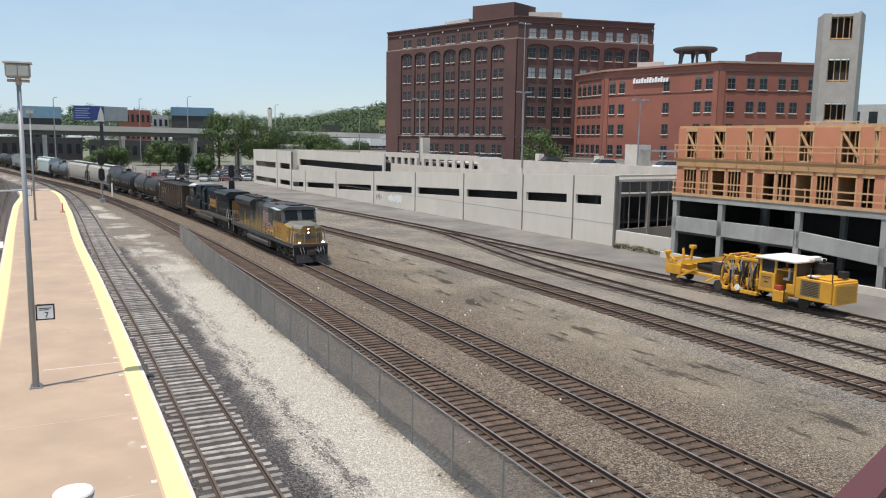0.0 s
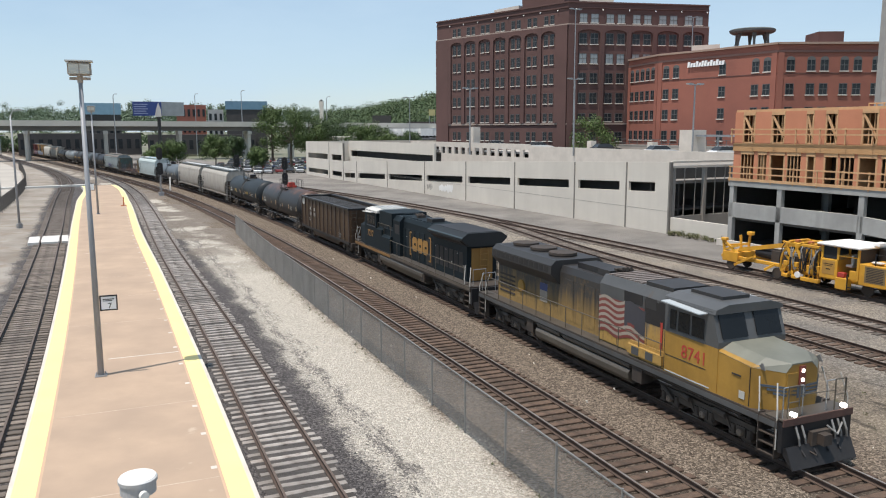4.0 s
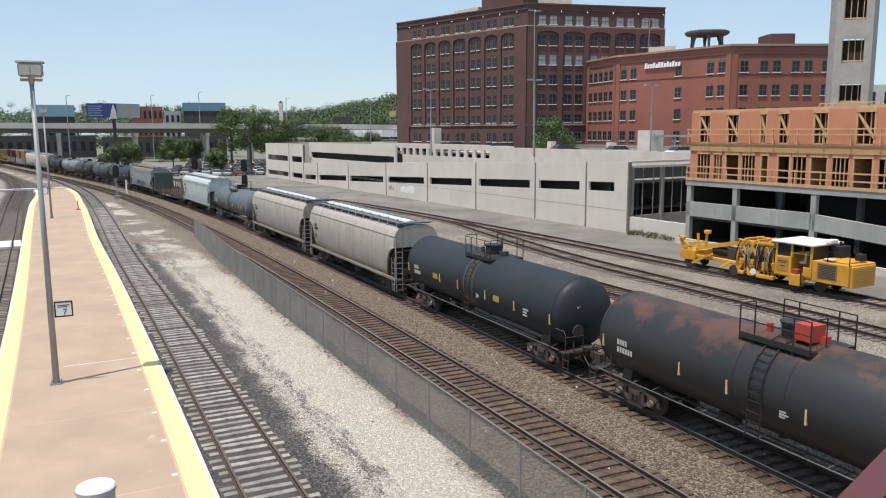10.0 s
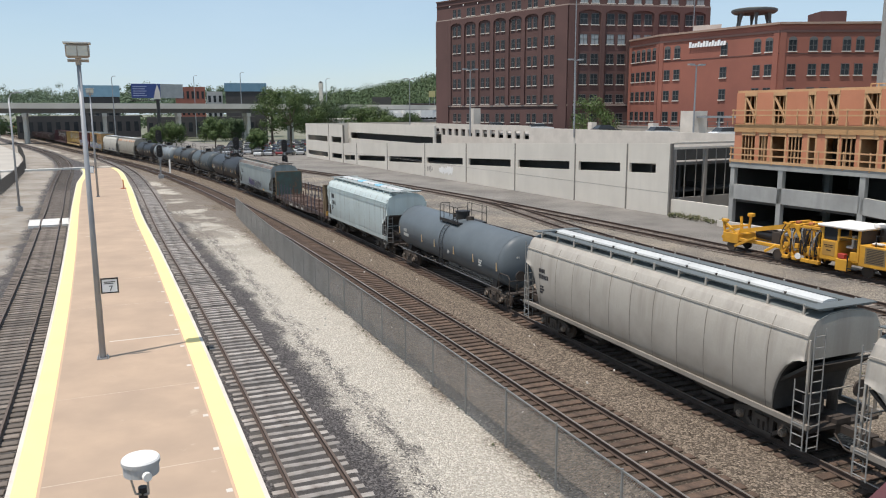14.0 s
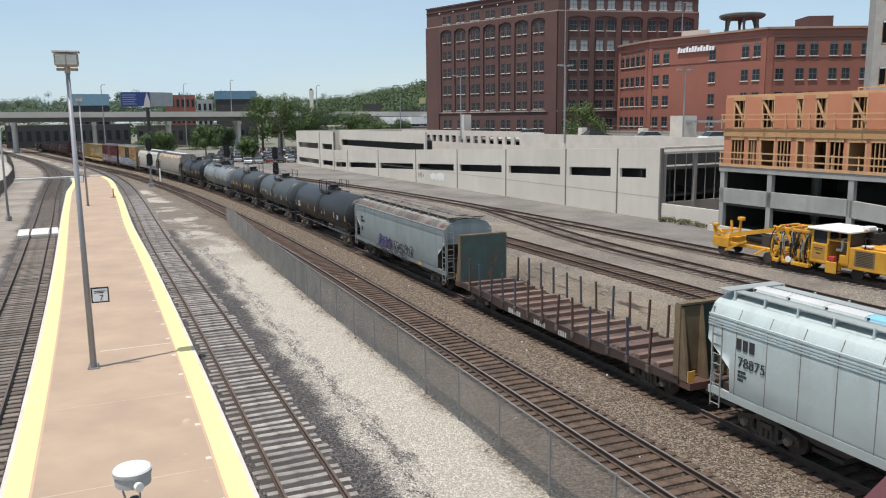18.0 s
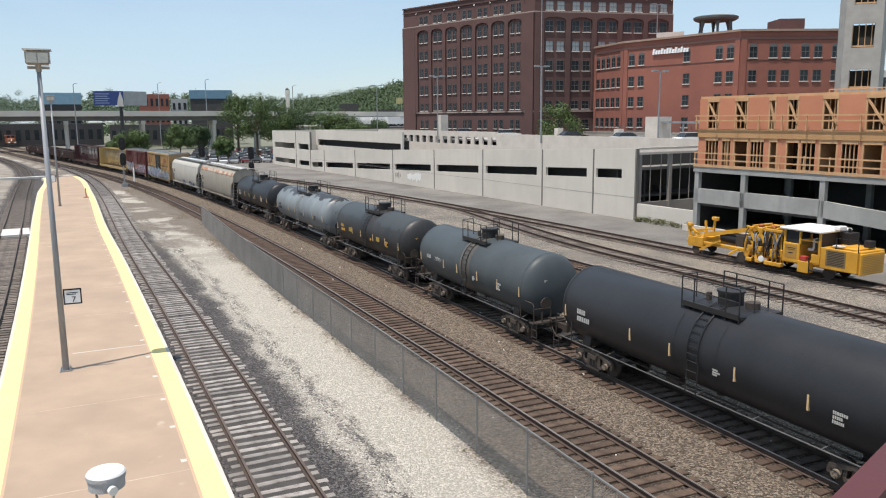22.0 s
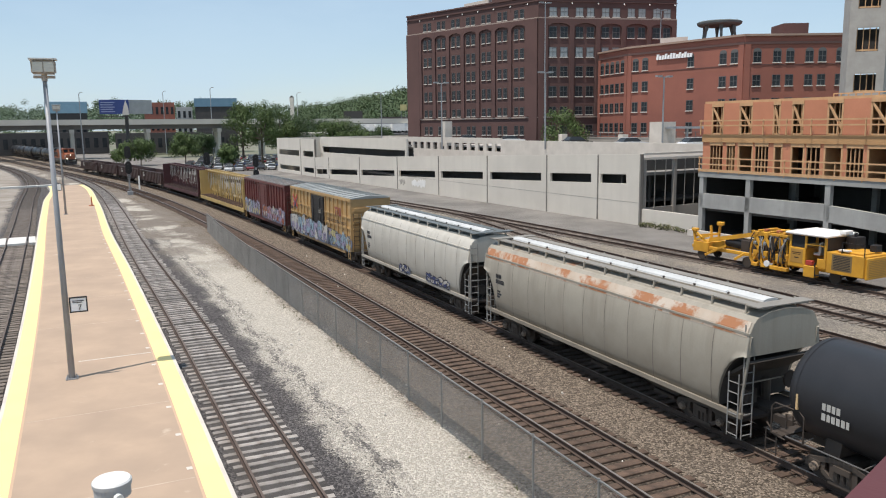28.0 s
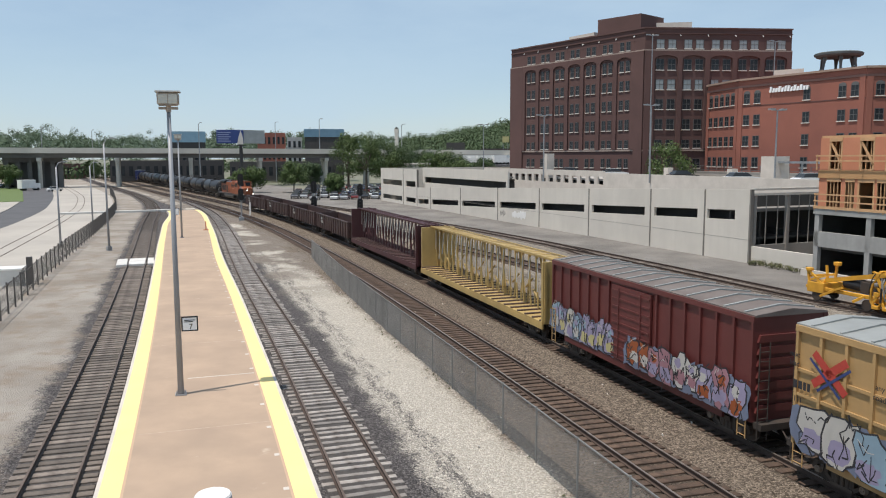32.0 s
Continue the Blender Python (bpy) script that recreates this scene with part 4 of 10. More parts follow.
RUST = (0.16, 0.06, 0.03)
M.update({
    "up_yellow": paint("armour_yellow", (0.38, 0.215, 0.04), 0.42, (0.13, 0.075, 0.035), 0.04),
    "up_sooty": sooted_paint("sooty_yellow_hood", (0.26, 0.165, 0.055), (0.035, 0.032, 0.029), 1.9, 3.1),
    "up_worn": sooted_paint("worn_yellow_cabinet", (0.36, 0.22, 0.06), (0.14, 0.125, 0.105), 2.6, 3.6),
    "black_glass": glass("dark_cab_glass", (0.012, 0.014, 0.016), 0.2),
    "up_roof": paint("sooty_roof", (0.032, 0.031, 0.031), 0.7),
    "pale_shade": paint("pale_sunshade", (0.42, 0.46, 0.48), 0.8),
    "roof_worn": surface("rust_worn_roof", (0.17, 0.145, 0.13), (0.11, 0.085, 0.075), 0.7, 0, 14, 0.7, 0.1, 0.005, None, (0.30, 0.28, 0.26), 0.0),
    "up_grey": paint("harbour_grey", (0.085, 0.088, 0.09), 0.6, (0.075, 0.06, 0.048), 0.02),
    "blue": paint("dark_blue_paint", (0.0075, 0.0145, 0.019), 0.6, (0.017, 0.022, 0.025), 0.0, 0.6),
    "gold_worn": paint("chipped_gold_paint", (0.36, 0.19, 0.045), 0.5, (0.03, 0.035, 0.035), 0.03),
    "gold": paint("gold_paint", (0.42, 0.215, 0.05), 0.5),
    "tank_black": paint("black_tank", (0.022, 0.023, 0.026), 1.4, None, 0, 0.4),
    "tank_slate": paint("slate_tank", (0.022, 0.027, 0.031), 1.3, None, 0, 0.5),
    "tank_grey": paint("blue_grey_tank", (0.115, 0.135, 0.15), 0.75, None, 0, 0.42),
    "tank_dirty": paint("grey_dirty_tank", (0.075, 0.088, 0.095), 0.7, None, 0, 0.45),
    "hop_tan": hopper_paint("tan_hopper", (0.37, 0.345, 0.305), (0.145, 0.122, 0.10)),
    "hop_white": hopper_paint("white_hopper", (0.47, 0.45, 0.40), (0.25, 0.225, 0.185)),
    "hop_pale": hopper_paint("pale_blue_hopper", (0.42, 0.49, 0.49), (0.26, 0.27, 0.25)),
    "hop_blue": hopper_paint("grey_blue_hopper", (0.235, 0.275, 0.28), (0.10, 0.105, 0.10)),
    "roof_grimy": surface("sooty_rusting_roof", (0.22, 0.20, 0.18), (0.10, 0.075, 0.062), 0.75, 0, 12, 1.3, 0.2, 0.006, None, (0.11, 0.055, 0.042), 0.11, 0.7),
    "board_sooty": surface("sooty_grating_walkway", (0.20, 0.175, 0.15), (0.09, 0.072, 0.06), 0.85, 0, 14, 1.2, 0.2, 0.006, None, (0.10, 0.055, 0.04), 0.08),
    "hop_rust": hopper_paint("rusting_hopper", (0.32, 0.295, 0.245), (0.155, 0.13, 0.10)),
    "roof_grey": paint("galvanised_roof", (0.17, 0.185, 0.18), 0.7, None, 0, 0.5),
    "roof_rust": paint("rusting_roof", (0.36, 0.33, 0.28), 0.7, (0.24, 0.11, 0.06), 0.10),
    "roof_box": paint("pale_galvanised_roof", (0.30, 0.315, 0.305), 0.75),
    "board_grey": paint("grating_walkway", (0.12, 0.135, 0.135), 0.75),
    "board_pale": paint("pale_grating_walkway", (0.33, 0.36, 0.35), 0.75),
    "board_tan": paint("dusty_grating_walkway", (0.27, 0.25, 0.215), 0.7),
    "hatch_blue": paint("sky_blue_hatches", (0.22, 0.50, 0.66), 0.8),
    "spill_brown": paint("spill_dirt", (0.06, 0.05, 0.042), 0.5),
    "spill_grey": paint("spill_dust", (0.115, 0.105, 0.09), 0.6),
    "hatch": paint("white_hatches", (0.60, 0.61, 0.60), 0.7),
    "box_yellow": paint("buff_boxcar", (0.47, 0.30, 0.13), 0.7),
    "box_red": paint("oxide_boxcar", (0.125, 0.03, 0.027), 0.7),
    "beam_yellow": paint("buff_centrebeam", (0.48, 0.34, 0.13), 0.65),
    "beam_maroon": paint("maroon_centrebeam", (0.075, 0.024, 0.026), 0.7),
    "coal_brown": paint("brown_coal_car", (0.088, 0.056, 0.034), 0.5, (0.05, 0.032, 0.024), 0.05),
    "gon_brown": paint("brown_gondola", (0.07, 0.038, 0.033), 0.65),
    "teal": surface("teal_bulkhead", (0.045, 0.095, 0.09), (0.055, 0.05, 0.04), 0.7, 0, 12, 0.9, 0.1, 0.005, (1.2, 1.2, 0.15), (0.12, 0.075, 0.045), 0.08),
    "pocket_worn": surface("worn_pocket_steel", (0.16, 0.12, 0.105), (0.07, 0.05, 0.042), 0.7, 0, 12, 1.5, 0.1, 0.005, None, None, 0, 0.8),
    "coal_post": paint("worn_brown_post", (0.085, 0.062, 0.05), 0.6),
    "deck_wood": surface("deck_wood", (0.13, 0.085, 0.07), (0.05, 0.035, 0.03), 0.9, 0, 14, 1.2, 0.3, 0.01, (0.3, 7.0, 1.0), (0.26, 0.16, 0.13), 0.04),
    "bearer": surface("worn_bearer_timber", (0.27, 0.18, 0.14), (0.12, 0.08, 0.065), 0.9, 0, 14, 0.9, 0.2, 0.01, None, None, 0, 0.8),
    "stake_blue": paint("blue_stake", (0.075, 0.072, 0.095), 0.7, (0.12, 0.07, 0.055), 0.0),
    "ink_white": paint("white_lettering", (0.46, 0.46, 0.43), 0.8),
    "ink_black": paint("black_lettering", (0.03, 0.03, 0.035), 1.0),
    "ink_red": paint("red_lettering", (0.42, 0.05, 0.035), 0.9),
    "ink_yellow": paint("amber_marking", (0.62, 0.34, 0.07), 0.8),
    "ink_cream": paint("cream_reflector", (0.66, 0.47, 0.25), 0.75),
    "label_yellow": paint("dull_yellow_label", (0.42, 0.29, 0.045), 0.7),
    "ink_blue": paint("navy_marking", (0.03, 0.05, 0.16), 0.9),
    "spray_lilac": paint("lilac_spray", (0.30, 0.27, 0.39), 0.7),
    "spray_purple": paint("purple_spray", (0.10, 0.06, 0.24), 0.9),
    "spray_pale": paint("pale_spray", (0.48, 0.465, 0.43), 0.75),
    "spray_cyan": paint("pale_blue_spray", (0.25, 0.36, 0.44), 0.7),
    "spray_lemon": paint("lemon_spray", (0.47, 0.42, 0.20), 0.75),
    "spray_cloud": paint("blue_grey_spray", (0.16, 0.19, 0.27), 0.7),
    "spray_rose": paint("rose_spray", (0.33, 0.17, 0.20), 0.7),
    "rust_edge": surface("rust_streaked_edge", (0.50, 0.44, 0.37), (0.36, 0.25, 0.17), 0.7, 0, 14, 0.6, 0.1, 0.005, None, (0.34, 0.15, 0.07), 0.16),
    "seam": surface("sooty_seam", (0.12, 0.10, 0.085), (0.22, 0.195, 0.17), 0.6, 0, 8, 1.2),
    "brown_red": paint("brown_red_marking", (0.24, 0.06, 0.04), 0.9),
    "brace_brown": surface("rusty_brace", (0.19, 0.14, 0.08), (0.085, 0.06, 0.038), 0.8, 0, 12, 1.1, 0.1, 0.005, (1.4, 1.4, 0.2)),
    "sill_brown": paint("grimy_sill", (0.062, 0.042, 0.036), 0.7),
    "gold_dirty": paint("grimy_gold", (0.26, 0.135, 0.04), 0.5, (0.08, 0.06, 0.045), 0.04),
    "walk_edge": paint("dusty_walkway_edge", (0.105, 0.085, 0.066), 0.6),
    "roof_white": paint("weathered_white_roof", (0.60, 0.59, 0.55), 0.75),
    "walk_top": paint("dusty_walkway", (0.08, 0.071, 0.061), 0.6),
    "tank_dust": paint("dust_grey_underframe", (0.10, 0.088, 0.072), 0.6),
    "rail_white": paint("chipped_white_rail", (0.52, 0.50, 0.46), 0.7),
    "rail_dull": paint("dull_handrail", (0.10, 0.085, 0.065), 0.7),
    "blue_night": paint("sooty_blue_paint", (0.0065, 0.0095, 0.012), 0.8, None, 0, 0.6),
    "blue_worn": paint("worn_blue_edge", (0.035, 0.055, 0.065), 0.7),
    "emblem_blue": paint("faded_blue_emblem", (0.07, 0.09, 0.12), 0.8),
    "headlight": glow("headlight_glow", (1.0, 0.95, 0.85), 7.0),
    "flag_red": paint("faded_flag_red", (0.20, 0.05, 0.042), 0.7),
    "flag_blue": paint("faded_flag_blue", (0.05, 0.05, 0.06), 0.8),
    "flag_white": paint("faded_flag_white", (0.34, 0.30, 0.25), 0.7),
    "nose_green": paint("faded_nose_top", (0.19, 0.195, 0.16), 0.6),
    "orange": paint("orange_paint", (0.32, 0.085, 0.025), 0.6),
})


def patched_tank():
    """Grey tank whose black top coat has worn away in ragged patches."""
    m, t, p = nodes_of("worn_top_coat")
    c = t.nodes.new("ShaderNodeTexCoord").outputs["Object"]
    sep = t.nodes.new("ShaderNodeSeparateXYZ")
    t.links.new(c, sep.inputs[0])
    n = noise_of(t, c, 0.8, 8.0, 0.65)
    z = math_of(t, "ADD", sep.outputs[2], math_of(t, "MULTIPLY", math_of(t, "SUBTRACT", n, 0.5), 2.6))
    grey = mix_of(t, ramp_of(t, noise_of(t, c, 1.0, 4, 0.6, (0.9, 0.9, 0.1)), 0.4, 0.7), (0.20, 0.225, 0.235), (0.14, 0.155, 0.165))
    t.links.new(mix_of(t, ramp_of(t, z, 3.75, 3.82), grey, (0.03, 0.03, 0.032)), p.inputs["Base Color"])
    p.inputs["Roughness"].default_value = 0.45
    return m


def rusty_top_tank():
    m, t, p = nodes_of("rust_washed_black")
    c = t.nodes.new("ShaderNodeTexCoord").outputs["Object"]
    sep = t.nodes.new("ShaderNodeSeparateXYZ")
    t.links.new(c, sep.inputs[0])
    n = noise_of(t, c, 0.8, 7.0, 0.65)
    z = math_of(t, "ADD", sep.outputs[2], math_of(t, "MULTIPLY", math_of(t, "SUBTRACT", n, 0.5), 4.6))
    t.links.new(mix_of(t, ramp_of(t, z, 3.6, 4.3), (0.02, 0.02, 0.021), (0.09, 0.043, 0.028)), p.inputs["Base Color"])
    p.inputs["Roughness"].default_value = 0.5
    return m


def slate_top_tank():
    """Black tank whose top is a paler slate between the end rings."""
    m, t, p = nodes_of("slate_topped_black")
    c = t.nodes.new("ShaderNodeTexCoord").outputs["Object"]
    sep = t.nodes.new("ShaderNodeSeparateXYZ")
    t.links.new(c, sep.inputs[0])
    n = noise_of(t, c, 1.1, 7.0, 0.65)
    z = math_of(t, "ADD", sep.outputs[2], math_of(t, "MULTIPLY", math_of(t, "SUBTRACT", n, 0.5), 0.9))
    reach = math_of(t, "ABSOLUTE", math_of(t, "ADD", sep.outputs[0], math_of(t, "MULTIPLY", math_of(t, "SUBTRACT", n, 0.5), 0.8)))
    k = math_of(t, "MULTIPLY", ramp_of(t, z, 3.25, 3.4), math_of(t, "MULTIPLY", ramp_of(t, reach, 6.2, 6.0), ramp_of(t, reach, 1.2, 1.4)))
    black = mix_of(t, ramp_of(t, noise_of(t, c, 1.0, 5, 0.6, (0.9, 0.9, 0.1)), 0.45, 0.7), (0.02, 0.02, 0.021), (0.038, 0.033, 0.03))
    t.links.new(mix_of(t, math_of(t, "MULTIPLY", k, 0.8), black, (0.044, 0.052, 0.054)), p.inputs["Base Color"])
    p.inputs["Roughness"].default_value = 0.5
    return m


for key in ("tank_slate", "tank_black", "tank_dirty", "tank_grey", "blue", "black", "coal_brown"):  # chalky, weathered paint
    M[key].node_tree.nodes["Principled BSDF"].inputs["Specular IOR Level"].default_value = 0.22
M["tank_patched"], M["tank_rusttop"], M["tank_slate_top"] = patched_tank(), rusty_top_tank(), slate_top_tank()
SHARED = {}


def shared(key, make, material):
    if key not in SHARED:
        bm = make()
        me = bpy.data.meshes.new(key)
        bmesh.ops.recalc_face_normals(bm, faces=bm.faces)
        bm.to_mesh(me)
        bm.free()
        me.materials.append(material)
        SHARED[key] = me
    return SHARED[key]


def wheelset_bm():
    bm = bmesh.new()
    tube(bm, (0, -0.95, 0.46), (0, 0.95, 0.46), 0.08, n=8)
    for y in (-0.75, 0.75):
        tube(bm, (0, y - 0.065, 0.46), (0, y + 0.065, 0.46), 0.46, n=18)
        k = 1 if y > 0 else -1
        tube(bm, (0, y + 0.05 * k, 0.46), (0, y + 0.22 * k, 0.46), 0.12, n=8)
    return bm


def side_frame_bm(axles):
    """Outer face towards -y: cast frame with open windows, spring nest and journal boxes."""
    bm = bmesh.new()
    if axles == 2:
        for k in (-1, 1):
            beam(bm, (k * 1.17, 0, 0.60), (k * 0.40, 0, 0.80), 0.16, 0.15)
            beam(bm, (k * 1.17, 0, 0.60), (k * 1.17, 0, 0.38), 0.15, 0.12)
            beam(bm, (k * 0.68, 0, 0.40), (k * 0.40, 0, 0.22), 0.14, 0.12)
            beam(bm, (k * 0.68, 0, 0.38), (k * 0.66, 0, 0.72), 0.14, 0.10)
            beam(bm, (k * 0.36, 0, 0.20), (k * 0.36, 0, 0.80), 0.16, 0.12)
            box(bm, k * 0.89 - 0.16, k * 0.89 + 0.16, -0.10, 0.10, 0.50, 0.64)
        beam(bm, (-0.44, 0, 0.82), (0.44, 0, 0.82), 0.18, 0.15)
        beam(bm, (-0.44, 0, 0.19), (0.44, 0, 0.19), 0.22, 0.12)
        for xx in (-0.2, 0, 0.2):
            tube(bm, (xx, -0.05, 0.25), (xx, -0.05, 0.56), 0.08, n=8)
        box(bm, -0.27, 0.27, -0.16, 0.06, 0.56, 0.73)
        return bm
    beam(bm, (-2.35, 0, 0.72), (2.35, 0, 0.72), 0.18, 0.22)
    for i in range(3):
        x = -1.78 + i * 1.78
        box(bm, x - 0.20, x + 0.20, -0.14, 0.12, 0.30, 0.66)
        for k in (-0.36, 0.36):
            tube(bm, (x + k, -0.07, 0.34), (x + k, -0.07, 0.64), 0.11, n=8)
            box(bm, x + k - 0.14, x + k + 0.14, -0.16, 0.06, 0.28, 0.36)
    for x in (-0.89, 0.89):
        prism(bm, [(x - 0.52, 0.62), (x + 0.52, 0.62), (x + 0.36, 0.44), (x - 0.36, 0.44)], -0.09, 0.09, "y")
        tube(bm, (x - 0.30, -0.17, 0.86), (x + 0.25, -0.17, 0.80), 0.11, n=10)
        beam(bm, (x + 0.25, -0.17, 0.80), (x + 0.50, -0.17, 0.42), 0.05, 0.07)
    tube(bm, (-2.2, -0.19, 0.92), (-1.5, -0.19, 0.50), 0.06, n=8)
    pipe(bm, [(-2.3, -0.2, 0.95), (-0.9, -0.2, 1.0), (0.9, -0.2, 1.0), (2.3, -0.2, 0.95)], 0.025)
    return bm


def bearing_cap_bm():
    bm = bmesh.new()
    tube(bm, (0, -0.10, 0.46), (0, -0.21, 0.46), 0.14, 0.115, n=12)
    for k in range(3):
        a = k * 2.0944
        tube(bm, (0.06 * math.cos(a), -0.21, 0.46 + 0.06 * math.sin(a)), (0.06 * math.cos(a), -0.235, 0.46 + 0.06 * math.sin(a)), 0.022, n=6)
    return bm


def add_truck(car, x, axles=2):
    t = again("truck", shared("truck_bolster", lambda: boxes((-0.25, 0.25, -1.0, 1.0, 0.5, 0.95), (-0.5, 0.5, -0.3, 0.3, 0.7, 1.02)), M["truck"]), car, pose(x, 0, 0))
    for y in (-1.0, 1.0):
        again("side_frame", shared("side_frame_%d" % axles, lambda: side_frame_bm(axles), M["side_frame"]), t, pose(0, y, 0, 0, 0, 0 if y < 0 else 180))
    for i in range(axles):
        xx = -(axles - 1) * 0.89 + i * 1.78
        again("wheelset", shared("wheelset", wheelset_bm, M["truck"]), t, pose(xx, 0, 0))
        again("bearing_cap", shared("bearing_cap", bearing_cap_bm, M["cap_dust"]), t, pose(xx, -1.0, 0))


def add_couplers(car, L, z=0.88):
    def make():
        bm = boxes((-0.95, 0.0, -0.10, 0.10, -0.12, 0.12), (-0.05, 0.22, -0.17, 0.17, -0.17, 0.17))
        pipe(bm, [(-0.5, -0.45, -0.05), (-0.1, -0.48, -0.35), (0.15, -0.35, -0.45)], 0.03)
        return bm
    for d in (1, -1):
        again("coupler", shared("coupler", make, M["truck"]), car, pose(d * (L / 2 - 0.22), 0, z, 0, 0, 0 if d > 0 else 180))


def ladder_bm(z0, z1, w=0.42, step=0.34, r=0.022):
    """In the yz plane of its own space: y across, facing x."""
    bm = bmesh.new()
    for y in (-w / 2, w / 2):
        tube(bm, (0, y, z0), (0, y, z1), r, n=6)
    z = z0 + 0.1
    while z < z1:
        tube(bm, (0, -w / 2, z), (0, w / 2, z), r * 0.8, n=5)
        z += step
    return bm


def add_marks(car, x, y, z, rows, material, size=0.22, name="reporting_mark"):
    """Rows of short bars for lettering on a side that faces -y."""
    random.seed(int(abs(x * 13 + z * 7)) + len(rows))
    bm = bmesh.new()
    for i, n in enumerate(rows):
        xx = x
        for k in range(n):
            w = size * random.uniform(0.45, 0.62)
            box(bm, xx, xx + w, y - 0.006, y + 0.004, z - i * size * 1.45, z - i * size * 1.45 + size)
            xx += w + size * 0.2
    ob = part(name, bm, material, car, "painted lettering bars")
    ob["kind"] = "stuff"
    return ob


def lettering(text, size, parent, m, material, name="lettering", label=""):
    cu = bpy.data.curves.new(name, "FONT")
    cu.body, cu.size, cu.extrude, cu.align_x = text, size, 0.004, "CENTER"
    tmp = bpy.data.objects.new("tmp", cu)
    me = bpy.data.meshes.new_from_object(tmp)
    bpy.data.objects.remove(tmp)
    me.materials.clear()
    me.materials.append(material)
    return again(name, me, parent, m, label or "painted characters")


SIDE = lambda x, y, z: pose(x, y, z, 90, 0, 0)  # a flat thing upright on a side that faces -y, read from there


def add_graffiti(car, x0, x1, z0, z1, y, mats, seed, n=9, outline="ink_black"):
    """A sprayed piece on a side that faces -y: a ragged cloud, fat overlapping forms with dark rims, inner cuts, second colours and thin pale lines."""
    rnd = random.Random(seed)
    w, h = (x1 - x0) / n, z1 - z0
    cloud, rim, shine = bmesh.new(), bmesh.new(), bmesh.new()
    fills = [bmesh.new() for _ in mats]

    def sheet(bm, pts, yy):
        bm.faces.new([bm.verts.new((a, yy, b)) for a, b in pts])

    def ring(cx, cz, a, b, lean, jag, k=16):
        out = []
        for i in range(k):
            t = 6.28319 * i / k
            c, q = math.cos(t), math.sin(t)
            r = 1.0 + jag[i % len(jag)]
            px, pz = math.copysign(abs(c) ** 0.6, c) * a * r, math.copysign(abs(q) ** 0.6, q) * b * r
            out.append((cx + px + pz * lean, max(z0 - 0.03, cz + pz)))
        return out

    for i in range(n * 2):
        jag = [rnd.uniform(-0.3, 0.25) for _ in range(11)]
        sheet(cloud, ring(x0 + (i + 0.5) * w / 2, (z0 + z1) / 2 - 0.06 * h, w * 0.62, h * rnd.uniform(0.40, 0.52), 0.1, jag), y + 0.004 - 0.0004 * (i % 6))
    for i in range(n):
        cx, cz = x0 + (i + 0.5) * w + rnd.uniform(-0.1, 0.1) * w, (z0 + z1) / 2 + rnd.uniform(-0.08, 0.08) * h
        a, b = w * rnd.uniform(0.46, 0.60), h * rnd.uniform(0.36, 0.50)
        lean = rnd.uniform(-0.2, 0.3)
        jag = [rnd.choice((0.0, 0.05, -0.32, 0.14, -0.12, 0.2)) for _ in range(13)]
        dy = 0.0024 * (i % 4)
        k = rnd.randrange(len(mats))
        sheet(rim, ring(cx, cz, a + 0.06, b + 0.06, lean, jag), y - 0.004 - dy)
        sheet(fills[k], ring(cx, cz, a, b, lean, jag), y - 0.0046 - dy)
        sheet(fills[(k + 1) % len(mats)], ring(cx + rnd.uniform(-0.2, 0.2) * a, cz - b * 0.45, a * 0.75, b * 0.42, lean, jag[::-1]), y - 0.0051 - dy)
        if rnd.random() < 0.6:
            sheet(fills[(k + 2) % len(mats)], ring(cx + rnd.uniform(-0.3, 0.3) * a, cz + b * 0.4, a * 0.45, b * 0.3, 0, jag), y - 0.0054 - dy)
        for _ in range(6):
            p = (cx + rnd.uniform(-0.8, 0.8) * a, cz + rnd.uniform(-0.8, 0.8) * b)
            for _ in range(3):
                q = (p[0] + rnd.uniform(-0.5, 0.5) * a, p[1] + rnd.uniform(-0.6, 0.6) * b)
                beam(rim, (p[0], y - 0.0064 - dy, p[1]), (q[0], y - 0.0064 - dy, q[1]), 0.0012, rnd.uniform(0.03, 0.06))
                p = q
        p = (cx - a * 0.7, cz + b * rnd.uniform(0.2, 0.8))
        for _ in range(3):
            q = (p[0] + a * rnd.uniform(0.1, 0.5), p[1] + rnd.uniform(-0.3, 0.3) * b)
            beam(shine, (p[0], y - 0.0076 - dy, p[1]), (q[0], y - 0.0076 - dy, q[1]), 0.0012, 0.028)
            p = q
    for nm, bm, key, lab in [("spray_cloud", cloud, "spray_cloud", "sprayed cloud ground"), ("spray_contour", rim, outline, "sprayed dark contour lines"), ("spray_line", shine, "spray_pale", "thin pale sprayed lines")] + [("spray_fill", f, k, "sprayed colour fill") for f, k in zip(fills, mats)]:
        if bm.faces:
            part(nm, bm, M[key], car, lab)["kind"] = "stuff"
        else:
            bm.free()


def car_thing(name, label, cat="rail car"):
    return empty(name, label=label, category=cat, group="freight train")


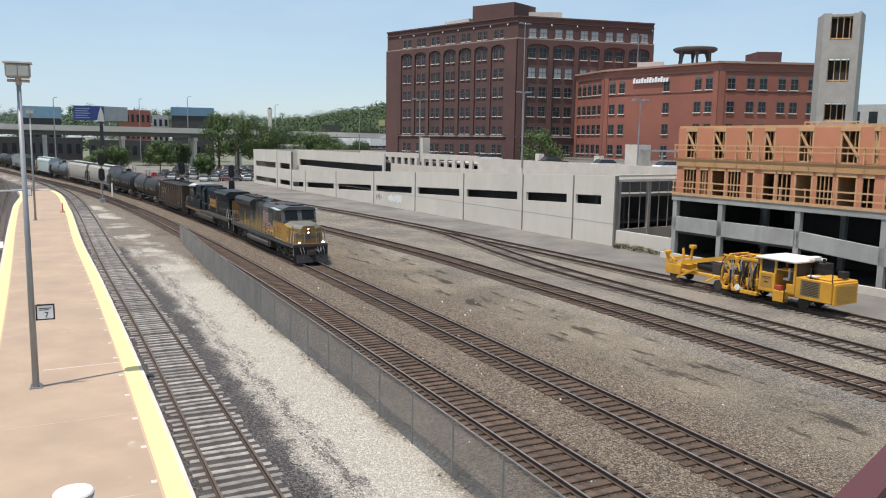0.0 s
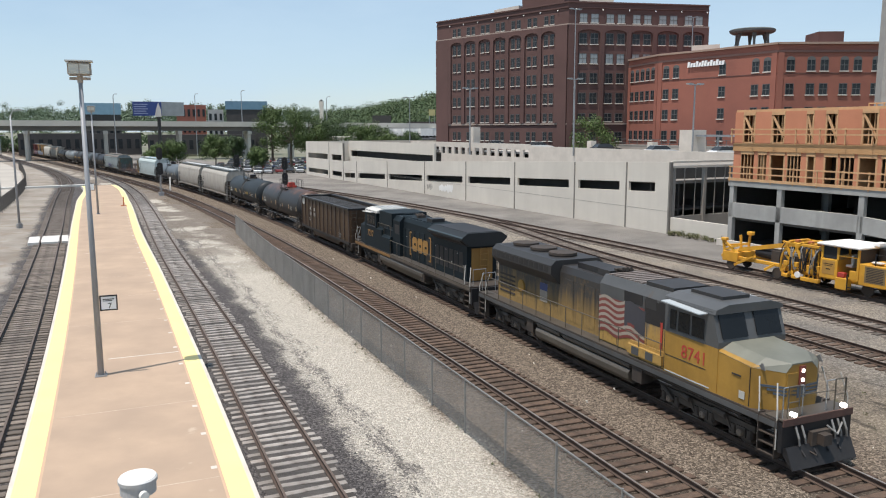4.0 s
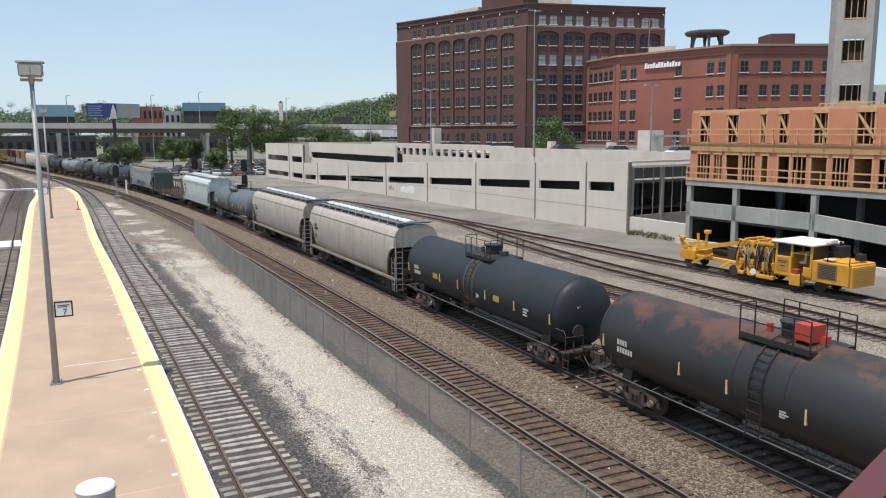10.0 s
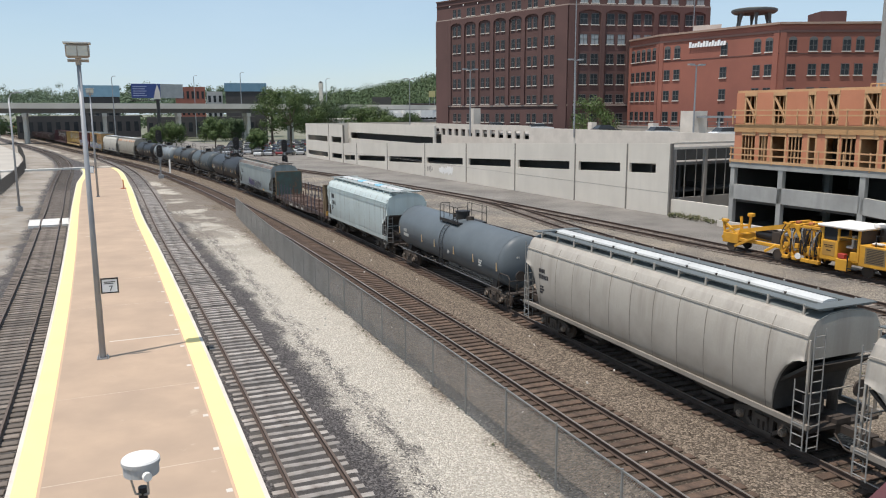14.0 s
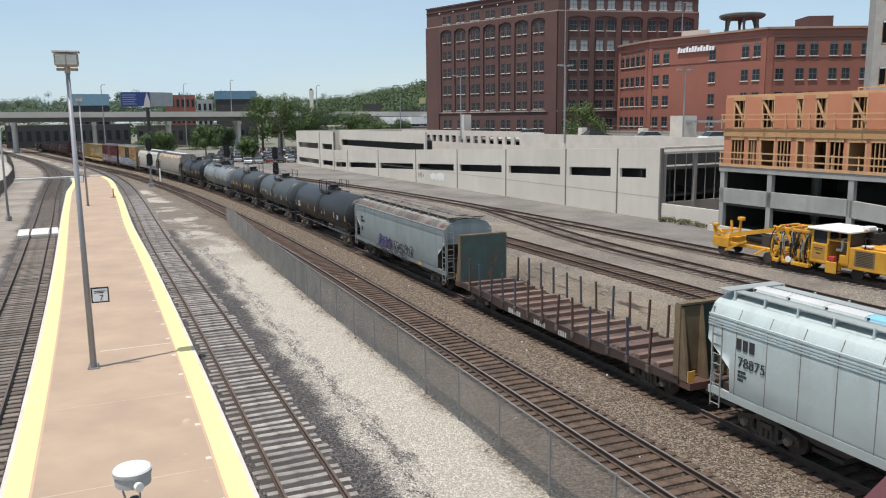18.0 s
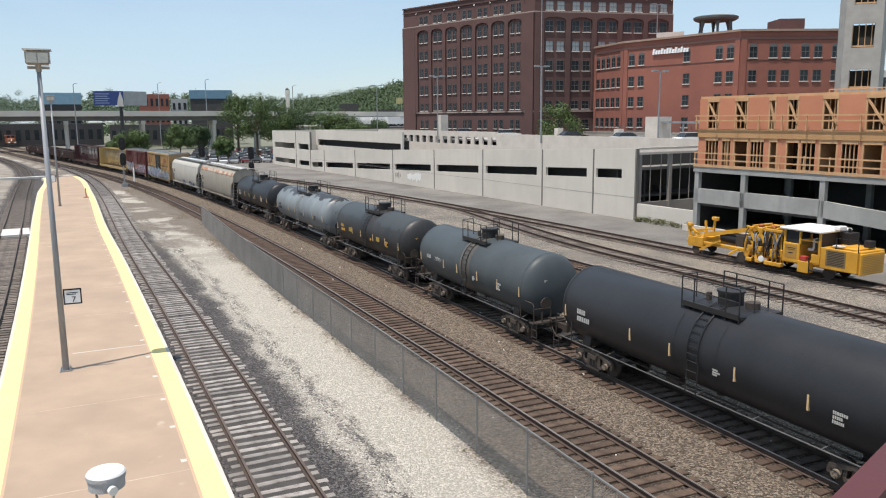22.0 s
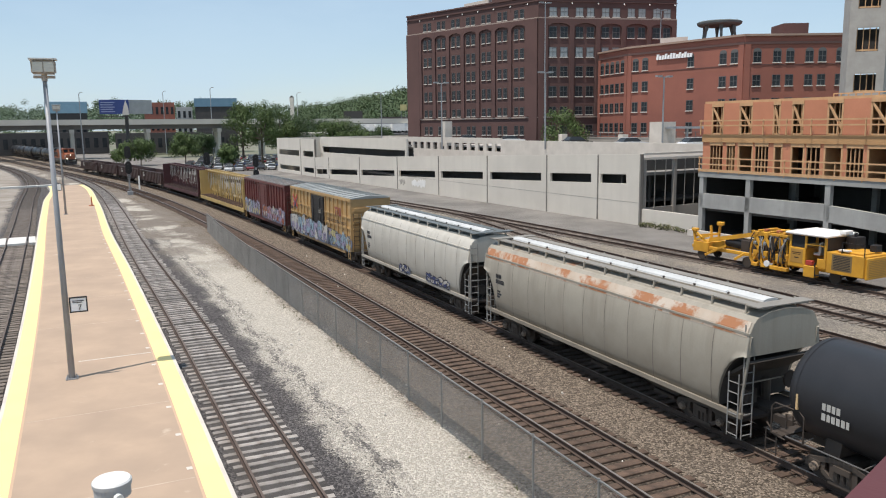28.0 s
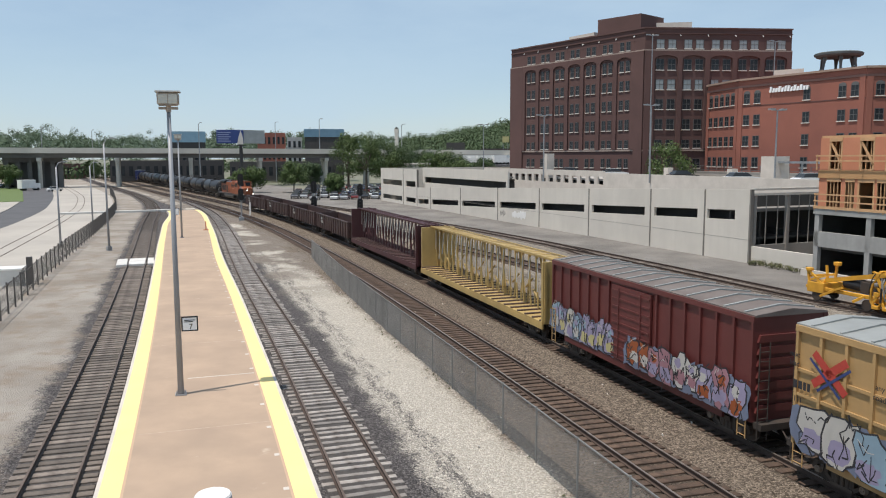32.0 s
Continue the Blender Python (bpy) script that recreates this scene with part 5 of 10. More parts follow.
# ---- tank car ----
def tank_car(L, R, key, label, stripes="ink_yellow", dome="black", dome_mat=None, placard=False, red_box=False, side_ladder=False, marks="ink_white", wide_walk=2.6, spill=None, number="", walk_mat="black", trim=0.0):
    car = car_thing("tank_car", label)
    hl, cz = L / 2 - 1.15 + trim, 0.98 + R
    bm = bmesh.new()
    n = 32
    prof = [(-hl + 0.62 * (1 - math.cos(1.5708 * i / 7)), max(0.03, R * math.sin(1.5708 * i / 7))) for i in range(8)]
    prof = prof + [(-x, r) for x, r in prof[::-1]]
    loft(bm, [[(x, r * math.sin(6.28319 * k / n), cz + r * math.cos(6.28319 * k / n)) for k in range(n)] for x, r in prof])
    for f in bm.faces:
        f.smooth = True
    part("tank", bm, M[key], car, smooth=True)
    bm = bmesh.new()
    for x in (-hl + 0.66, -hl * 0.12, hl * 0.12, hl - 0.66):
        tube(bm, (x - 0.04, 0, cz), (x + 0.04, 0, cz), R + 0.012, n=32, caps=False)
    part("weld_band", bm, M[key], car, smooth=True)["kind"] = "stuff"
    # under the tank
    for d in (1, -1):
        x = d * (hl - 1.7)
        bm = boxes((x - 1.9 if d < 0 else x - 1.1, x + 1.1 if d < 0 else x + 1.9, -0.32, 0.32, 0.75, 1.15))
        part("stub_sill", bm, M["truck"], car)
        bm = bmesh.new()
        pts = [(R * 0.82 * math.sin(a), cz - R * math.cos(a) * 1.0) for a in (0.95, 0.5, 0, -0.5, -0.95)]
        prism(bm, [(-R * 0.75, 1.0)] + [(y, z - 0.02) for y, z in pts[::-1]] + [(R * 0.75, 1.0)], x - 0.25, x + 0.25)
        part("saddle", bm, M["truck"], car)
        e = d * (L / 2 - 0.75)
        bm = boxes((min(e, e - d * 0.42), max(e, e - d * 0.42), -1.42, 1.42, 1.02, 1.07))
        part("end_platform", bm, M["truck"], car)
        bm = bmesh.new()
        for y in (-1.40, 1.40):
            pipe(bm, [(e - d * 1.15, y, 1.05), (e - d * 1.15, y, 1.85), (e - d * 1.0, y, 2.0), (e - d * 0.12, y, 2.0), (e, y, 1.85), (e, y, 1.05)], 0.024)
        pipe(bm, [(e, -1.40, 1.75), (e, -0.5, 1.75), (e, -0.5, 1.05)], 0.022)
        pipe(bm, [(e - d * 0.1, -0.9, 1.05), (e - d * 0.1, -0.9, 1.55)], 0.03)
        pipe(bm, [(e + d * 0.1, 0.15, 1.0), (e + d * 0.1, 0.75, 0.75), (e + d * 0.25, 1.3, 0.7)], 0.025)
        part("end_railing", bm, M["truck"], car)["kind"] = "stuff"
        for y in (-1.38, 1.38):
            again("end_ladder", shared("end_steps", lambda: ladder_bm(0.35, 1.1, 0.4), M["truck"]), car, pose(e, y, 0, 0, 0, 90))
        add_truck(car, d * (L / 2 - 3.0))
    bm = bmesh.new()
    tube(bm, (L / 2 - 0.8, -0.75, 1.95), (L / 2 - 0.74, -0.75, 1.95), 0.28, n=14)
    part("brake_wheel", bm, M["truck"], car)
    for y in (-1.36, 1.36):
        bm = bmesh.new()
        pipe(bm, [(-hl + 0.3, y, 1.08), (hl - 0.3, y, 1.08)], 0.026)
        for i in range(7):
            x = -hl + 0.9 + i * (2 * hl - 1.8) / 6
            pipe(bm, [(x, y, 1.08), (x + 0.14, y * 0.80, 1.24)], 0.018, 5)
        part("side_handrail", bm, M["pipe_dark"], car)
    bm = bmesh.new()
    pipe(bm, [(-hl + 2.6, -0.62, 0.92), (hl - 2.6, -0.62, 0.92)], 0.035)
    pipe(bm, [(-1.2, -0.62, 0.92), (-1.0, -0.5, 0.72), (0.9, -0.45, 0.72), (1.3, -0.6, 0.92)], 0.025)
    box(bm, -2.4, -1.7, -0.55, -0.2, 0.72, 1.02)
    part("brake_rigging", bm, M["truck"], car)["kind"] = "stuff"
    # on top
    top = cz + R
    w = wide_walk / 2
    bm = boxes((-w, w, -0.98, -0.52, top - 0.16, top - 0.12), (-w, w, -0.985, -0.94, top - 0.20, top - 0.02), (-w, w, 0.52, 0.98, top - 0.16, top - 0.12))
    for xx in (-w, 0, w):
        box(bm, xx - 0.03, xx + 0.03, -0.93, 0.93, top - 0.22, top - 0.165)
    part("walkway", bm, M[walk_mat], car)
    for y in (-0.95, 0.95):
        bm = bmesh.new()
        for x in (-w, -w * 0.55, w * 0.55, w):
            tube(bm, (x, y, top - 0.3), (x, y, top + 0.80), 0.024, n=6)
        for z in (0.80, 0.38):
            pipe(bm, [(-w, y, top + z), (w, y, top + z)], 0.022)
        part("railing", bm, M["black"], car)
    bm = bmesh.new()
    pipe(bm, [(w, -0.95, top + 0.85), (w, -0.3, top + 0.85), (w, -0.3, top)], 0.02)
    pipe(bm, [(-w, -0.95, top + 0.85), (-w, -0.3, top + 0.85), (-w, -0.3, top)], 0.02)
    part("railing", bm, M["black"], car)
    bm = bmesh.new()
    tube(bm, (0, 0, top - 0.1), (0, 0, top + 0.4), 0.42, n=20)
    tube(bm, (0, 0, top + 0.4), (0, 0, top + 0.47), 0.47, n=20)
    part("manway", bm, dome_mat or M["black"], car)
    bm = bmesh.new()
    tube(bm, (0.85, 0.1, top - 0.1), (0.85, 0.1, top + 0.2), 0.24, n=12)
    part("valve", bm, M["ink_red"] if red_box else M["truck"], car)
    bm = bmesh.new()
    tube(bm, (-0.8, -0.2, top - 0.1), (-0.8, -0.2, top + 0.25), 0.1, n=8)
    part("valve", bm, M["ink_red"] if red_box else M["truck"], car)
    if red_box:
        part("valve_box", boxes((0.35, 0.95, -0.5, 0.1, top + 0.05, top + 0.55)), M["ink_red"], car, "red painted valve box")
    bm = bmesh.new()
    for xx in (-0.25, 0.25):
        prev = None
        for i in range(9):
            a = 0.25 + i * 0.2
            p = (xx, -(R + 0.06) * math.sin(a), cz + (R + 0.06) * math.cos(a))
            if prev:
                tube(bm, prev, p, 0.022, n=5)
            prev = p
        tube(bm, prev, (xx, -R - 0.06, 1.1), 0.022, n=5)
    for i in range(14):
        a = 0.3 + i * 0.16
        if a < 1.75:
            y, z = -(R + 0.06) * math.sin(a), cz + (R + 0.06) * math.cos(a)
        else:
            y, z = -R - 0.06, cz - 0.3 - (i - 9) * 0.3
        if z > 1.1:
            tube(bm, (-0.25, y, z), (0.25, y, z), 0.018, n=5)
    part("side_ladder", bm, M["ladder_grey"] if side_ladder else M["black"], car)["kind"] = "stuff"
    if spill:
        bm = bmesh.new()
        arc = [(-(R + 0.008) * math.sin(a), cz + (R + 0.008) * math.cos(a)) for a in [0.12 + 0.16 * i for i in range(15)]]
        loft(bm, [[(x, y, z) for y, z in arc] for x in (-0.55, -0.42, 0.42, 0.55)], close=False, caps=False)
        part("spill_band", bm, M[spill], car, "dirty spill band below the manway", smooth=True)
    tube_bm = bmesh.new()
    tube(tube_bm, (-0.2, 0, 0.8), (-0.2, 0, 1.3), 0.16, n=10)
    part("bottom_outlet", tube_bm, M["truck"], car)
    for i, x in enumerate((-hl + 0.75, -hl * 0.40, -hl * 0.14, hl * 0.22, hl * 0.55, hl - 0.78)):
        bm = boxes((x - 0.032, x + 0.032, -R - 0.012, -R + 0.05, cz - 0.40, cz + 0.06))
        part("reflector", bm, M["ink_cream" if stripes == "ink_yellow" else stripes], car, "amber reflective stripe")
    add_marks(car, -hl + 1.6, -R - 0.004, cz - 0.12, (4,) if number else (4, 6), M[marks], 0.2)
    if number:
        lettering(number, 0.30, car, SIDE(-hl + 3.1, -R - 0.012, cz - 0.14), M[marks], "car_number", "painted car number")
    add_marks(car, hl - 2.9, -R - 0.004, cz - 0.2, (7, 5, 6), M[marks], 0.09, "data_panel")
    add_marks(car, 0.9, -R - 0.004, cz - 0.3, (6, 8, 5), M[marks], 0.055, "data_panel")
    bm = bmesh.new()
    for i in range(9):
        box(bm, hl - 0.14, hl - 0.055, -0.62 + i * 0.10 + (0.06 if i > 3 else 0), -0.56 + i * 0.10 + (0.06 if i > 3 else 0), cz + 0.32, cz + 0.42)
    part("end_mark", bm, M[marks], car, "painted lettering bars")["kind"] = "stuff"
    if placard:
        for x in (-hl * 0.5, hl * 0.32):
            part("placard", boxes((x, x + 0.55, -R - 0.016, -R + 0.03, cz - 0.30, cz - 0.02)), M["label_yellow"], car, "yellow warning label")
    add_couplers(car, L)
    return car


# ---- covered hopper ----
def hopper_car(L, key, roof, label, seams=True, sill=None, hatch="hatch", round_sides=True, height=4.55, marks="ink_black", graffiti=None, rust_band=False, number="", board="board_grey", trim=0.0, grimy=False):
    car = car_thing("covered_hopper_car", label)
    hl = L / 2 - 1.0 + trim
    if round_sides:
        half = [(1.47, 1.22), (1.53, 1.5), (1.565, 1.8), (1.58, 2.1), (1.588, 2.4), (1.59, 2.7), (1.58, 3.0), (1.56, 3.3), (1.52, 3.58), (1.46, 3.85), (1.30, height - 0.38)]
    else:
        half = [(1.53, 1.22), (1.55, 1.5), (1.55, 2.1), (1.55, 2.7), (1.55, 3.3), (1.54, 3.75), (1.34, height - 0.36)]
    roofl = [(1.18, height - 0.25), (0.7, height - 0.1), (0.0, height - 0.04)]

    def section(x, k=1.0):
        if round_sides:
            e = min(1.0, max(0.0, (abs(x) - (hl - 1.15)) / 1.12))
            zb = 1.22 + math.sqrt(1.0 - (1.0 - e) ** 2) * 1.9
        else:
            e = min(1.0, max(0.0, (abs(x) - (hl - 1.05)) / 1.03))
            zb = 1.22 + 0.95 * min(1.0, e / 0.05) + 0.8 * e
        ring = []
        side = half + roofl
        for y, z in side:
            ring.append((x, -y * k, max(z, zb) if z < 3.2 else z))
        for y, z in side[-2::-1]:
            ring.append((x, y * k, max(z, zb) if z < 3.2 else z))
        return ring
    bm = bmesh.new()
    ends = (0.0, 0.15, 0.4, 0.65, 0.85, 1.0, 1.09, 1.135, 1.15) if round_sides else (0.0, 0.2, 0.4, 0.6, 0.75, 0.9, 0.98, 1.0, 1.05)
    xs = [-hl + k for k in ends] + [-hl / 3, hl / 3] + [hl - k for k in ends[::-1]]
    loft(bm, [section(x) for x in xs])
    bm.normal_update()
    for f in bm.faces:
        f.smooth = abs(f.normal.x) < 0.5 and max(v.co.z for v in f.verts) < height - 0.3
    bm.faces.ensure_lookup_table()
    count = len(section(0.0))
    # underside faces take the dark colour, standing for the shaded cavity below the ends
    for i in range(count * (len(xs) - 1)):
        bm.faces[i].material_index = 1 if i % count == count - 1 else 0
    part("body", bm, [M[key], M["slope_dark"]], car)
    if seams:
        bm = bmesh.new()
        n = 12
        for i in range(1, n):
            x = -hl + 2 * hl * i / n
            loft(bm, [section(x - 0.014, 1.004)[:len(half)], section(x + 0.014, 1.004)[:len(half)]], close=False, caps=False)
        part("side_seam", bm, M["seam"], car)["kind"] = "stuff"
    if rust_band:
        for y in (-1, 1):
            bm = bmesh.new()
            loft(bm, [[(x, y * 1.50, 3.72), (x, y * 1.47, 3.9), (x, y * 1.32, height - 0.36), (x, y * 1.28, height - 0.38), (x, y * 1.42, 3.86), (x, y * 1.46, 3.7)] for x in (-hl + 0.1, hl - 0.1)])
            part("roof_edge", bm, M["rust_edge"], car, "rust-streaked roof edge")
    if grimy:  # each roof sheet between eave and crown has its own soot and rust
        for y in (-1, 1):
            for i in range(13):
                a = -hl + 0.02 + i * (2 * hl - 0.04) / 13
                b = a + (2 * hl - 0.04) / 13 - 0.03
                bm = bmesh.new()
                loft(bm, [[(x, y * 1.555, 3.78), (x, y * 1.35, height - 0.345), (x, y * 1.19, height - 0.235), (x, y * 1.17, height - 0.26), (x, y * 1.33, height - 0.37), (x, y * 1.535, 3.765)] for x in (a, b)])
                part("roof_panel", bm, M["roof_grimy"], car, "sooty rust-blotched roof sheet")
    # eave, sill and end frames
    for y in (-1, 1):
        part("eave_rail", boxes((-hl, hl, *((y * 1.47 - 0.035, y * 1.47 + 0.035) if round_sides else (y * 1.53 - 0.04, y * 1.53 + 0.04)), 3.80, 3.87)), M[key], car)
        if not round_sides:
            for z in (3.52, 3.61, 3.70):
                part("side_flute", boxes((-hl, hl, y * 1.555 - 0.02, y * 1.555 + 0.02, z - 0.025, z + 0.025)), M[key], car)
        low, high = (1.08, 1.24) if round_sides else (1.14, 1.40)
        part("side_sill", boxes((-L / 2 + 0.75, L / 2 - 0.75, y * 1.5 - 0.06, y * 1.5 + 0.06, low, high)), M[sill or key], car)
    bm = bmesh.new()
    prism(bm, [(-1.06, height - 0.20), (-0.7, height - 0.085), (0, height - 0.02), (0.7, height - 0.085), (1.06, height - 0.20), (0.7, height - 0.11), (0, height - 0.05), (-0.7, height - 0.11)], -hl - 0.02, hl + 0.02)
    part("roof_sheet", bm, M[roof], car)
    for d in (1, -1):
        e = d * (L / 2 - 0.8)
        bm = boxes((min(e, e - d * 1.2), max(e, e - d * 1.2), -1.5, 1.5, 0.95, 1.05))
        box(bm, min(e, e - d * 3.0), max(e, e - d * 3.0), -0.3, 0.3, 0.75, 1.2)
        part("end_sill", bm, M["truck"], car)
        bm = bmesh.new()
        for y in (-1.46, 1.46):
            beam(bm, (e - d * 0.12, y, 1.0), (d * (hl + 0.03), y * 0.97, 3.75), 0.07)
        beam(bm, (e - d * 0.10, -1.46, 2.15), (e - d * 0.10, 1.46, 2.15), 0.035)
        part("end_post", bm, M[key], car)["kind"] = "stuff"
        bm = bmesh.new()
        tube(bm, (e - d * 0.75, 0.35, 1.05), (e - d * 0.75, 0.35, 1.9), 0.16, n=10)
        tube(bm, (e - d * 0.5, -0.5, 1.05), (e - d * 0.5, -0.5, 1.6), 0.05, n=8)
        box(bm, *sorted((e - d * 0.45, e - d * 0.9)), -0.75, -0.35, 1.3, 1.75)
        part("brake_cylinder", bm, M["side_frame"], car)
        # slope sheet under the end
        bm = bmesh.new()
        prism(bm, [(d * hl, 2.9), (d * (hl - 2.4), 1.15), (d * (hl - 2.5), 1.15), (d * (hl - 0.1), 2.95)], -1.4, 1.4, "y")
        part("slope_sheet", bm, M["slope_dark"], car)
        for y in (-1.4,):
            again("end_ladder", shared("hopper_ladder" if round_sides else "hopper_high_ladder", lambda: ladder_bm(0.4 if round_sides else 0.9, 4.1, 0.42), M["ladder_grey"]), car, pose(e + d * 0.02, y * 0.9, 0))
        again("side_ladder", shared("hopper_side_ladder" if round_sides else "hopper_high_side_ladder", lambda: ladder_bm(0.4 if round_sides else 0.75, 2.5 if round_sides else 3.6, 0.42), M["ladder_grey"]), car, pose(e - d * 0.28, -1.56, 0, 0, 0, 90))
        bm = bmesh.new()
        tube(bm, (e + d * 0.03, 0.5, 2.1), (e + d * 0.09, 0.5, 2.1), 0.28, n=12)
        part("brake_wheel", bm, M["truck"], car)
        add_truck(car, d * (L / 2 - 2.9))
    nb = 3
    for i in range(nb):
        x = (i - (nb - 1) / 2) * (2 * hl - 5.2) / nb
        w = (2 * hl - 5.2) / nb / 2
        bm = bmesh.new()
        loft(bm, [[(x - w, -1.4, 1.2), (x + w, -1.4, 1.2), (x + w, 1.4, 1.2), (x - w, 1.4, 1.2)], [(x - 0.5, -0.6, 0.45), (x + 0.5, -0.6, 0.45), (x + 0.5, 0.6, 0.45), (x - 0.5, 0.6, 0.45)]])
        part("hopper_bay", bm, M["bay_dirty_shaded"], car)
        part("outlet_gate", boxes((x - 0.55, x + 0.55, -0.75, 0.75, 0.33, 0.46)), M["truck"], car)
    # roof
    for d in (-1, 1):
        part("cross_board", boxes((*sorted((d * (hl - 0.5), d * (hl + 0.02))), -1.2, 1.2, height + 0.065, height + 0.10)), M[board], car)
    for y in (-0.80, 0.80):
        part("running_board", boxes((-hl, hl, y - 0.21, y + 0.21, height + 0.02, height + 0.06)), M[board], car)
    bm = bmesh.new()
    for i in range(12):
        x = -hl + 0.6 + i * (2 * hl - 1.2) / 11
        for y in (-1, 1):
            beam(bm, (x, y * 1.07, height - 0.24), (x, y * 1.05, height + 0.10), 0.06, 0.05)
            beam(bm, (x, y * 0.6, height - 0.03), (x, y * 1.05, height - 0.03), 0.05)
    part("board_bracket", bm, M[key], car)["kind"] = "stuff"
    part("hatch_coaming", boxes((-hl + 0.7, hl - 0.7, -0.36, 0.36, height - 0.1, height + 0.05)), M[roof], car)
    nh = 10
    tinted = (3, 6) if key == "hop_pale" else ()
    for i in range(nh):
        w = (2 * hl - 1.2) / nh
        x = -hl + 0.6 + w * i
        bm = bmesh.new()
        prism(bm, [(-0.32, height + 0.05), (-0.30, height + 0.11), (-0.12, height + 0.15), (0.12, height + 0.15), (0.30, height + 0.11), (0.32, height + 0.05)], x + 0.012, x + w - 0.012)
        part("hatch_cover", bm, M[hatch if i not in tinted else "hatch_blue"], car, "roof hatch cover")
        bm = boxes((x + 0.1, x + 0.15, -0.37, -0.31, height + 0.05, height + 0.12))
        part("hatch_latch", bm, M["truck"], car)["kind"] = "stuff"
    if number:
        add_marks(car, -hl + 1.3, -1.57, 2.95, (3,), M[marks], 0.36)
        lettering(number, 0.46, car, SIDE(-hl + 1.95, -1.576, 2.42), M[marks], "car_number", "painted car number")
    else:
        add_marks(car, -hl + 1.3, -1.6 if round_sides else -1.56, 2.9, (4, 6), M[marks], 0.19)
    add_marks(car, -hl + 1.4, -1.585 if round_sides else -1.56, 2.2, (5, 6, 4), M[marks], 0.09, "data_panel")
    if graffiti:
        add_graffiti(car, *graffiti)
    add_couplers(car, L)
    return car


# ---- open coal car ----
def coal_car(L, label):
    car = car_thing("coal_hopper_car", label)
    hl = L / 2 - 0.75
    for y in (-1, 1):
        part("side_wall", boxes((-hl, hl, y * 1.48 - 0.04, y * 1.48 + 0.04, 1.1, 3.85)), M["coal_brown"], car)
        for i in range(13):
            x = -hl + 0.06 + i * (2 * hl - 0.12) / 12
            part("side_post", boxes((x - 0.045, x + 0.045, y * 1.56 - 0.05, y * 1.56 + 0.05, 1.1, 3.8)), M["coal_post"], car)
        part("top_chord", boxes((-hl - 0.05, hl + 0.05, y * 1.53 - 0.12, y * 1.53 + 0.12, 3.8, 3.96)), M["black"], car)
        part("side_sill", boxes((-hl - 0.1, hl + 0.1, y * 1.52 - 0.09, y * 1.52 + 0.09, 0.95, 1.15)), M["black"], car)
    for d in (1, -1):
        x = d * hl
        part("end_wall", boxes((x - 0.05, x + 0.05, -1.44, 1.44, 1.1, 3.85)), M["coal_brown"], car)
        part("top_chord", boxes((x - 0.12, x + 0.12, -1.41, 1.41, 3.8, 3.958)), M["black"], car)
        bm = bmesh.new()
        for z in (1.6, 2.3, 3.0):
            box(bm, x + d * 0.05 - 0.06, x + d * 0.05 + 0.06, -1.4, 1.4, z, z + 0.14)
        part("end_rib", bm, M["coal_brown"], car)["kind"] = "stuff"
        again("end_ladder", shared("coal_ladder", lambda: ladder_bm(0.4, 3.8, 0.42), M["truck"]), car, pose(x + d * 0.16, -1.15, 0))
        part("end_sill", boxes((min(x, x + d * 0.5), max(x, x + d * 0.5), -1.5, 1.5, 0.8, 1.1)), M["truck"], car)
        add_truck(car, d * (L / 2 - 2.6))
    bm = bmesh.new()
    prism(bm, [(-hl + 2.8, 1.12), (-hl + 3.6, 0.5), (hl - 3.6, 0.5), (hl - 2.8, 1.12)], -1.35, 1.35, "y")
    part("belly_tub", bm, M["coal_brown"], car)
    random.seed(8)
    bm = bmesh.new()
    nx, ny = 40, 10
    g = [[bm.verts.new((-hl + 0.06 + (2 * hl - 0.12) * i / nx, -1.43 + 2.86 * j / ny, 3.66 + 0.2 * math.sin(3.14159 * j / ny) * (0.8 + 0.2 * math.sin(i * 1.1)) + random.uniform(-0.05, 0.05))) for j in range(ny + 1)] for i in range(nx + 1)]
    for i in range(nx):
        for j in range(ny):
            bm.faces.new((g[i][j], g[i + 1][j], g[i + 1][j + 1], g[i][j + 1]))
    part("coal_load", bm, M["coal"], car, "heaped black coal load")
    part("white_panel", boxes((-hl + 0.2, -hl + 1.1, -1.545, -1.53, 3.15, 3.7)), M["ink_white"], car, "white painted panel")
    for x, digits in ((-hl + 2.6, "750"), (-hl + 3.95, "265")):
        add_marks(car, x + 0.22, -1.53, 2.78, (2,), M["ink_white"], 0.27)
        lettering(digits, 0.46, car, SIDE(x + 0.42, -1.535, 2.28), M["ink_white"], "car_number", "painted car number")
    add_marks(car, -hl + 2.6, -1.53, 1.9, (3, 4), M["ink_white"], 0.1, "data_panel")
    part("data_box", boxes((hl - 3.0, hl - 2.4, -1.535, -1.528, 1.3, 1.65)), M["ink_white"], car, "white outlined data box")
    part("data_box", boxes((hl - 2.95, hl - 2.45, -1.539, -1.53, 1.35, 1.6)), M["ink_black"], car)
    for i in (1, 4, 7, 10):
        x = -hl + 0.06 + (i + 0.8) * (2 * hl - 0.12) / 12
        part("reflector", boxes((x - 0.04, x + 0.04, -1.54, -1.53, 1.25, 1.75)), M["ink_yellow"], car, "amber reflective stripe")
    add_couplers(car, L)
    return car


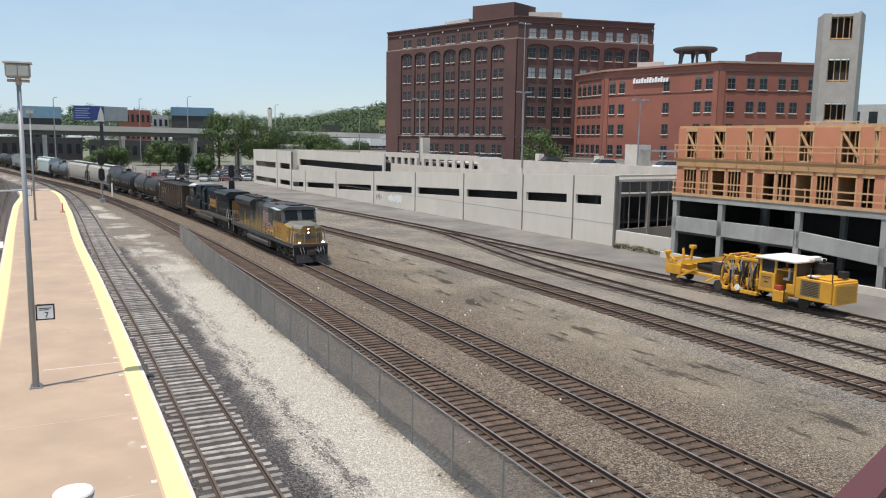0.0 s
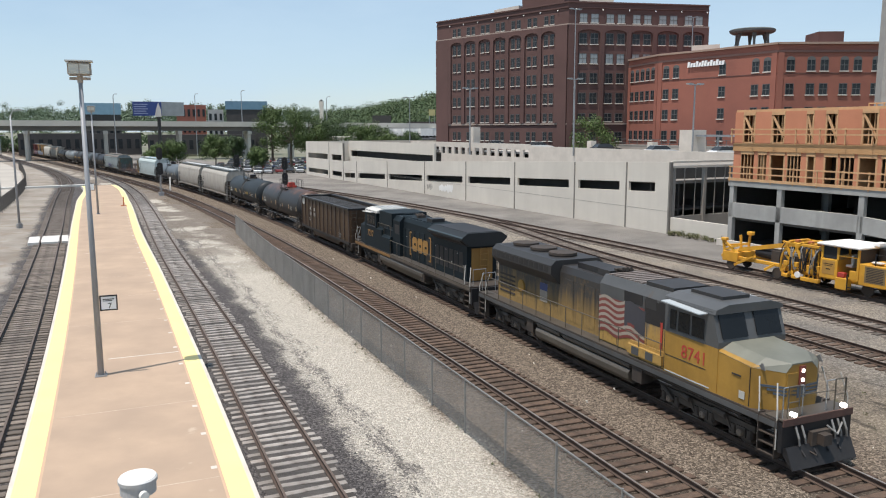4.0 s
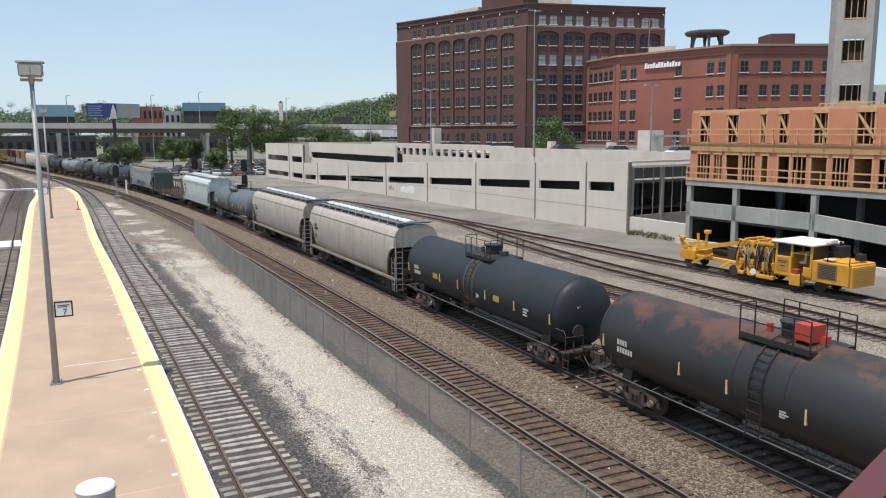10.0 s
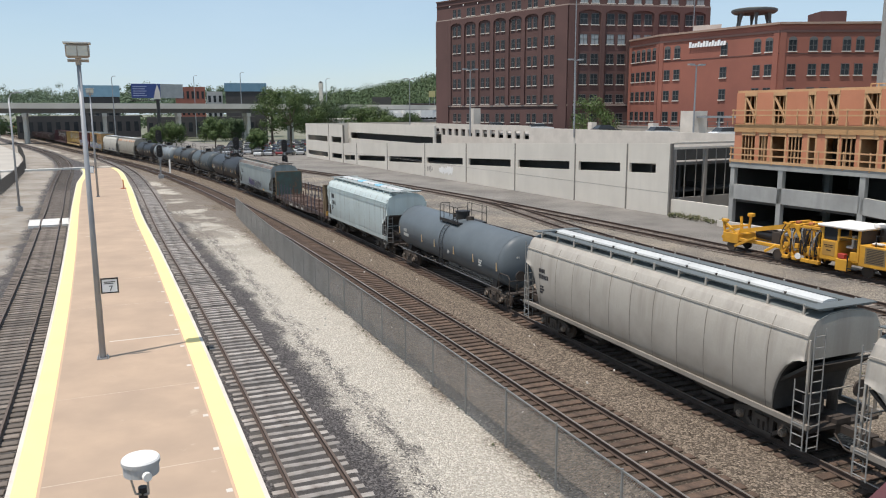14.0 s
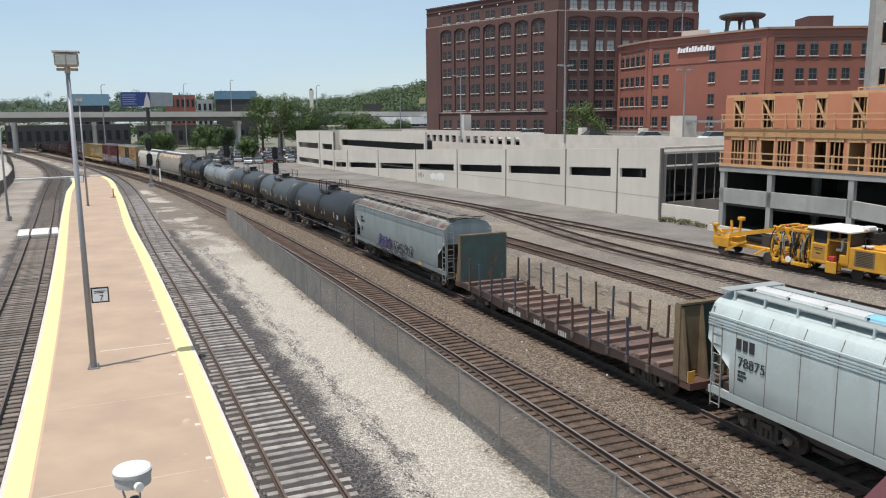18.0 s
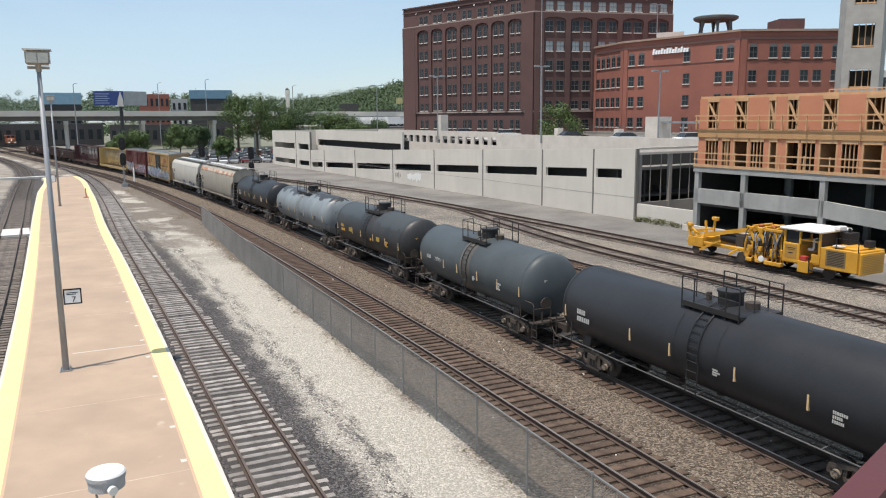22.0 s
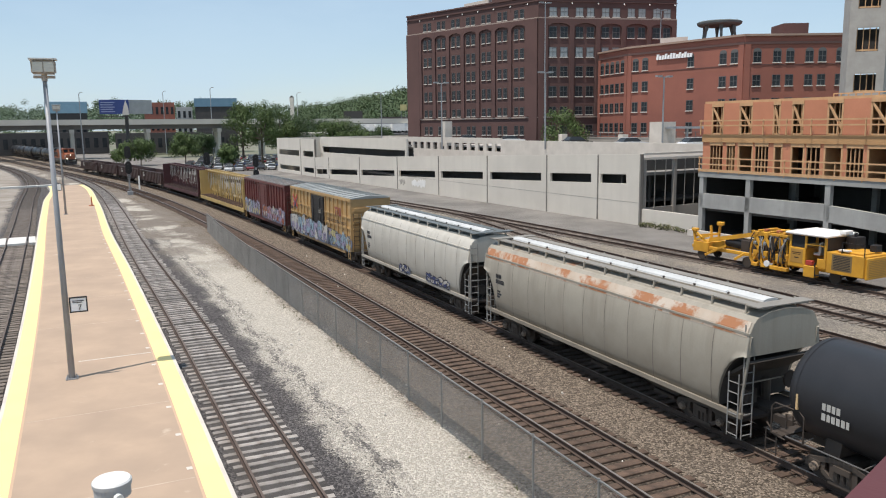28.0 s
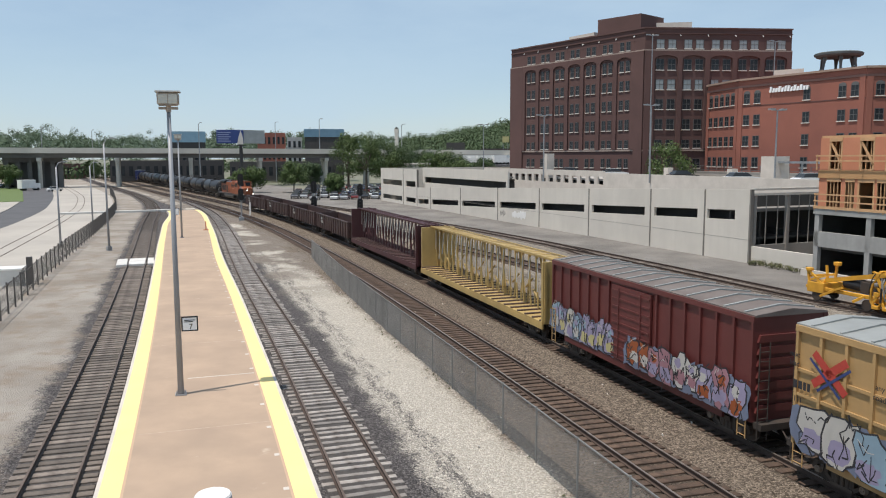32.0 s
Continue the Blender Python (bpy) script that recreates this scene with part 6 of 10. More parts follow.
# ---- boxcars ----
def box_car(L, key, label, height, door, roof="roof_box", rails=True, trim=0.0):
    car = car_thing("boxcar", label)
    hl = L / 2 - 0.75 + trim
    part("body", boxes((-hl, hl, -1.48, 1.48, 1.05, height - 0.12)), M[key], car)
    for y in (-1, 1):
        n = 16
        for i in range(n + 1):
            x = -hl + 0.05 + i * (2 * hl - 0.1) / n
            if abs(x) < 1.7:
                continue
            part("side_post", boxes((x - 0.055, x + 0.055, y * 1.53 - 0.05, y * 1.53 + 0.05, 1.1, height - 0.3)), M[key], car)
        if rails:
            for z in (1.95, 2.75, 3.55):
                for a, b in ((-hl, -1.65), (1.65, hl)):
                    part("side_rail", boxes((a, b, y * 1.515 - 0.035, y * 1.515 + 0.035, z - 0.05, z + 0.05)), M[key], car)
        part("side_sill", boxes((-hl + 1.5, hl - 1.5, y * 1.5 - 0.06, y * 1.5 + 0.06, 0.78, 1.1)), M[key], car)
        part("eave", boxes((-hl - 0.03, hl + 0.03, y * 1.5 - 0.09, y * 1.5 + 0.09, height - 0.3, height - 0.1)), M[key], car)
        dr = part("door", boxes((-1.6, 1.6, y * 1.56 - 0.05, y * 1.56 + 0.05, 1.15, height - 0.42)), M[door], car, "sliding boxcar door")
        bm = bmesh.new()
        for i in range(9):
            z = 1.35 + i * (height - 2.0) / 8
            box(bm, -1.55, 1.55, y * 1.62 - 0.02, y * 1.62 + 0.02, z - 0.04, z + 0.04)
        part("door_rib", bm, M[door], dr)["kind"] = "stuff"
        bm = bmesh.new()
        for x in (-0.9, 0.9):
            tube(bm, (x, y * 1.66, 1.2), (x, y * 1.66, height - 0.5), 0.025, n=6)
        part("lock_bar", bm, M[door], dr)["kind"] = "stuff"
    bm = bmesh.new()
    prism(bm, [(-1.53, height - 0.12), (-1.53, height - 0.05), (0, height + 0.12), (1.53, height - 0.05), (1.53, height - 0.12)], -hl - 0.05, hl + 0.05)
    part("roof", bm, M[roof], car)
    n = 14
    for i in range(n):
        x = -hl + (i + 0.5) * 2 * hl / n
        bm = bmesh.new()
        prism(bm, [(-1.5, height - 0.06), (-1.5, height + 0.0), (0, height + 0.18), (1.5, height + 0.0), (1.5, height - 0.06)], x - 0.05, x + 0.05)
        part("roof_rib", bm, M["roof_box"], car)
    for d in (1, -1):
        x = d * hl
        bm = bmesh.new()
        for i in range(7):
            z = 1.4 + i * (height - 2.0) / 7
            prism(bm, [(-1.4, z), (1.4, z), (1.3, z + 0.26), (-1.3, z + 0.26)], min(x, x + d * 0.09), max(x, x + d * 0.09))
        part("end_corrugation", bm, M[key], car)["kind"] = "stuff"
        again("end_ladder", shared("box_ladder", lambda: ladder_bm(0.45, 3.9, 0.42), M["truck"]), car, pose(x + d * 0.2, -1.2, 0))
        again("side_ladder", shared("box_side_ladder", lambda: ladder_bm(0.45, 2.3, 0.42), M[key]), car, pose(x - d * 0.35, -1.62, 0, 0, 0, 90))
        part("end_sill", boxes((min(x, x + d * 0.4), max(x, x + d * 0.4), -1.4, 1.4, 0.85, 1.08)), M["truck"], car)
        add_truck(car, d * (L / 2 - 2.8))
    part("underframe", boxes((-hl, hl, -0.35, 0.35, 0.7, 1.05)), M["truck"], car)
    add_couplers(car, L)
    return car


# ---- centrebeam flat ----
def centrebeam_car(L, key, label):
    car = car_thing("centrebeam_flatcar", label)
    hl, top = L / 2 - 0.75, 4.55
    part("deck", boxes((-hl, hl, -1.48, 1.48, 1.0, 1.14)), M[key], car)
    for y in (-1, 1):
        part("side_sill", boxes((-hl, hl, y * 1.45 - 0.05, y * 1.45 + 0.05, 0.72, 1.0)), M[key], car)
    part("centre_sill", boxes((-hl, hl, -0.35, 0.35, 0.6, 1.0)), M["truck"], car)
    n = 22
    for i in range(n + 1):
        x = -hl + 0.3 + i * (2 * hl - 0.6) / n
        part("bearing_rib", boxes((x - 0.09, x + 0.09, -1.47, 1.47, 1.14, 1.22)), M["deck_wood"], car)
    part("top_chord", boxes((-hl, hl, -0.34, 0.34, top - 0.16, top)), M[key], car)
    bm = bmesh.new()
    for i in range(30):
        x = -hl + 0.4 + i * (2 * hl - 0.8) / 29
        box(bm, x - 0.05, x + 0.05, -0.62, 0.62, top, top + 0.03)
    part("roof_walk", bm, M[key], car)["kind"] = "stuff"
    bm = bmesh.new()
    for y in (-0.58, 0.58):
        box(bm, -hl, hl, y - 0.05, y + 0.05, top - 0.02, top + 0.06)
    part("roof_walk", bm, M[key], car)["kind"] = "stuff"
    for i in range(n + 1):
        x = -hl + 0.3 + i * (2 * hl - 0.6) / n
        bm = bmesh.new()
        beam(bm, (x, -0.3, top - 0.1), (x, -0.12, 1.1), 0.13, 0.07)
        beam(bm, (x, 0.3, top - 0.1), (x, 0.12, 1.1), 0.13, 0.07)
        part("post", bm, M[key], car)
        if i < n:
            xn = x + (2 * hl - 0.6) / n
            bm = bmesh.new()
            if i % 3 == 1:
                beam(bm, (x, 0, top - 0.2), (xn, 0, 1.2), 0.1)
            else:
                beam(bm, (x, 0, 2.2), (xn, 0, 2.9 if i % 2 else 1.6), 0.08)
            part("web_brace", bm, M[key], car)
    random.seed(6)
    bm = bmesh.new()
    for i in range(n):
        x = -hl + 0.6 + i * (2 * hl - 0.6) / n
        x1 = x + random.uniform(-0.25, 0.25)
        beam(bm, (x, -0.34, top - 0.3), (x1, -0.42, random.uniform(1.6, 3.0)), 0.10, 0.02)
    part("lashing_strap", bm, M["ink_white"], car, "loose pale lashing straps")["kind"] = "stuff"
    for d in (1, -1):
        x = d * (hl - 0.12)
        part("bulkhead", boxes((x - 0.1, x + 0.1, -1.45, 1.45, 1.1, top - 0.05)), M[key], car)
        bm = bmesh.new()
        for y in (-1.3, -0.65, 0, 0.65, 1.3):
            box(bm, x + d * 0.1 - 0.06, x + d * 0.1 + 0.06, y - 0.06, y + 0.06, 1.1, top - 0.1)
        part("bulkhead_rib", bm, M[key], car)
        add_truck(car, d * (L / 2 - 2.8))
    add_couplers(car, L)
    return car


# ---- gondola ----
def gondola_car(L, key, label):
    car = car_thing("gondola_car", label)
    hl, top = L / 2 - 0.7, 2.75
    part("floor", boxes((-hl, hl, -1.42, 1.42, 1.05, 1.15)), M["truck"], car)
    for y in (-1, 1):
        part("side_wall", boxes((-hl, hl, y * 1.45 - 0.03, y * 1.45 + 0.03, 1.0, top)), M[key], car)
        part("top_chord", boxes((-hl, hl, y * 1.47 - 0.08, y * 1.47 + 0.08, top, top + 0.12)), M[key], car)
        for i in range(15):
            x = -hl + 0.1 + i * (2 * hl - 0.2) / 14
            part("side_post", boxes((x - 0.06, x + 0.06, y * 1.53 - 0.05, y * 1.53 + 0.05, 0.95, top)), M[key], car)
    for d in (1, -1):
        part("end_wall", boxes((d * hl - 0.05, d * hl + 0.05, -1.41, 1.41, 1.0, top + 0.1)), M[key], car)
        add_truck(car, d * (L / 2 - 2.6))
    part("underframe", boxes((-hl - 0.3, hl + 0.3, -0.35, 0.35, 0.65, 1.0)), M["truck"], car)
    add_marks(car, -hl + 3, -1.585, 2.2, (4, 6), M["ink_white"], 0.3)
    add_couplers(car, L)
    return car


# ---- bulkhead flat with stakes ----
def stake_car(L, label):
    car = car_thing("bulkhead_flatcar", label)
    hl = L / 2 - 0.7
    part("deck", boxes((-hl, hl, -1.4, 1.4, 1.0, 1.1)), M["deck_wood"], car)
    bm = bmesh.new()
    for y in (-1.42, 1.42):
        prism(bm, [(-hl, 1.15), (-hl, 0.85), (-hl + 3.5, 0.8), (-hl + 5.0, 0.66), (hl - 5.0, 0.66), (hl - 3.5, 0.8), (hl, 0.85), (hl, 1.15)], y - 0.06, y + 0.06, "y")
    part("side_sill", bm, M["sill_brown"], car)
    for y in (-1.5, 1.5):
        for i in range(13):
            x = -hl + 1.6 + i * (2 * hl - 3.2) / 12
            bm = boxes((x - 0.09, x + 0.09, y - 0.075, y + 0.075, 0.86, 1.12))
            part("stake_pocket", bm, M["pocket_worn"], car)
    for i in range(15):
        x = -hl + 1.3 + i * (2 * hl - 2.6) / 14
        part("load_bearer", boxes((x - 0.13, x + 0.13, -1.38, 1.38, 1.1, 1.28)), M["bearer"], car, "pale worn timber bearer")
    random.seed(12)
    for y in (-1.5, 1.5):
        for i in range(13):
            x = -hl + 1.6 + i * (2 * hl - 3.2) / 12
            bm = bmesh.new()
            lean = random.uniform(-0.09, 0.09)
            beam(bm, (x, y, 0.85), (x + lean, y + random.uniform(-0.04, 0.04), random.uniform(2.5, 2.72)), 0.075, 0.085)
            part("stake", bm, M["rust_brown"] if random.random() < 0.45 else M["stake_blue"], car)
    for d in (1, -1):
        x = d * (hl - 0.15)
        part("bulkhead", boxes((x - 0.05 + d * -0.1, x + 0.05 - d * 0.1, -1.42, 1.42, 1.05, 3.72)), M["teal"], car, "weathered teal steel bulkhead")
        bm = bmesh.new()
        for y in (-1.36, -0.5, 0.5, 1.36):
            prism(bm, [(x, 1.05), (x + d * 0.55, 1.05), (x + d * 0.12, 3.67), (x, 3.67)], y - 0.06, y + 0.06, "y")
        part("bulkhead_brace", bm, M["brace_brown"], car)
        part("bulkhead_cap", boxes((x - 0.14, x + 0.14, -1.46, 1.46, 3.71, 3.79)), M["brace_brown"], car)
        for y in (-1, 1):
            part("bulkhead_edge", boxes((x - 0.14, x + 0.14, y * 1.45 - 0.03, y * 1.45 + 0.03, 1.05, 3.71)), M["brace_brown"], car)
            part("back_board", boxes((*sorted((x + d * 0.055, x + d * 0.10)), *sorted((y * 0.42, y * 1.30)), 1.3, 3.66)), M["brace_brown"], car, "rust-brown plank on the back of the bulkhead")
        part("corner_plate", boxes((*sorted((x + d * 0.56, x + d * 0.60)), -1.42, -1.1, 1.05, 1.45)), M["ink_yellow"], car, "yellow painted corner plate")
        again("end_ladder", shared("stake_ladder", lambda: ladder_bm(0.4, 3.6, 0.42), M["truck"]), car, pose(x + d * 0.5, 0.2, 0))
        part("end_sill", boxes((min(x, x + d * 0.7), max(x, x + d * 0.7), -1.4, 1.4, 0.78, 1.04)), M["rust_brown"], car)
        add_truck(car, d * (L / 2 - 2.8))
    add_marks(car, -hl + 6, -1.483, 0.68, (7,), M["ink_white"], 0.24)
    add_marks(car, -hl + 8.5, -1.483, 0.68, (6,), M["ink_white"], 0.24)
    add_marks(car, -hl + 10.6, -1.483, 0.68, (4,), M["ink_white"], 0.24)
    add_couplers(car, L)
    return car


# ---- locomotives ----
def rail_posts(car, pts, h=0.95, mat="galv", post_every=1.6, name="handrail"):
    bm = bmesh.new()
    top = [(x, y, z + h) for x, y, z in pts]
    pipe(bm, top, 0.022)
    for a, b in zip(pts, pts[1:]):
        n = max(1, int((Vector(b) - Vector(a)).length / post_every))
        for i in range(n + 1):
            p = Vector(a).lerp(Vector(b), i / n)
            tube(bm, p, p + Vector((0, 0, h)), 0.02, n=6)
    return part(name, bm, M[mat], car)


def steps(car, x, y, d, mat):
    bm = bmesh.new()
    for i in range(4):
        z = 0.35 + i * 0.32
        part("step", boxes((x - 0.32, x + 0.32, y - 0.13, y + 0.13, z, z + 0.035)), M["truck"], car)
    for xx in (-0.34, 0.34):
        part("step_side", boxes((x + xx - 0.015, x + xx + 0.015, y - 0.14, y + 0.14, 0.3, 1.6)), M["truck"], car)
    bm = bmesh.new()
    s = -1 if y < 0 else 1
    for xx in (-0.36, 0.36):
        pipe(bm, [(x + xx, y + s * 0.1, 0.6), (x + xx, y + s * 0.1, 1.9), (x + xx - d * 0.2, y - s * 0.05, 2.65)], 0.025)
    part("grab_iron", bm, M[mat], car)


def locomotive(name, label, L, d, hood, roofm, cabroof, style, number, number_mat):
    """d = 1: cab leads; -1: the long hood leads."""
    car = empty(name, label=label, category="locomotive", group="freight train")
    hl = L / 2 - 0.6

    def B(nm, x0, x1, y0, y1, z0, z1, mat, bevel=0.0, lab=""):
        a, b = sorted((d * x0, d * x1))
        bm = boxes((a, b, y0, y1, z0, z1))
        if bevel:
            bmesh.ops.bevel(bm, geom=list(bm.edges), offset=bevel, segments=2, affect="EDGES")
        return part(nm, bm, mat, car, lab)

    def P(nm, outline, x0, x1, mat, lab=""):
        bm = bmesh.new()
        prism(bm, outline, *sorted((d * x0, d * x1)))
        return part(nm, bm, mat, car, lab)

    def Q(nm, outline, y0, y1, mat, lab=""):
        bm = bmesh.new()
        prism(bm, [(d * x, z) for x, z in outline], y0, y1, "y")
        return part(nm, bm, mat, car, lab)
    stripe = M["gold"] if style == "ge" else M["up_grey"]
    B("frame", -hl, hl, -1.5, 1.5, 1.28, 1.55, M["truck"])
    for y in (-1, 1):
        if hood is M["blue"]:
            B("sill_stripe", hl - 8.2, hl, y * 1.507 - 0.008, y * 1.507 + 0.008, 1.3, 1.5, M["gold_dirty"], lab="grimy gold stripe")
            B("walkway_edge", -hl, hl - 8.25, y * 1.507 - 0.008, y * 1.507 + 0.008, 1.36, 1.52, M["walk_edge"])
        else:
            B("sill_stripe", -hl, hl, y * 1.507 - 0.008, y * 1.507 + 0.008, 1.3, 1.48, M["up_grey"])
    for y in (-1, 1):
        B("walkway", -hl, hl - 3.2, *sorted((y * 0.93, y * 1.5)), 1.55, 1.575, M["walk_top"])
    bm = bmesh.new()
    if style == "emd":
        prism(bm, [(-1.40, 0.98), (-1.48, 0.85), (-1.46, 0.62), (-1.25, 0.40), (1.25, 0.40), (1.46, 0.62), (1.48, 0.85), (1.40, 0.98)], -4.3, 3.0)
    else:
        prism(bm, [(-1.42, 1.22), (-1.50, 1.12), (-1.50, 0.92), (-1.18, 0.45), (1.18, 0.45), (1.50, 0.92), (1.50, 1.12), (1.42, 1.22)], -4.6, 3.6)
    part("fuel_tank", bm, M["tank_dust"], car, "dusty grey fuel tank")
    for x0, x1 in ((-4.2, -2.2), (-1.9, 3.0)) if style == "emd" else ():
        for y in (-1.30, 1.30):
            bm = bmesh.new()
            tube(bm, (x0, y, 1.16), (x1, y, 1.16), 0.16, n=12)
            for x in (x0 + 0.3, x1 - 0.3):
                tube(bm, (x - 0.03, y, 1.16), (x + 0.03, y, 1.16), 0.17, n=12)
            part("air_reservoir", bm, M["tank_dust"], car, smooth=False)
    bm = bmesh.new()
    for x in (-4.9, 3.5):
        box(bm, x - 0.3, x + 0.3, -1.45, -0.9, 0.65, 1.25)
    pipe(bm, [(-hl + 1.5, -1.42, 1.22), (hl - 1.5, -1.42, 1.22)], 0.035)
    pipe(bm, [(-hl + 1.0, -1.36, 1.12), (hl - 1.2, -1.36, 1.12)], 0.022)
    part("under_gear", bm, M["truck"], car)["kind"] = "stuff"
    for x in (-hl + 3.6, hl - 3.6):
        add_truck(car, x, 3)
    # pilots, steps, couplers
    for e in (1, -1):
        x = e * hl
        a, b = sorted((x, x + e * 0.16))
        bm = boxes((a, b, -1.45, 1.45, 0.55, 1.5))
        part("pilot_plate", bm, M["black"], car)
        bm = bmesh.new()
        prism(bm, [(x, 0.62), (x + e * 0.5, 0.12), (x + e * 0.55, 0.12), (x + e * 0.25, 0.75)], -1.35, 1.35, "y")
        part("plough", bm, M["black"], car)
        for y in (-1.38, 1.38):
            steps(car, x - e * 0.4, y, e, "rail_white")
        rail_posts(car, [(x, -1.3, 1.55), (x, -0.5, 1.55)], 1.0)
        rail_posts(car, [(x, 0.5, 1.55), (x, 1.3, 1.55)], 1.0)
        bm = bmesh.new()
        for k in range(4):
            y = -0.75 + k * 0.5
            pipe(bm, [(x + e * 0.1, y, 1.0), (x + e * 0.3, y, 0.6), (x + e * 0.45, y, 0.45)], 0.03, 5)
        part("air_hose", bm, M["black"], car)["kind"] = "stuff"
    add_couplers(car, L, 0.9)
    # hood
    hx0, hx1 = -hl + 1.2, hl - (5.4 if style == "emd" else 5.2)
    if style == "emd":
        B("hood", hx0, hx1, -0.92, 0.92, 1.55, 3.85, M["up_sooty"])
        B("battery_box", hx1 - 2.3, hx1 + 0.0, -1.49, -1.16, 1.58, 2.18, M["up_worn"], 0.12, "worn yellow battery box")
        for k in range(2):
            B("battery_vent", hx1 - 1.9 + k * 0.85, hx1 - 1.45 + k * 0.85, -1.497, -1.489, 1.72, 2.02, M["up_grey"])
        B("cabinet_stripe", hx1 - 4.6, hx1 + 0.3, -1.158, -1.15, 3.42, 3.5, M["flag_red"], lab="faded red dividing stripe")
        for k, (a, b) in enumerate(((2.9, 1.75), (1.55, 0.9), (0.75, 0.1))):
            B("cabinet_louvre", hx1 - a, hx1 - b, -1.165, -1.15, 3.58, 4.0 if k < 2 else 3.95, M["black"] if k != 1 else M["up_roof"], lab="dark cabinet louvre")
        for k in range(5):
            B("cabinet_seam", hx1 - 4.3 + k * 0.95, hx1 - 4.275 + k * 0.95, -1.156, -1.149, 1.65, 3.4, M["up_roof"])
        for k in range(7):
            B("roof_louvre", hx1 - 4.4 + k * 0.33, hx1 - 4.2 + k * 0.33, -0.86, 0.86, 4.352, 4.40, M["roof_worn"])
        B("roof_box", hx1 - 5.6, hx1 - 4.7, -0.6, 0.6, 4.15, 4.42, roofm)
        bm = bmesh.new()
        for k in range(12):
            box(bm, *sorted((d * (hx0 + 0.3 + k * 0.48), d * (hx0 + 0.68 + k * 0.48))), -1.432, -1.418, 3.82, 4.10)
        part("radiator_grille", bm, M["black"], car, "dark radiator screens")["kind"] = "stuff"
        bm = bmesh.new()
        for k in range(5):
            for q in range(6):
                box(bm, *sorted((d * (hx0 - 0.012), d * (hx0 + 0.0))), -0.8 + q * 0.27, -0.62 + q * 0.27, 1.8 + k * 0.28, 1.95 + k * 0.28)
        part("rear_louvre", bm, M["black"], car)["kind"] = "stuff"
        B("shield_emblem", hx0 + 4.4, hx0 + 5.1, -0.936, -0.928, 2.15, 3.05, M["flag_white"], lab="worn shield emblem shape")
        B("shield_top", hx0 + 4.4, hx0 + 5.1, -0.940, -0.936, 2.7, 3.05, M["ink_blue"])
        P("hood_roof", [(-0.92, 3.85), (-0.80, 4.15), (0.80, 4.15), (0.92, 3.85)], hx0 + 6.0, hx1, roofm)
        P("inverter_cabinet", [(-1.15, 1.6), (-1.15, 3.45), (1.15, 3.45), (1.15, 1.6)], hx1 - 4.6, hx1 + 0.3, M["up_worn"])
        P("cabinet_top", [(-1.15, 3.45), (-1.15, 4.0), (-0.9, 4.35), (0.9, 4.35), (1.15, 4.0), (1.15, 3.45)], hx1 - 4.6, hx1 + 0.3, M["up_grey"], "grey upper cabinet")
        B("grille", hx1 - 1.6, hx1 - 0.3, -1.16, -1.15, 3.0, 3.9, M["black"], lab="dark air intake grille")
        P("upper_flare", [(-0.95, 3.25), (-1.42, 3.75), (-1.42, 4.15), (-1.15, 4.38), (1.15, 4.38), (1.42, 4.15), (1.42, 3.75), (0.95, 3.25)], hx0 + 0.2, hx0 + 6.2, roofm, "dark radiator section")
        for i in range(3):
            bm = bmesh.new()
            tube(bm, (d * (hx0 + 1.3 + 1.8 * i), 0, 4.42), (d * (hx0 + 1.3 + 1.8 * i), 0, 4.54), 0.68, n=20)
            part("radiator_fan", bm, M["truck"], car)
        B("exhaust_silencer", hx0 + 7.0, hx0 + 9.0, -0.5, 0.5, 4.15, 4.4, M["black"])
        B("dynamic_brake", hx1 - 2.0, hx1 - 0.4, -0.8, 0.8, 4.34, 4.5, roofm)
        bm = bmesh.new()
        for i in range(5):
            box(bm, *sorted((d * (hx0 + 0.25), d * (hx0 + 1.9))), -0.945, -0.93, 1.9 + i * 0.22, 2.0 + i * 0.22)
        part("louvres", bm, M["truck"], car)
        bm = bmesh.new()
        tube(bm, (d * (hx0 + 2.6), -0.93, 2.55), (d * (hx0 + 2.6), -1.0, 2.55), 0.3, n=16)
        part("brake_wheel", bm, M["up_yellow"], car)
    else:
        B("hood", hx0 + 0.3, hx1, -0.98, 0.98, 1.55, 4.05, hood)
        P("hood_roof", [(-0.98, 4.05), (-0.85, 4.3), (0.85, 4.3), (0.98, 4.05)], hx0 + 5.4, hx1, roofm)
        P("upper_flare", [(-0.99, 3.66), (-1.46, 4.06), (-1.46, 4.17), (-1.08, 4.44), (1.08, 4.44), (1.46, 4.17), (1.46, 4.06), (0.99, 3.66)], hx0 - 0.05, hx0 + 5.0, M["blue_night"], "dark radiator wing")
        B("radiator_grille", hx0 + 0.2, hx0 + 4.6, -0.98, 0.98, 4.44, 4.46, M["black"])
        for y in (-1, 1):
            P("side_grille", [(y * 1.05, 3.70), (y * 1.43, 4.02), (y * 1.445, 4.0), (y * 1.065, 3.68)], hx0 + 0.3, hx0 + 4.6, M["black"])
        B("exhaust_stack", hx0 + 6.6, hx0 + 7.5, -0.45, 0.45, 4.3, 4.55, M["black"])
        B("dynamic_brake", hx1 - 3.0, hx1 - 0.4, -1.35, 1.35, 3.5, 4.45, hood)
        for y in (-1, 1):
            P("wing_edge", [(y * 1.465, 4.14), (y * 1.465, 4.18), (y * 1.40, 4.226), (y * 1.40, 4.19)], hx0 - 0.06, hx0 + 5.01, M["blue_worn"], "worn edge of radiator wing")
        B("engine_hatch", hx0 + 5.6, hx1 - 3.2, -0.6, 0.6, 4.3, 4.335, hood)
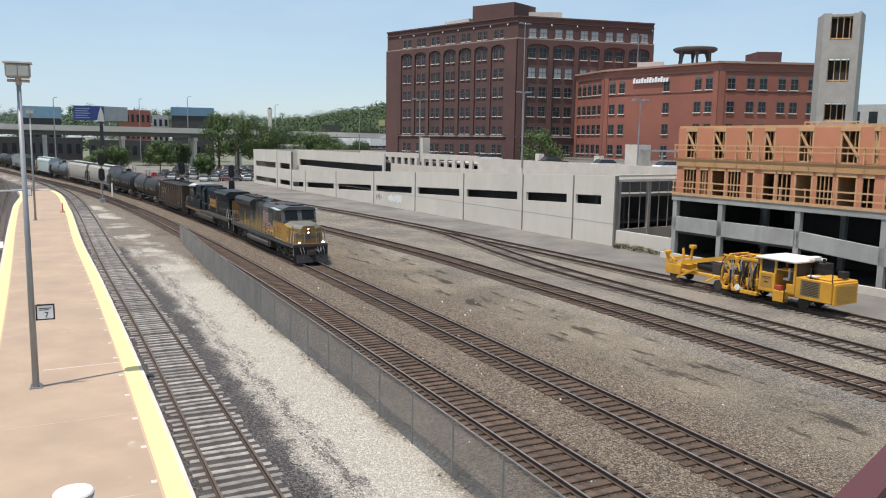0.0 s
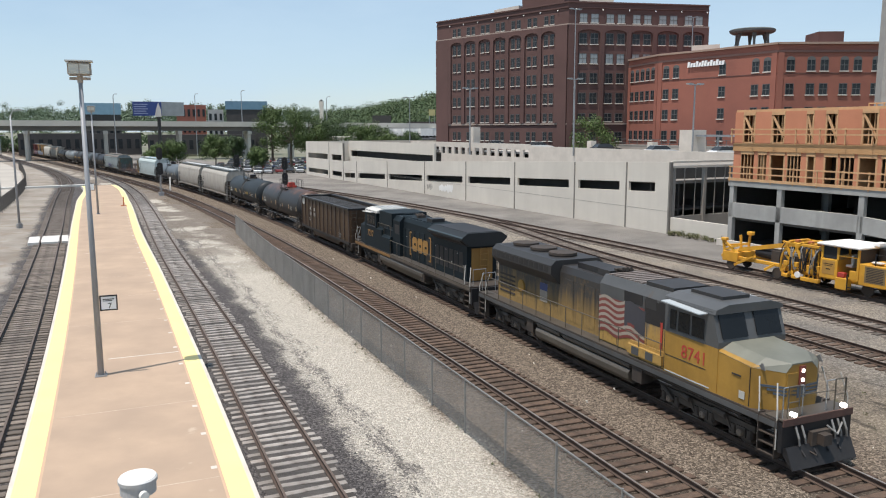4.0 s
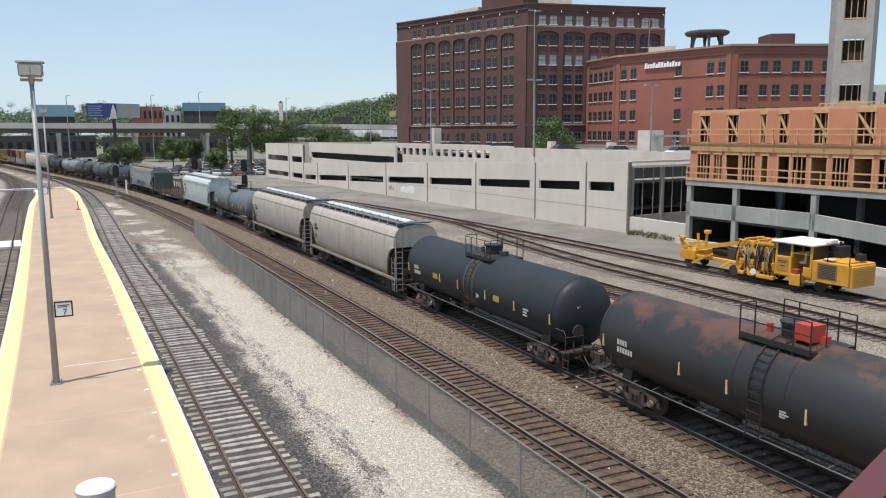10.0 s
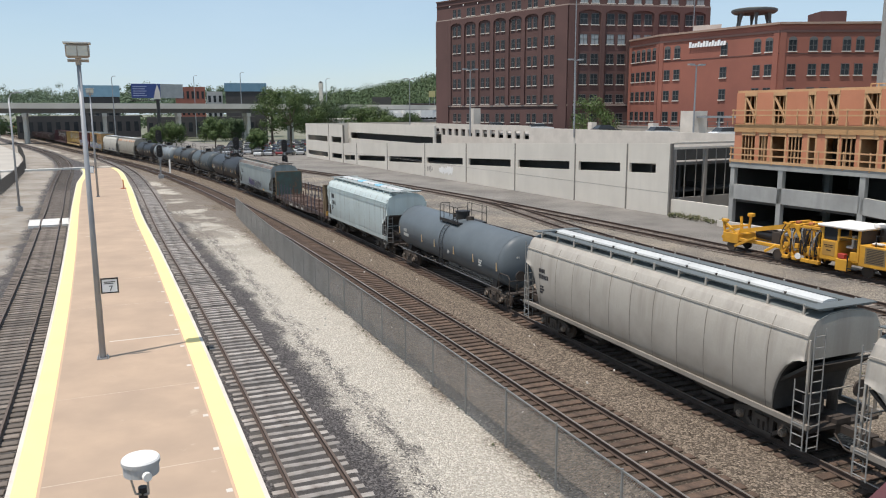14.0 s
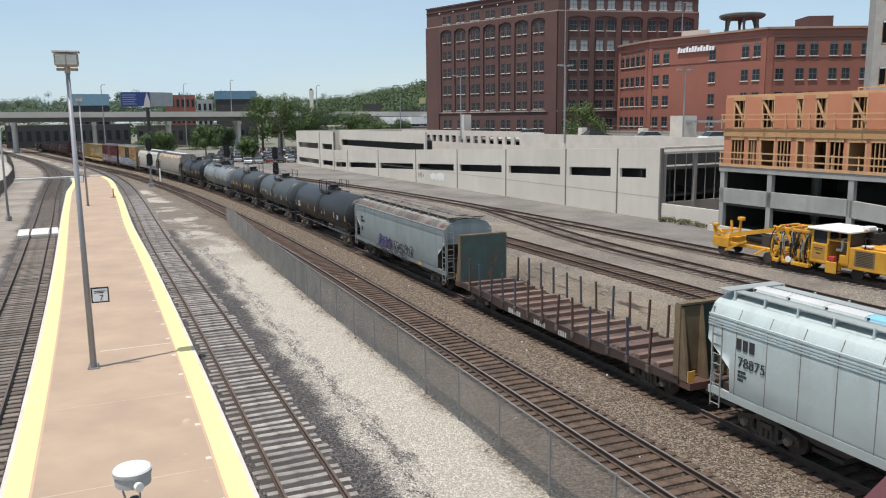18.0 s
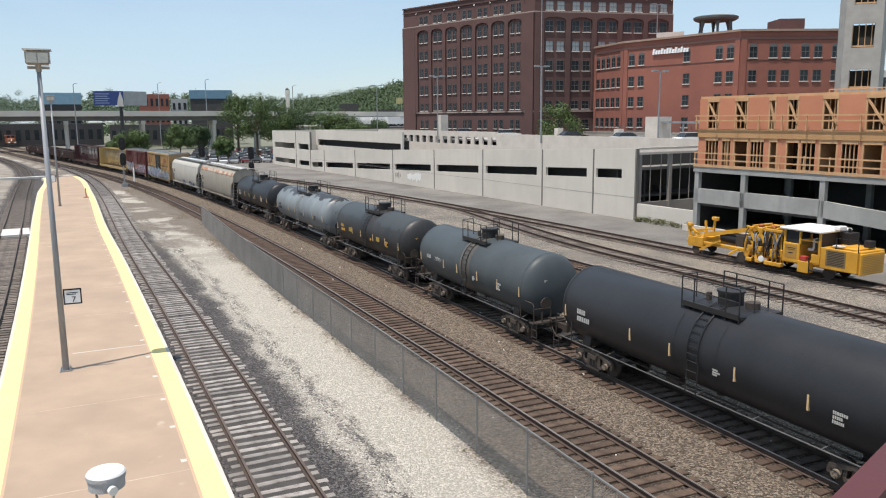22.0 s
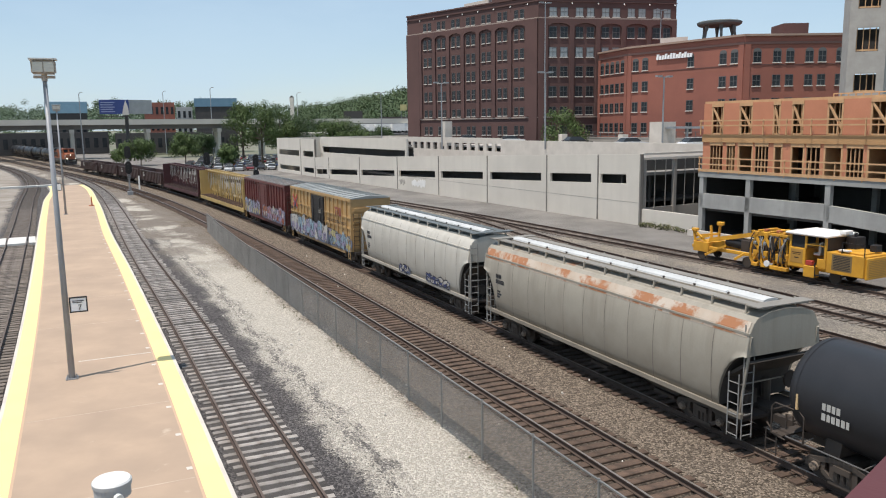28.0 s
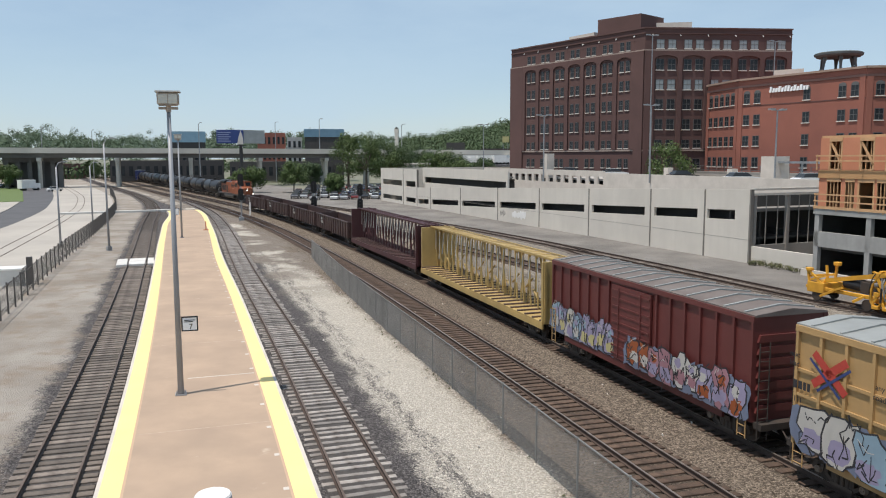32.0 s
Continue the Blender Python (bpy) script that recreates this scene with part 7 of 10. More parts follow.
        for k in range(9):
            B("roof_rib", hx0 + 5.9 + k * 0.62, hx0 + 5.95 + k * 0.62, -0.84, 0.84, 4.302, 4.33, M["blue_worn"])
        bm = bmesh.new()
        for k in range(14):
            xx = hx0 + 0.7 + k * 0.82
            box(bm, *sorted((d * xx, d * (xx + 0.06))), -1.018, -1.0, 3.05 if k % 2 else 2.4, 3.12 if k % 2 else 2.47)
        part("door_latch", bm, M["ink_white"], car, "small pale door latches")["kind"] = "stuff"
        B("rear_panel", hx0 + 0.27, hx0 + 0.31, -0.68, 0.68, 1.6, 3.5, M["gold"], lab="gold hood end")
        again("end_ladder", shared("hood_ladder", lambda: ladder_bm(1.7, 3.5, 0.5), M["gold"]), car, pose(d * (hx0 + 0.2), 0.1, 0))
        for i in range(6):
            part("hood_door", boxes((*sorted((d * (hx0 + 0.8 + i * 0.7), d * (hx0 + 1.35 + i * 0.7))), -0.995, -0.982, 2.0, 3.2)), M["black"], car, "dark hood door")
    x = hx0 + 6.6
    while x < hx1 - 2.4:
        ys = (-1.012, -0.98) if style == "ge" else (-0.935, -0.921)
        part("hood_door", boxes((*sorted((d * x, d * (x + 0.75))), *ys, 1.75, 3.6)), M["up_sooty"] if style == "emd" else hood, car)
        x += 0.85
    # horn
    bm = bmesh.new()
    for k in (-0.2, 0, 0.2):
        tube(bm, (d * (hx0 + 9.6), k, 4.5), (d * (hx0 + 10.0), k, 4.52), 0.04, 0.09, n=8)
    box(bm, *sorted((d * (hx0 + 9.5), d * (hx0 + 9.7))), -0.3, 0.3, 4.2, 4.5)
    part("horn", bm, M["truck"], car)
    # walkway rails
    for y in (-1.45, 1.45):
        rail_posts(car, [(d * (-hl + 0.9), y, 1.55), (d * (hx1 - 0.2), y, 1.55)], 0.98, "rail_dull", 1.25)
    # cab and nose
    cx0, cx1 = hx1, hx1 + 2.5
    cabm = hood
    Q("cab", [(cx0, 1.55), (cx1 + 0.25, 1.55), (cx1 + 0.25, 3.1), (cx0, 3.1)], -1.48, 1.48, cabm)
    Q("cab_upper", [(cx0, 3.1), (cx1 + 0.25, 3.1), (cx1 + 0.25, 3.3), (cx1 - 0.1, 4.3), (cx0, 4.3)], -1.48, 1.48, M["up_grey"] if style == "emd" else cabm)
    bm = bmesh.new()
    prism(bm, [(-1.5, 4.2), (-1.44, 4.36), (-0.9, 4.5), (0.9, 4.5), (1.44, 4.36), (1.5, 4.2)], *sorted((d * (cx0 - 0.1), d * (cx1 + 0.05))))
    part("cab_roof", bm, cabroof, car)
    if style == "ge":
        P("cab_rear_box", [(-1.25, 1.55), (-1.25, 4.02), (-0.98, 4.32), (0.98, 4.32), (1.25, 4.02), (1.25, 1.55)], cx0 - 4.4, cx0, hood)
        P("equipment_box", [(-1.49, 1.58), (-1.49, 2.62), (-1.36, 2.78), (-1.26, 2.78), (-1.26, 1.58)], cx0 - 2.9, cx0 - 0.02, hood, "rounded dark blue equipment box")
        P("cab_side_box", [(-1.485, 1.58), (-1.485, 3.05), (-1.26, 3.2), (-1.26, 1.58)], cx0 - 1.2, cx0 - 0.01, hood)
        for k in range(3):
            w = B("louvre_frame", cx0 - 3.0 + k * 1.0, cx0 - 2.2 + k * 1.0, -1.285, -1.25, 3.22, 3.92, M["blue_worn"], lab="pale-edged louvre frame")
            B("louvre", cx0 - 2.92 + k * 1.0, cx0 - 2.28 + k * 1.0, -1.295, -1.28, 3.3, 3.84, M["black"], lab="dark side louvre")
        B("side_hatch", cx0 - 4.2, cx0 - 3.4, -1.262, -1.25, 3.1, 3.75, M["black"], lab="dark square intake")
        B("battery_door", cx0 - 2.75, cx0 - 2.0, -1.498, -1.488, 1.75, 2.5, hood)
        for k in range(7):
            B("roof_rib", cx0 - 4.2 + k * 0.62, cx0 - 4.14 + k * 0.62, -0.97, 0.97, 4.322, 4.355, M["blue_worn"])
        B("radiator_door", hx0 + 5.3, hx0 + 6.3, -1.0, -0.982, 1.7, 3.3, M["black"])
        rail_posts(car, [(d * (cx0 - 2.8), -1.38, 2.78), (d * (cx0 - 0.1), -1.38, 2.78)], 0.75, "rail_dull", 1.3, "side_rail")
        B("roof_unit", cx0 - 3.2, cx0 - 1.0, -0.7, 0.7, 4.33, 4.42, roofm)
        bm = bmesh.new()
        for k in range(6):
            box(bm, *sorted((d * (cx0 + 0.1 + k * 0.4), d * (cx0 + 0.16 + k * 0.4))), -1.0, 1.0, 4.49, 4.52)
        for y in (-0.7, 0.0, 0.7):
            box(bm, *sorted((d * cx0, d * (cx0 + 2.2))), y - 0.025, y + 0.025, 4.49, 4.515)
        part("roof_rib", bm, M["pale_shade"], car)["kind"] = "stuff"
    else:
        B("air_conditioner", cx0 + 0.3, cx1 - 0.6, -0.6, 0.6, 4.5, 4.62, roofm)
    for y in (-1, 1):
        for a, b in ((0.30, 0.62), (0.74, 1.32), (1.44, 2.05)):
            w = B("side_window", cx0 + a, cx0 + b, y * 1.485 - 0.01, y * 1.485 + 0.01, 3.25, 3.95, M["black_glass"])
        Q("window_frame", [(cx0 + 0.27, 3.12), (cx0 + 2.13, 3.12), (cx0 + 2.13, 3.2), (cx0 + 0.27, 3.2)], y * 1.49 - 0.02, y * 1.49 + 0.02, M["frame_paint"])
        bm = bmesh.new()
        prism(bm, [(d * (cx0 + 0.2), 4.28), (d * (cx0 + 2.2), 4.2), (d * (cx0 + 2.2), 4.16), (d * (cx0 + 0.2), 4.24)], *sorted((y * 1.48, y * 1.85)), "y")
        part("sunshade", bm, M["pale_shade"] if style == "emd" else cabroof, car)
    # windshields lie on the sloping front
    for y0, y1 in ((-1.3, -0.2), (0.2, 1.3)):
        bm = bmesh.new()
        prism(bm, [(d * (cx1 + 0.235), 3.4), (d * (cx1 + 0.26), 3.4), (d * (cx1 - 0.02), 4.2), (d * (cx1 - 0.045), 4.2)], y0, y1, "y")
        part("windshield", bm, M["black_glass"], car)
    nx1 = hl - 0.55
    bm = bmesh.new()
    sec = lambda x, w, top: [(d * x, -w, 1.55), (d * x, -w, top - 0.25), (d * x, -w * 0.62, top), (d * x, w * 0.62, top), (d * x, w, top - 0.25), (d * x, w, 1.55)]
    if style == "emd":
        loft(bm, [sec(cx1 + 0.25, 1.46, 3.28), sec(nx1 - 0.62, 1.44, 3.14), sec(nx1, 0.66, 3.04)])
    else:
        loft(bm, [sec(cx1 + 0.25, 1.42, 3.28), sec(nx1 - 0.35, 1.28, 3.18), sec(nx1, 1.12, 2.98)])
    part("nose", bm, hood, car)
    if style == "emd":
        bm = bmesh.new()
        cap = lambda x, w, top: [(d * x, -w * 1.005, top - 0.26), (d * x, -w * 0.625, top + 0.012), (d * x, w * 0.625, top + 0.012), (d * x, w * 1.005, top - 0.26), (d * x, w * 0.60, top - 0.03), (d * x, -w * 0.60, top - 0.03)]
        loft(bm, [cap(cx1 + 0.26, 1.46, 3.28), cap(nx1 - 0.62, 1.44, 3.14), cap(nx1 + 0.006, 0.66, 3.04)])
        part("nose_top", bm, M["nose_green"], car, "faded grey-green nose top")
        for y in (-1, 1):
            bm = bmesh.new()
            prism(bm, [(d * (nx1 - 0.66), 2.84), (d * (nx1 - 0.30), 2.84), (d * (nx1 - 0.42), 3.06)], *sorted((y * 1.20, y * 1.24)), "y")
            part("corner_port", bm, M["frame_paint"], car, "dark port in nose corner plate")
        B("nose_hatch", nx1 - 1.45, nx1 - 1.05, -1.478, -1.462, 2.45, 2.5, M["up_roof"])
        B("nose_seam", nx1 - 0.68, nx1 - 0.665, -1.47, -1.44, 1.6, 2.85, M["up_roof"])
        B("data_plate", nx1 - 1.1, nx1 - 0.85, -1.474, -1.462, 1.75, 2.0, M["ink_white"], lab="small white plate")
        B("cab_seam", cx0 + 0.02, cx0 + 0.04, -1.49, -1.478, 1.6, 3.1, M["up_roof"])
        B("cab_rail", cx0 + 0.1, cx1 - 0.1, -1.495, -1.48, 1.62, 1.66, M["pale_shade"])
        B("cab_door_line", cx0 + 0.1, cx1 - 0.3, -1.492, -1.48, 2.22, 2.245, M["up_roof"])
    B("headlight_box", nx1 - 0.1, nx1 + 0.05, -0.12, 0.12, 2.3, 2.95, M["flag_red"] if style == "emd" else M["up_grey"])
    lit = M["headlight"] if d > 0 else M["galv"]
    for z in (2.5, 2.8):
        bm = bmesh.new()
        tube(bm, (d * (nx1 + 0.05), 0, z), (d * (nx1 + 0.075), 0, z), 0.06, n=12)
        part("headlight", bm, lit, car)
    for y in (-1.05, 1.05):
        bm = bmesh.new()
        tube(bm, (d * (hl + 0.1), y, 1.74), (d * (hl + 0.26), y, 1.74), 0.075, n=12)
        part("ditch_light", bm, lit, car)
    B("nose_door", nx1, nx1 + 0.03, -0.62, -0.2, 1.6, 2.75, hood)
    B("front_deck", nx1, hl + 0.16, -1.45, 1.45, 1.56, 1.60, M["walk_top"])
    B("deck_edge", hl + 0.16, hl + 0.22, -1.45, 1.45, 1.40, 1.62, M["rust_brown"])
    bm = bmesh.new()
    for y in (-1.2, -0.75, 0.75, 1.2):
        tube(bm, (d * (hl + 0.1), y, 1.6), (d * (hl + 0.1), y, 2.6), 0.022, n=6)
    for z in (2.1, 2.6):
        for y in (-1.2, 0.75):
            tube(bm, (d * (hl + 0.1), y, z), (d * (hl + 0.1), y + 0.45, z), 0.02, n=6)
    tube(bm, (d * (hl + 0.1), -0.75, 2.3), (d * (hl + 0.1), 0.75, 2.25), 0.015, n=6)
    part("front_railing", bm, M["rail_dull"], car)
    bm = bmesh.new()
    for k, y in enumerate((-0.95, -0.7, 0.55, 0.8, 1.05)):
        pipe(bm, [(d * (hl + 0.2), y, 1.35), (d * (hl + 0.32), y + 0.04, 1.0), (d * (hl + 0.3), y + 0.1, 0.75 + 0.05 * (k % 2))], 0.035, 6)
    pipe(bm, [(d * (hl + 0.22), 0.35, 1.2), (d * (hl + 0.42), 0.6, 0.95), (d * (hl + 0.3), 0.9, 1.25)], 0.03, 6)
    part("brake_hose", bm, M["ladder_grey"], car)["kind"] = "stuff"
    bm = boxes((*sorted((d * (hl + 0.16), d * (hl + 0.34))), -0.38, 0.38, 0.68, 1.12))
    part("draft_gear", bm, M["side_frame"], car)
    B("number_board", cx1 - 0.02, cx1 + 0.02, -0.5, 0.5, 4.24, 4.42, M["black"])
    # side lettering
    if number:
        lettering(number, 0.66, car, SIDE(d * (cx1 - 0.9) if d > 0 else d * (cx1 - 1.2), -1.492, 2.35), number_mat, "road_number", "painted road number")
    return car


# ---- the freight train, front to back ----
ENDS = [64.7, 85.5, 106.6, 122.05, 138.95, 156.25, 174.2, 191.7, 209.3, 224.75, 243.5, 260.9, 278.1, 291.9, 305.75, 322.9, 337.5, 354.75, 371.9, 389.1, 405.8, 428.9, 452.8, 470.2, 487.6, 505.0, 522.4]
FIT = 0.94
LEN = [(b - a) / FIT for a, b in zip(ENDS, ENDS[1:])]


def build_up():
    car = locomotive("locomotive", "dusty yellow and grey diesel locomotive leading the freight train", LEN[0], 1, M["up_yellow"], M["up_roof"], M["up_grey"], "emd", "8741", M["ink_red"])
    # flag: waving stripes and a dark field flying along the cabinet side
    x0, fz, st = 0.45, 1.95, 0.125
    red, white, field = bmesh.new(), bmesh.new(), bmesh.new()
    wave = lambda k: 0.10 * math.sin(k * 0.8) + 0.012 * k - 0.02 * (k - 8) * (k > 8)
    for i in range(12):
        for k in range(14):
            za, zb = fz + i * st + wave(k), fz + i * st + wave(k + 1)
            inside = k >= 8 and i >= 4 + 0.4 * (k - 8) * (k < 11)
            prism(field if inside else (red if i % 2 == 0 else white), [(x0 + k * 0.22, za), (x0 + k * 0.22 + 0.22, zb), (x0 + k * 0.22 + 0.22, zb + st), (x0 + k * 0.22, za + st)], -1.166, -1.158, "y")
    part("flag_stripe", red, M["flag_red"], car, "faded red flag stripes")
    part("flag_stripe", white, M["flag_white"], car, "faded white flag stripes")
    part("flag_field", field, M["flag_blue"], car, "dark faded flag field")
    bm = bmesh.new()
    for i in range(5):
        xx = 4.45 + i * 0.3 if i < 3 else 5.2
        box(bm, xx, xx + 0.12, -1.172, -1.163, 2.2 if i < 3 else 2.0, 3.2 if i < 3 else 2.3)
    part("side_lettering", bm, M["ink_red"], car, "red lettering bars")
    # winged emblem on the nose
    bm = bmesh.new()
    nx = LEN[0] / 2 - 0.6 - 0.55
    for s in (-1, 1):
        for i in range(3):
            beam(bm, (nx + 0.02, s * 0.2, 2.28 - i * 0.12), (nx + 0.02, s * 0.66, 2.30 - i * 0.12), 0.02, 0.07)
            beam(bm, (nx + 0.02, s * 0.66, 2.30 - i * 0.12), (nx - 0.44 + i * 0.12, s * (1.25 - i * 0.15), 2.34 - i * 0.12), 0.02, 0.07)
    box(bm, nx, nx + 0.03, -0.19, 0.19, 1.92, 2.28)
    part("nose_emblem", bm, M["emblem_blue"], car, "blue winged emblem shape")["kind"] = "stuff"
    return car


def build_csx():
    car = locomotive("locomotive", "dark blue and gold diesel locomotive with pale cab roof", LEN[1], -1, M["blue"], M["blue"], M["roof_white"], "ge", "7217", M["gold"])
    # three fat emblem blocks between two brackets
    y, x, z, h = -1.03, 0.75, 2.2, 1.05
    for k in range(3):
        a = x + k * 0.94
        bm = bmesh.new()
        prism(bm, [(a, z + 0.22), (a + 0.16, z + 0.05), (a + 0.70, z + 0.05), (a + 0.84, z + 0.22), (a + 0.84, z + h - 0.22), (a + 0.70, z + h - 0.05), (a + 0.16, z + h - 0.05), (a, z + h - 0.22)], y - 0.012, y, "y")
        part("emblem_block", bm, M["gold_worn"], car, "worn gold emblem block")
        part("emblem_slit", boxes((a + 0.30, a + 0.62, y - 0.016, y - 0.005, z + 0.44, z + 0.60)), M["blue"], car)
    for a, s in ((x - 0.42, 1), (x + 3.15, -1)):
        bm = bmesh.new()
        box(bm, a - 0.06, a + 0.06, y - 0.012, y, z - 0.3, z + h + 0.25)
        for zz in (z - 0.3, z + h + 0.15):
            box(bm, *sorted((a + s * 0.05, a + s * 0.30)), y - 0.012, y, zz, zz + 0.10)
        part("emblem_bracket", bm, M["gold_worn"], car, "worn gold bracket")
    return car


def consist():
    k = iter(range(2, 26))
    N = lambda: LEN[next(k)]
    cars = [build_up(), build_csx()]
    cars.append(coal_car(N(), "brown steel coal car heaped with black coal"))
    cars.append(tank_car(N(), 1.56, "tank_rusttop", "black tank car with rust-washed top and red valve box", red_box=True, trim=0.3))
    cars.append(tank_car(N(), 1.54, "tank_slate", "slate black tank car with yellow warning labels", placard=True, spill="spill_brown", trim=0.17))
    cars.append(hopper_car(N(), "hop_tan", "roof_grey", "pale tan covered hopper car with sooty seams", graffiti=None))
    cars.append(hopper_car(N(), "hop_tan", "roof_grey", "pale tan covered hopper car with white hatches"))
    cars.append(tank_car(N(), 1.45, "tank_grey", "clean blue-grey tank car of middling length", trim=-0.2))
    cars.append(hopper_car(N(), "hop_pale", "hop_pale", "pale blue flat-sided covered hopper car", seams=True, round_sides=False, hatch="hatch", number="78875", board="board_pale", trim=0.35))
    cars.append(stake_car(N(), "empty bulkhead flatcar with rusty upright stakes"))
    h = hopper_car(N(), "hop_blue", "roof_rust", "grey-blue covered hopper car with purple graffiti", round_sides=False, hatch="roof_grimy", board="board_sooty", height=4.45, seams=False, grimy=True)
    add_graffiti(h, -3.0, -0.2, 1.45, 2.15, -1.565, ("spray_purple", "ink_black", "spray_purple"), 5, 5)
    add_graffiti(h, 0.0, 3.4, 1.45, 2.05, -1.565, ("hop_blue", "ink_black"), 15, 7)
    add_graffiti(h, -3.4, 2.2, 1.15, 1.39, -1.585, ("ink_white", "ink_black", "hop_blue"), 25, 16)
    part("placard", boxes((4.3, 4.75, -1.575, -1.555, 1.18, 1.36)), M["ink_yellow"], h, "yellow warning plate")
    cars.append(h)
    cars.append(tank_car(N(), 1.55, "tank_black", "black tank car with dark domed top", trim=0.25))
    cars.append(tank_car(N(), 1.55, "tank_dirty", "blue-grey tank car with black railings", number="207411", spill="spill_grey", trim=0.1))
    cars.append(tank_car(N(), 1.53, "tank_slate_top", "black tank car with slate top and amber lettering bars", placard=True, marks="ink_yellow", trim=0.4))
    cars.append(tank_car(N(), 1.53, "tank_patched", "grey tank car with peeling black top coat", side_ladder=True, marks="ink_black", wide_walk=3.4, trim=-0.5))
    cars.append(tank_car(N(), 1.5, "tank_black", "sooty black tank car with low railings", trim=0.2))
    cars.append(hopper_car(N(), "hop_rust", "roof_rust", "tan covered hopper car with rusting roof edge", rust_band=True, board="board_tan", trim=0.4))
    h = hopper_car(N(), "hop_white", "roof_grey", "off-white covered hopper car with small dark graffiti", sill="hop_white", trim=0.1)
    add_graffiti(h, 3.0, 5.8, 1.25, 1.75, -1.58, ("ink_blue", "spray_pale"), 9, 5)
    add_graffiti(h, -1.2, 0.4, 1.2, 1.65, -1.57, ("ink_blue", "spray_pale"), 10, 4)
    cars.append(h)
    b = box_car(N(), "box_yellow", "buff yellow boxcar with black door and bright graffiti", 5.08, "black", trim=-0.4)
    add_graffiti(b, 1.6, 7.8, 1.02, 2.3, -1.60, ("spray_cyan", "spray_lilac", "spray_cyan", "spray_lemon"), 22, 6)
    add_graffiti(b, -7.6, 2.6, 1.02, 2.6, -1.69, ("spray_lilac", "spray_cyan", "spray_lilac", "spray_pale"), 21, 9)
    lettering("RAILCAR POOLING EXPERTS", 0.36, b, SIDE(4.75, -1.592, 2.9), M["ink_black"], "slogan")
    bm = bmesh.new()
    for (a, z, c, zz) in ((-7.2, 3.25, -5.9, 4.25), (-7.2, 4.25, -5.9, 3.25)):
        beam(bm, (a, -1.586, z), (c, -1.586, zz), 0.006, 0.26)
    part("cross_emblem", bm, M["ink_red"], b, "red and blue crossed emblem shape")
    bm = bmesh.new()
    beam(bm, (-7.35, -1.592, 4.05), (-6.1, -1.592, 3.1), 0.006, 0.09)
    beam(bm, (-7.0, -1.595, 3.1), (-5.75, -1.595, 4.05), 0.006, 0.09)
    part("cross_emblem", bm, M["ink_blue"], b, "blue crossed emblem lines")
    bm = boxes((4.4, 5.3, -1.592, -1.586, 4.0, 4.16), (4.55, 4.68, -1.592, -1.586, 3.5, 4.0), (5.02, 5.15, -1.592, -1.586, 3.5, 4.0), (5.4, 5.85, -1.592, -1.586, 3.5, 4.16))
    part("side_emblem", bm, M["brown_red"], b, "red block emblem shapes")
    add_marks(b, -8.0, -1.586, 2.95, (4,), M["ink_black"], 0.26)
    lettering("any", 0.24, b, SIDE(-4.7, -1.586, 3.75), M["ink_black"], "slogan")
    lettering("road", 0.24, b, SIDE(-4.7, -1.586, 3.45), M["ink_black"], "slogan")
    lettering("next", 0.24, b, SIDE(-8.0, -1.586, 3.95), M["ink_black"], "slogan")
    lettering("load", 0.24, b, SIDE(-8.0, -1.586, 3.65), M["ink_black"], "slogan")
    lettering("111", 0.26, b, SIDE(-7.8, -1.586, 2.5), M["ink_black"], "car_number")
    add_marks(b, 0.5, -1.62, 3.6, (7, 6, 7), M["ink_white"], 0.12, "data_panel")
    cars.append(b)
    b = box_car(N(), "box_red", "oxide red boxcar with sprayed lower sides", 4.92, "box_red", roof="roof_worn", rails=False, trim=-0.25)
    add_graffiti(b, -7.8, -1.4, 1.1, 2.6, -1.60, ("spray_cyan", "spray_pale", "spray_lilac", "spray_lemon"), 31, 8)
    add_graffiti(b, 0.0, 7.6, 1.1, 2.5, -1.66, ("spray_pale", "spray_rose", "spray_lilac", "orange"), 32, 9)
    cars.append(b)
    cars.append(centrebeam_car(N(), "beam_yellow", "empty buff yellow centrebeam lumber flatcar"))
    cars.append(centrebeam_car(N(), "beam_maroon", "empty maroon centrebeam lumber flatcar"))
    for i in range(4):
        cars.append(gondola_car(N(), "gon_brown", "low rusty brown open gondola car"))
    shrink = Matrix.Scale(FIT, 4)
    for c in cars:
        for piece in c.children:
            piece.matrix_basis = shrink @ piece.matrix_basis
    slack = {4: 0.38, 7: 0.25, 8: -0.15, 11: 0.1, 12: 0.4, 13: 0.62, 14: 0.55, 15: 0.4, 17: 0.25, 18: 0.38, 19: 0.28}  # how far a car hangs back in its couplings
    return [(c, a + slack.get(i, 0.0), b + slack.get(i, 0.0)) for i, (c, a, b) in enumerate(zip(cars, ENDS, ENDS[1:]))]


TRAIN = consist()


def second_consist():
    """A tank train behind an orange locomotive, coming on the next track."""
    out, pos = [], 0.0
    loco = locomotive("locomotive", "orange diesel locomotive leading the black tank train", 22.6, 1, M["orange"], M["up_grey"], M["orange"], "ge", "", M["ink_yellow"])
    loco["group"] = "tank train"
    out.append((loco, pos, pos + 22.6))
    pos += 22.6
    first = None
    for i in range(8):
        c = tank_car(18.2, 1.55, "tank_black", "plain black tank car of the second train") if first is None else copy_thing(first, Matrix())
        first = first or c
        c["group"] = "tank train"
        out.append((c, pos, pos + 18.2))
        pos += 18.2
    for key, label in (("ink_blue", "dark blue boxcar at the tail of the tank train"), ("box_yellow", "buff boxcar at the tail of the tank train")):
        c = box_car(18.0, key, label, 4.7, key)
        c["group"] = "tank train"
        out.append((c, pos, pos + 18.0))
        pos += 18.0
    return out


SECOND = second_consist()


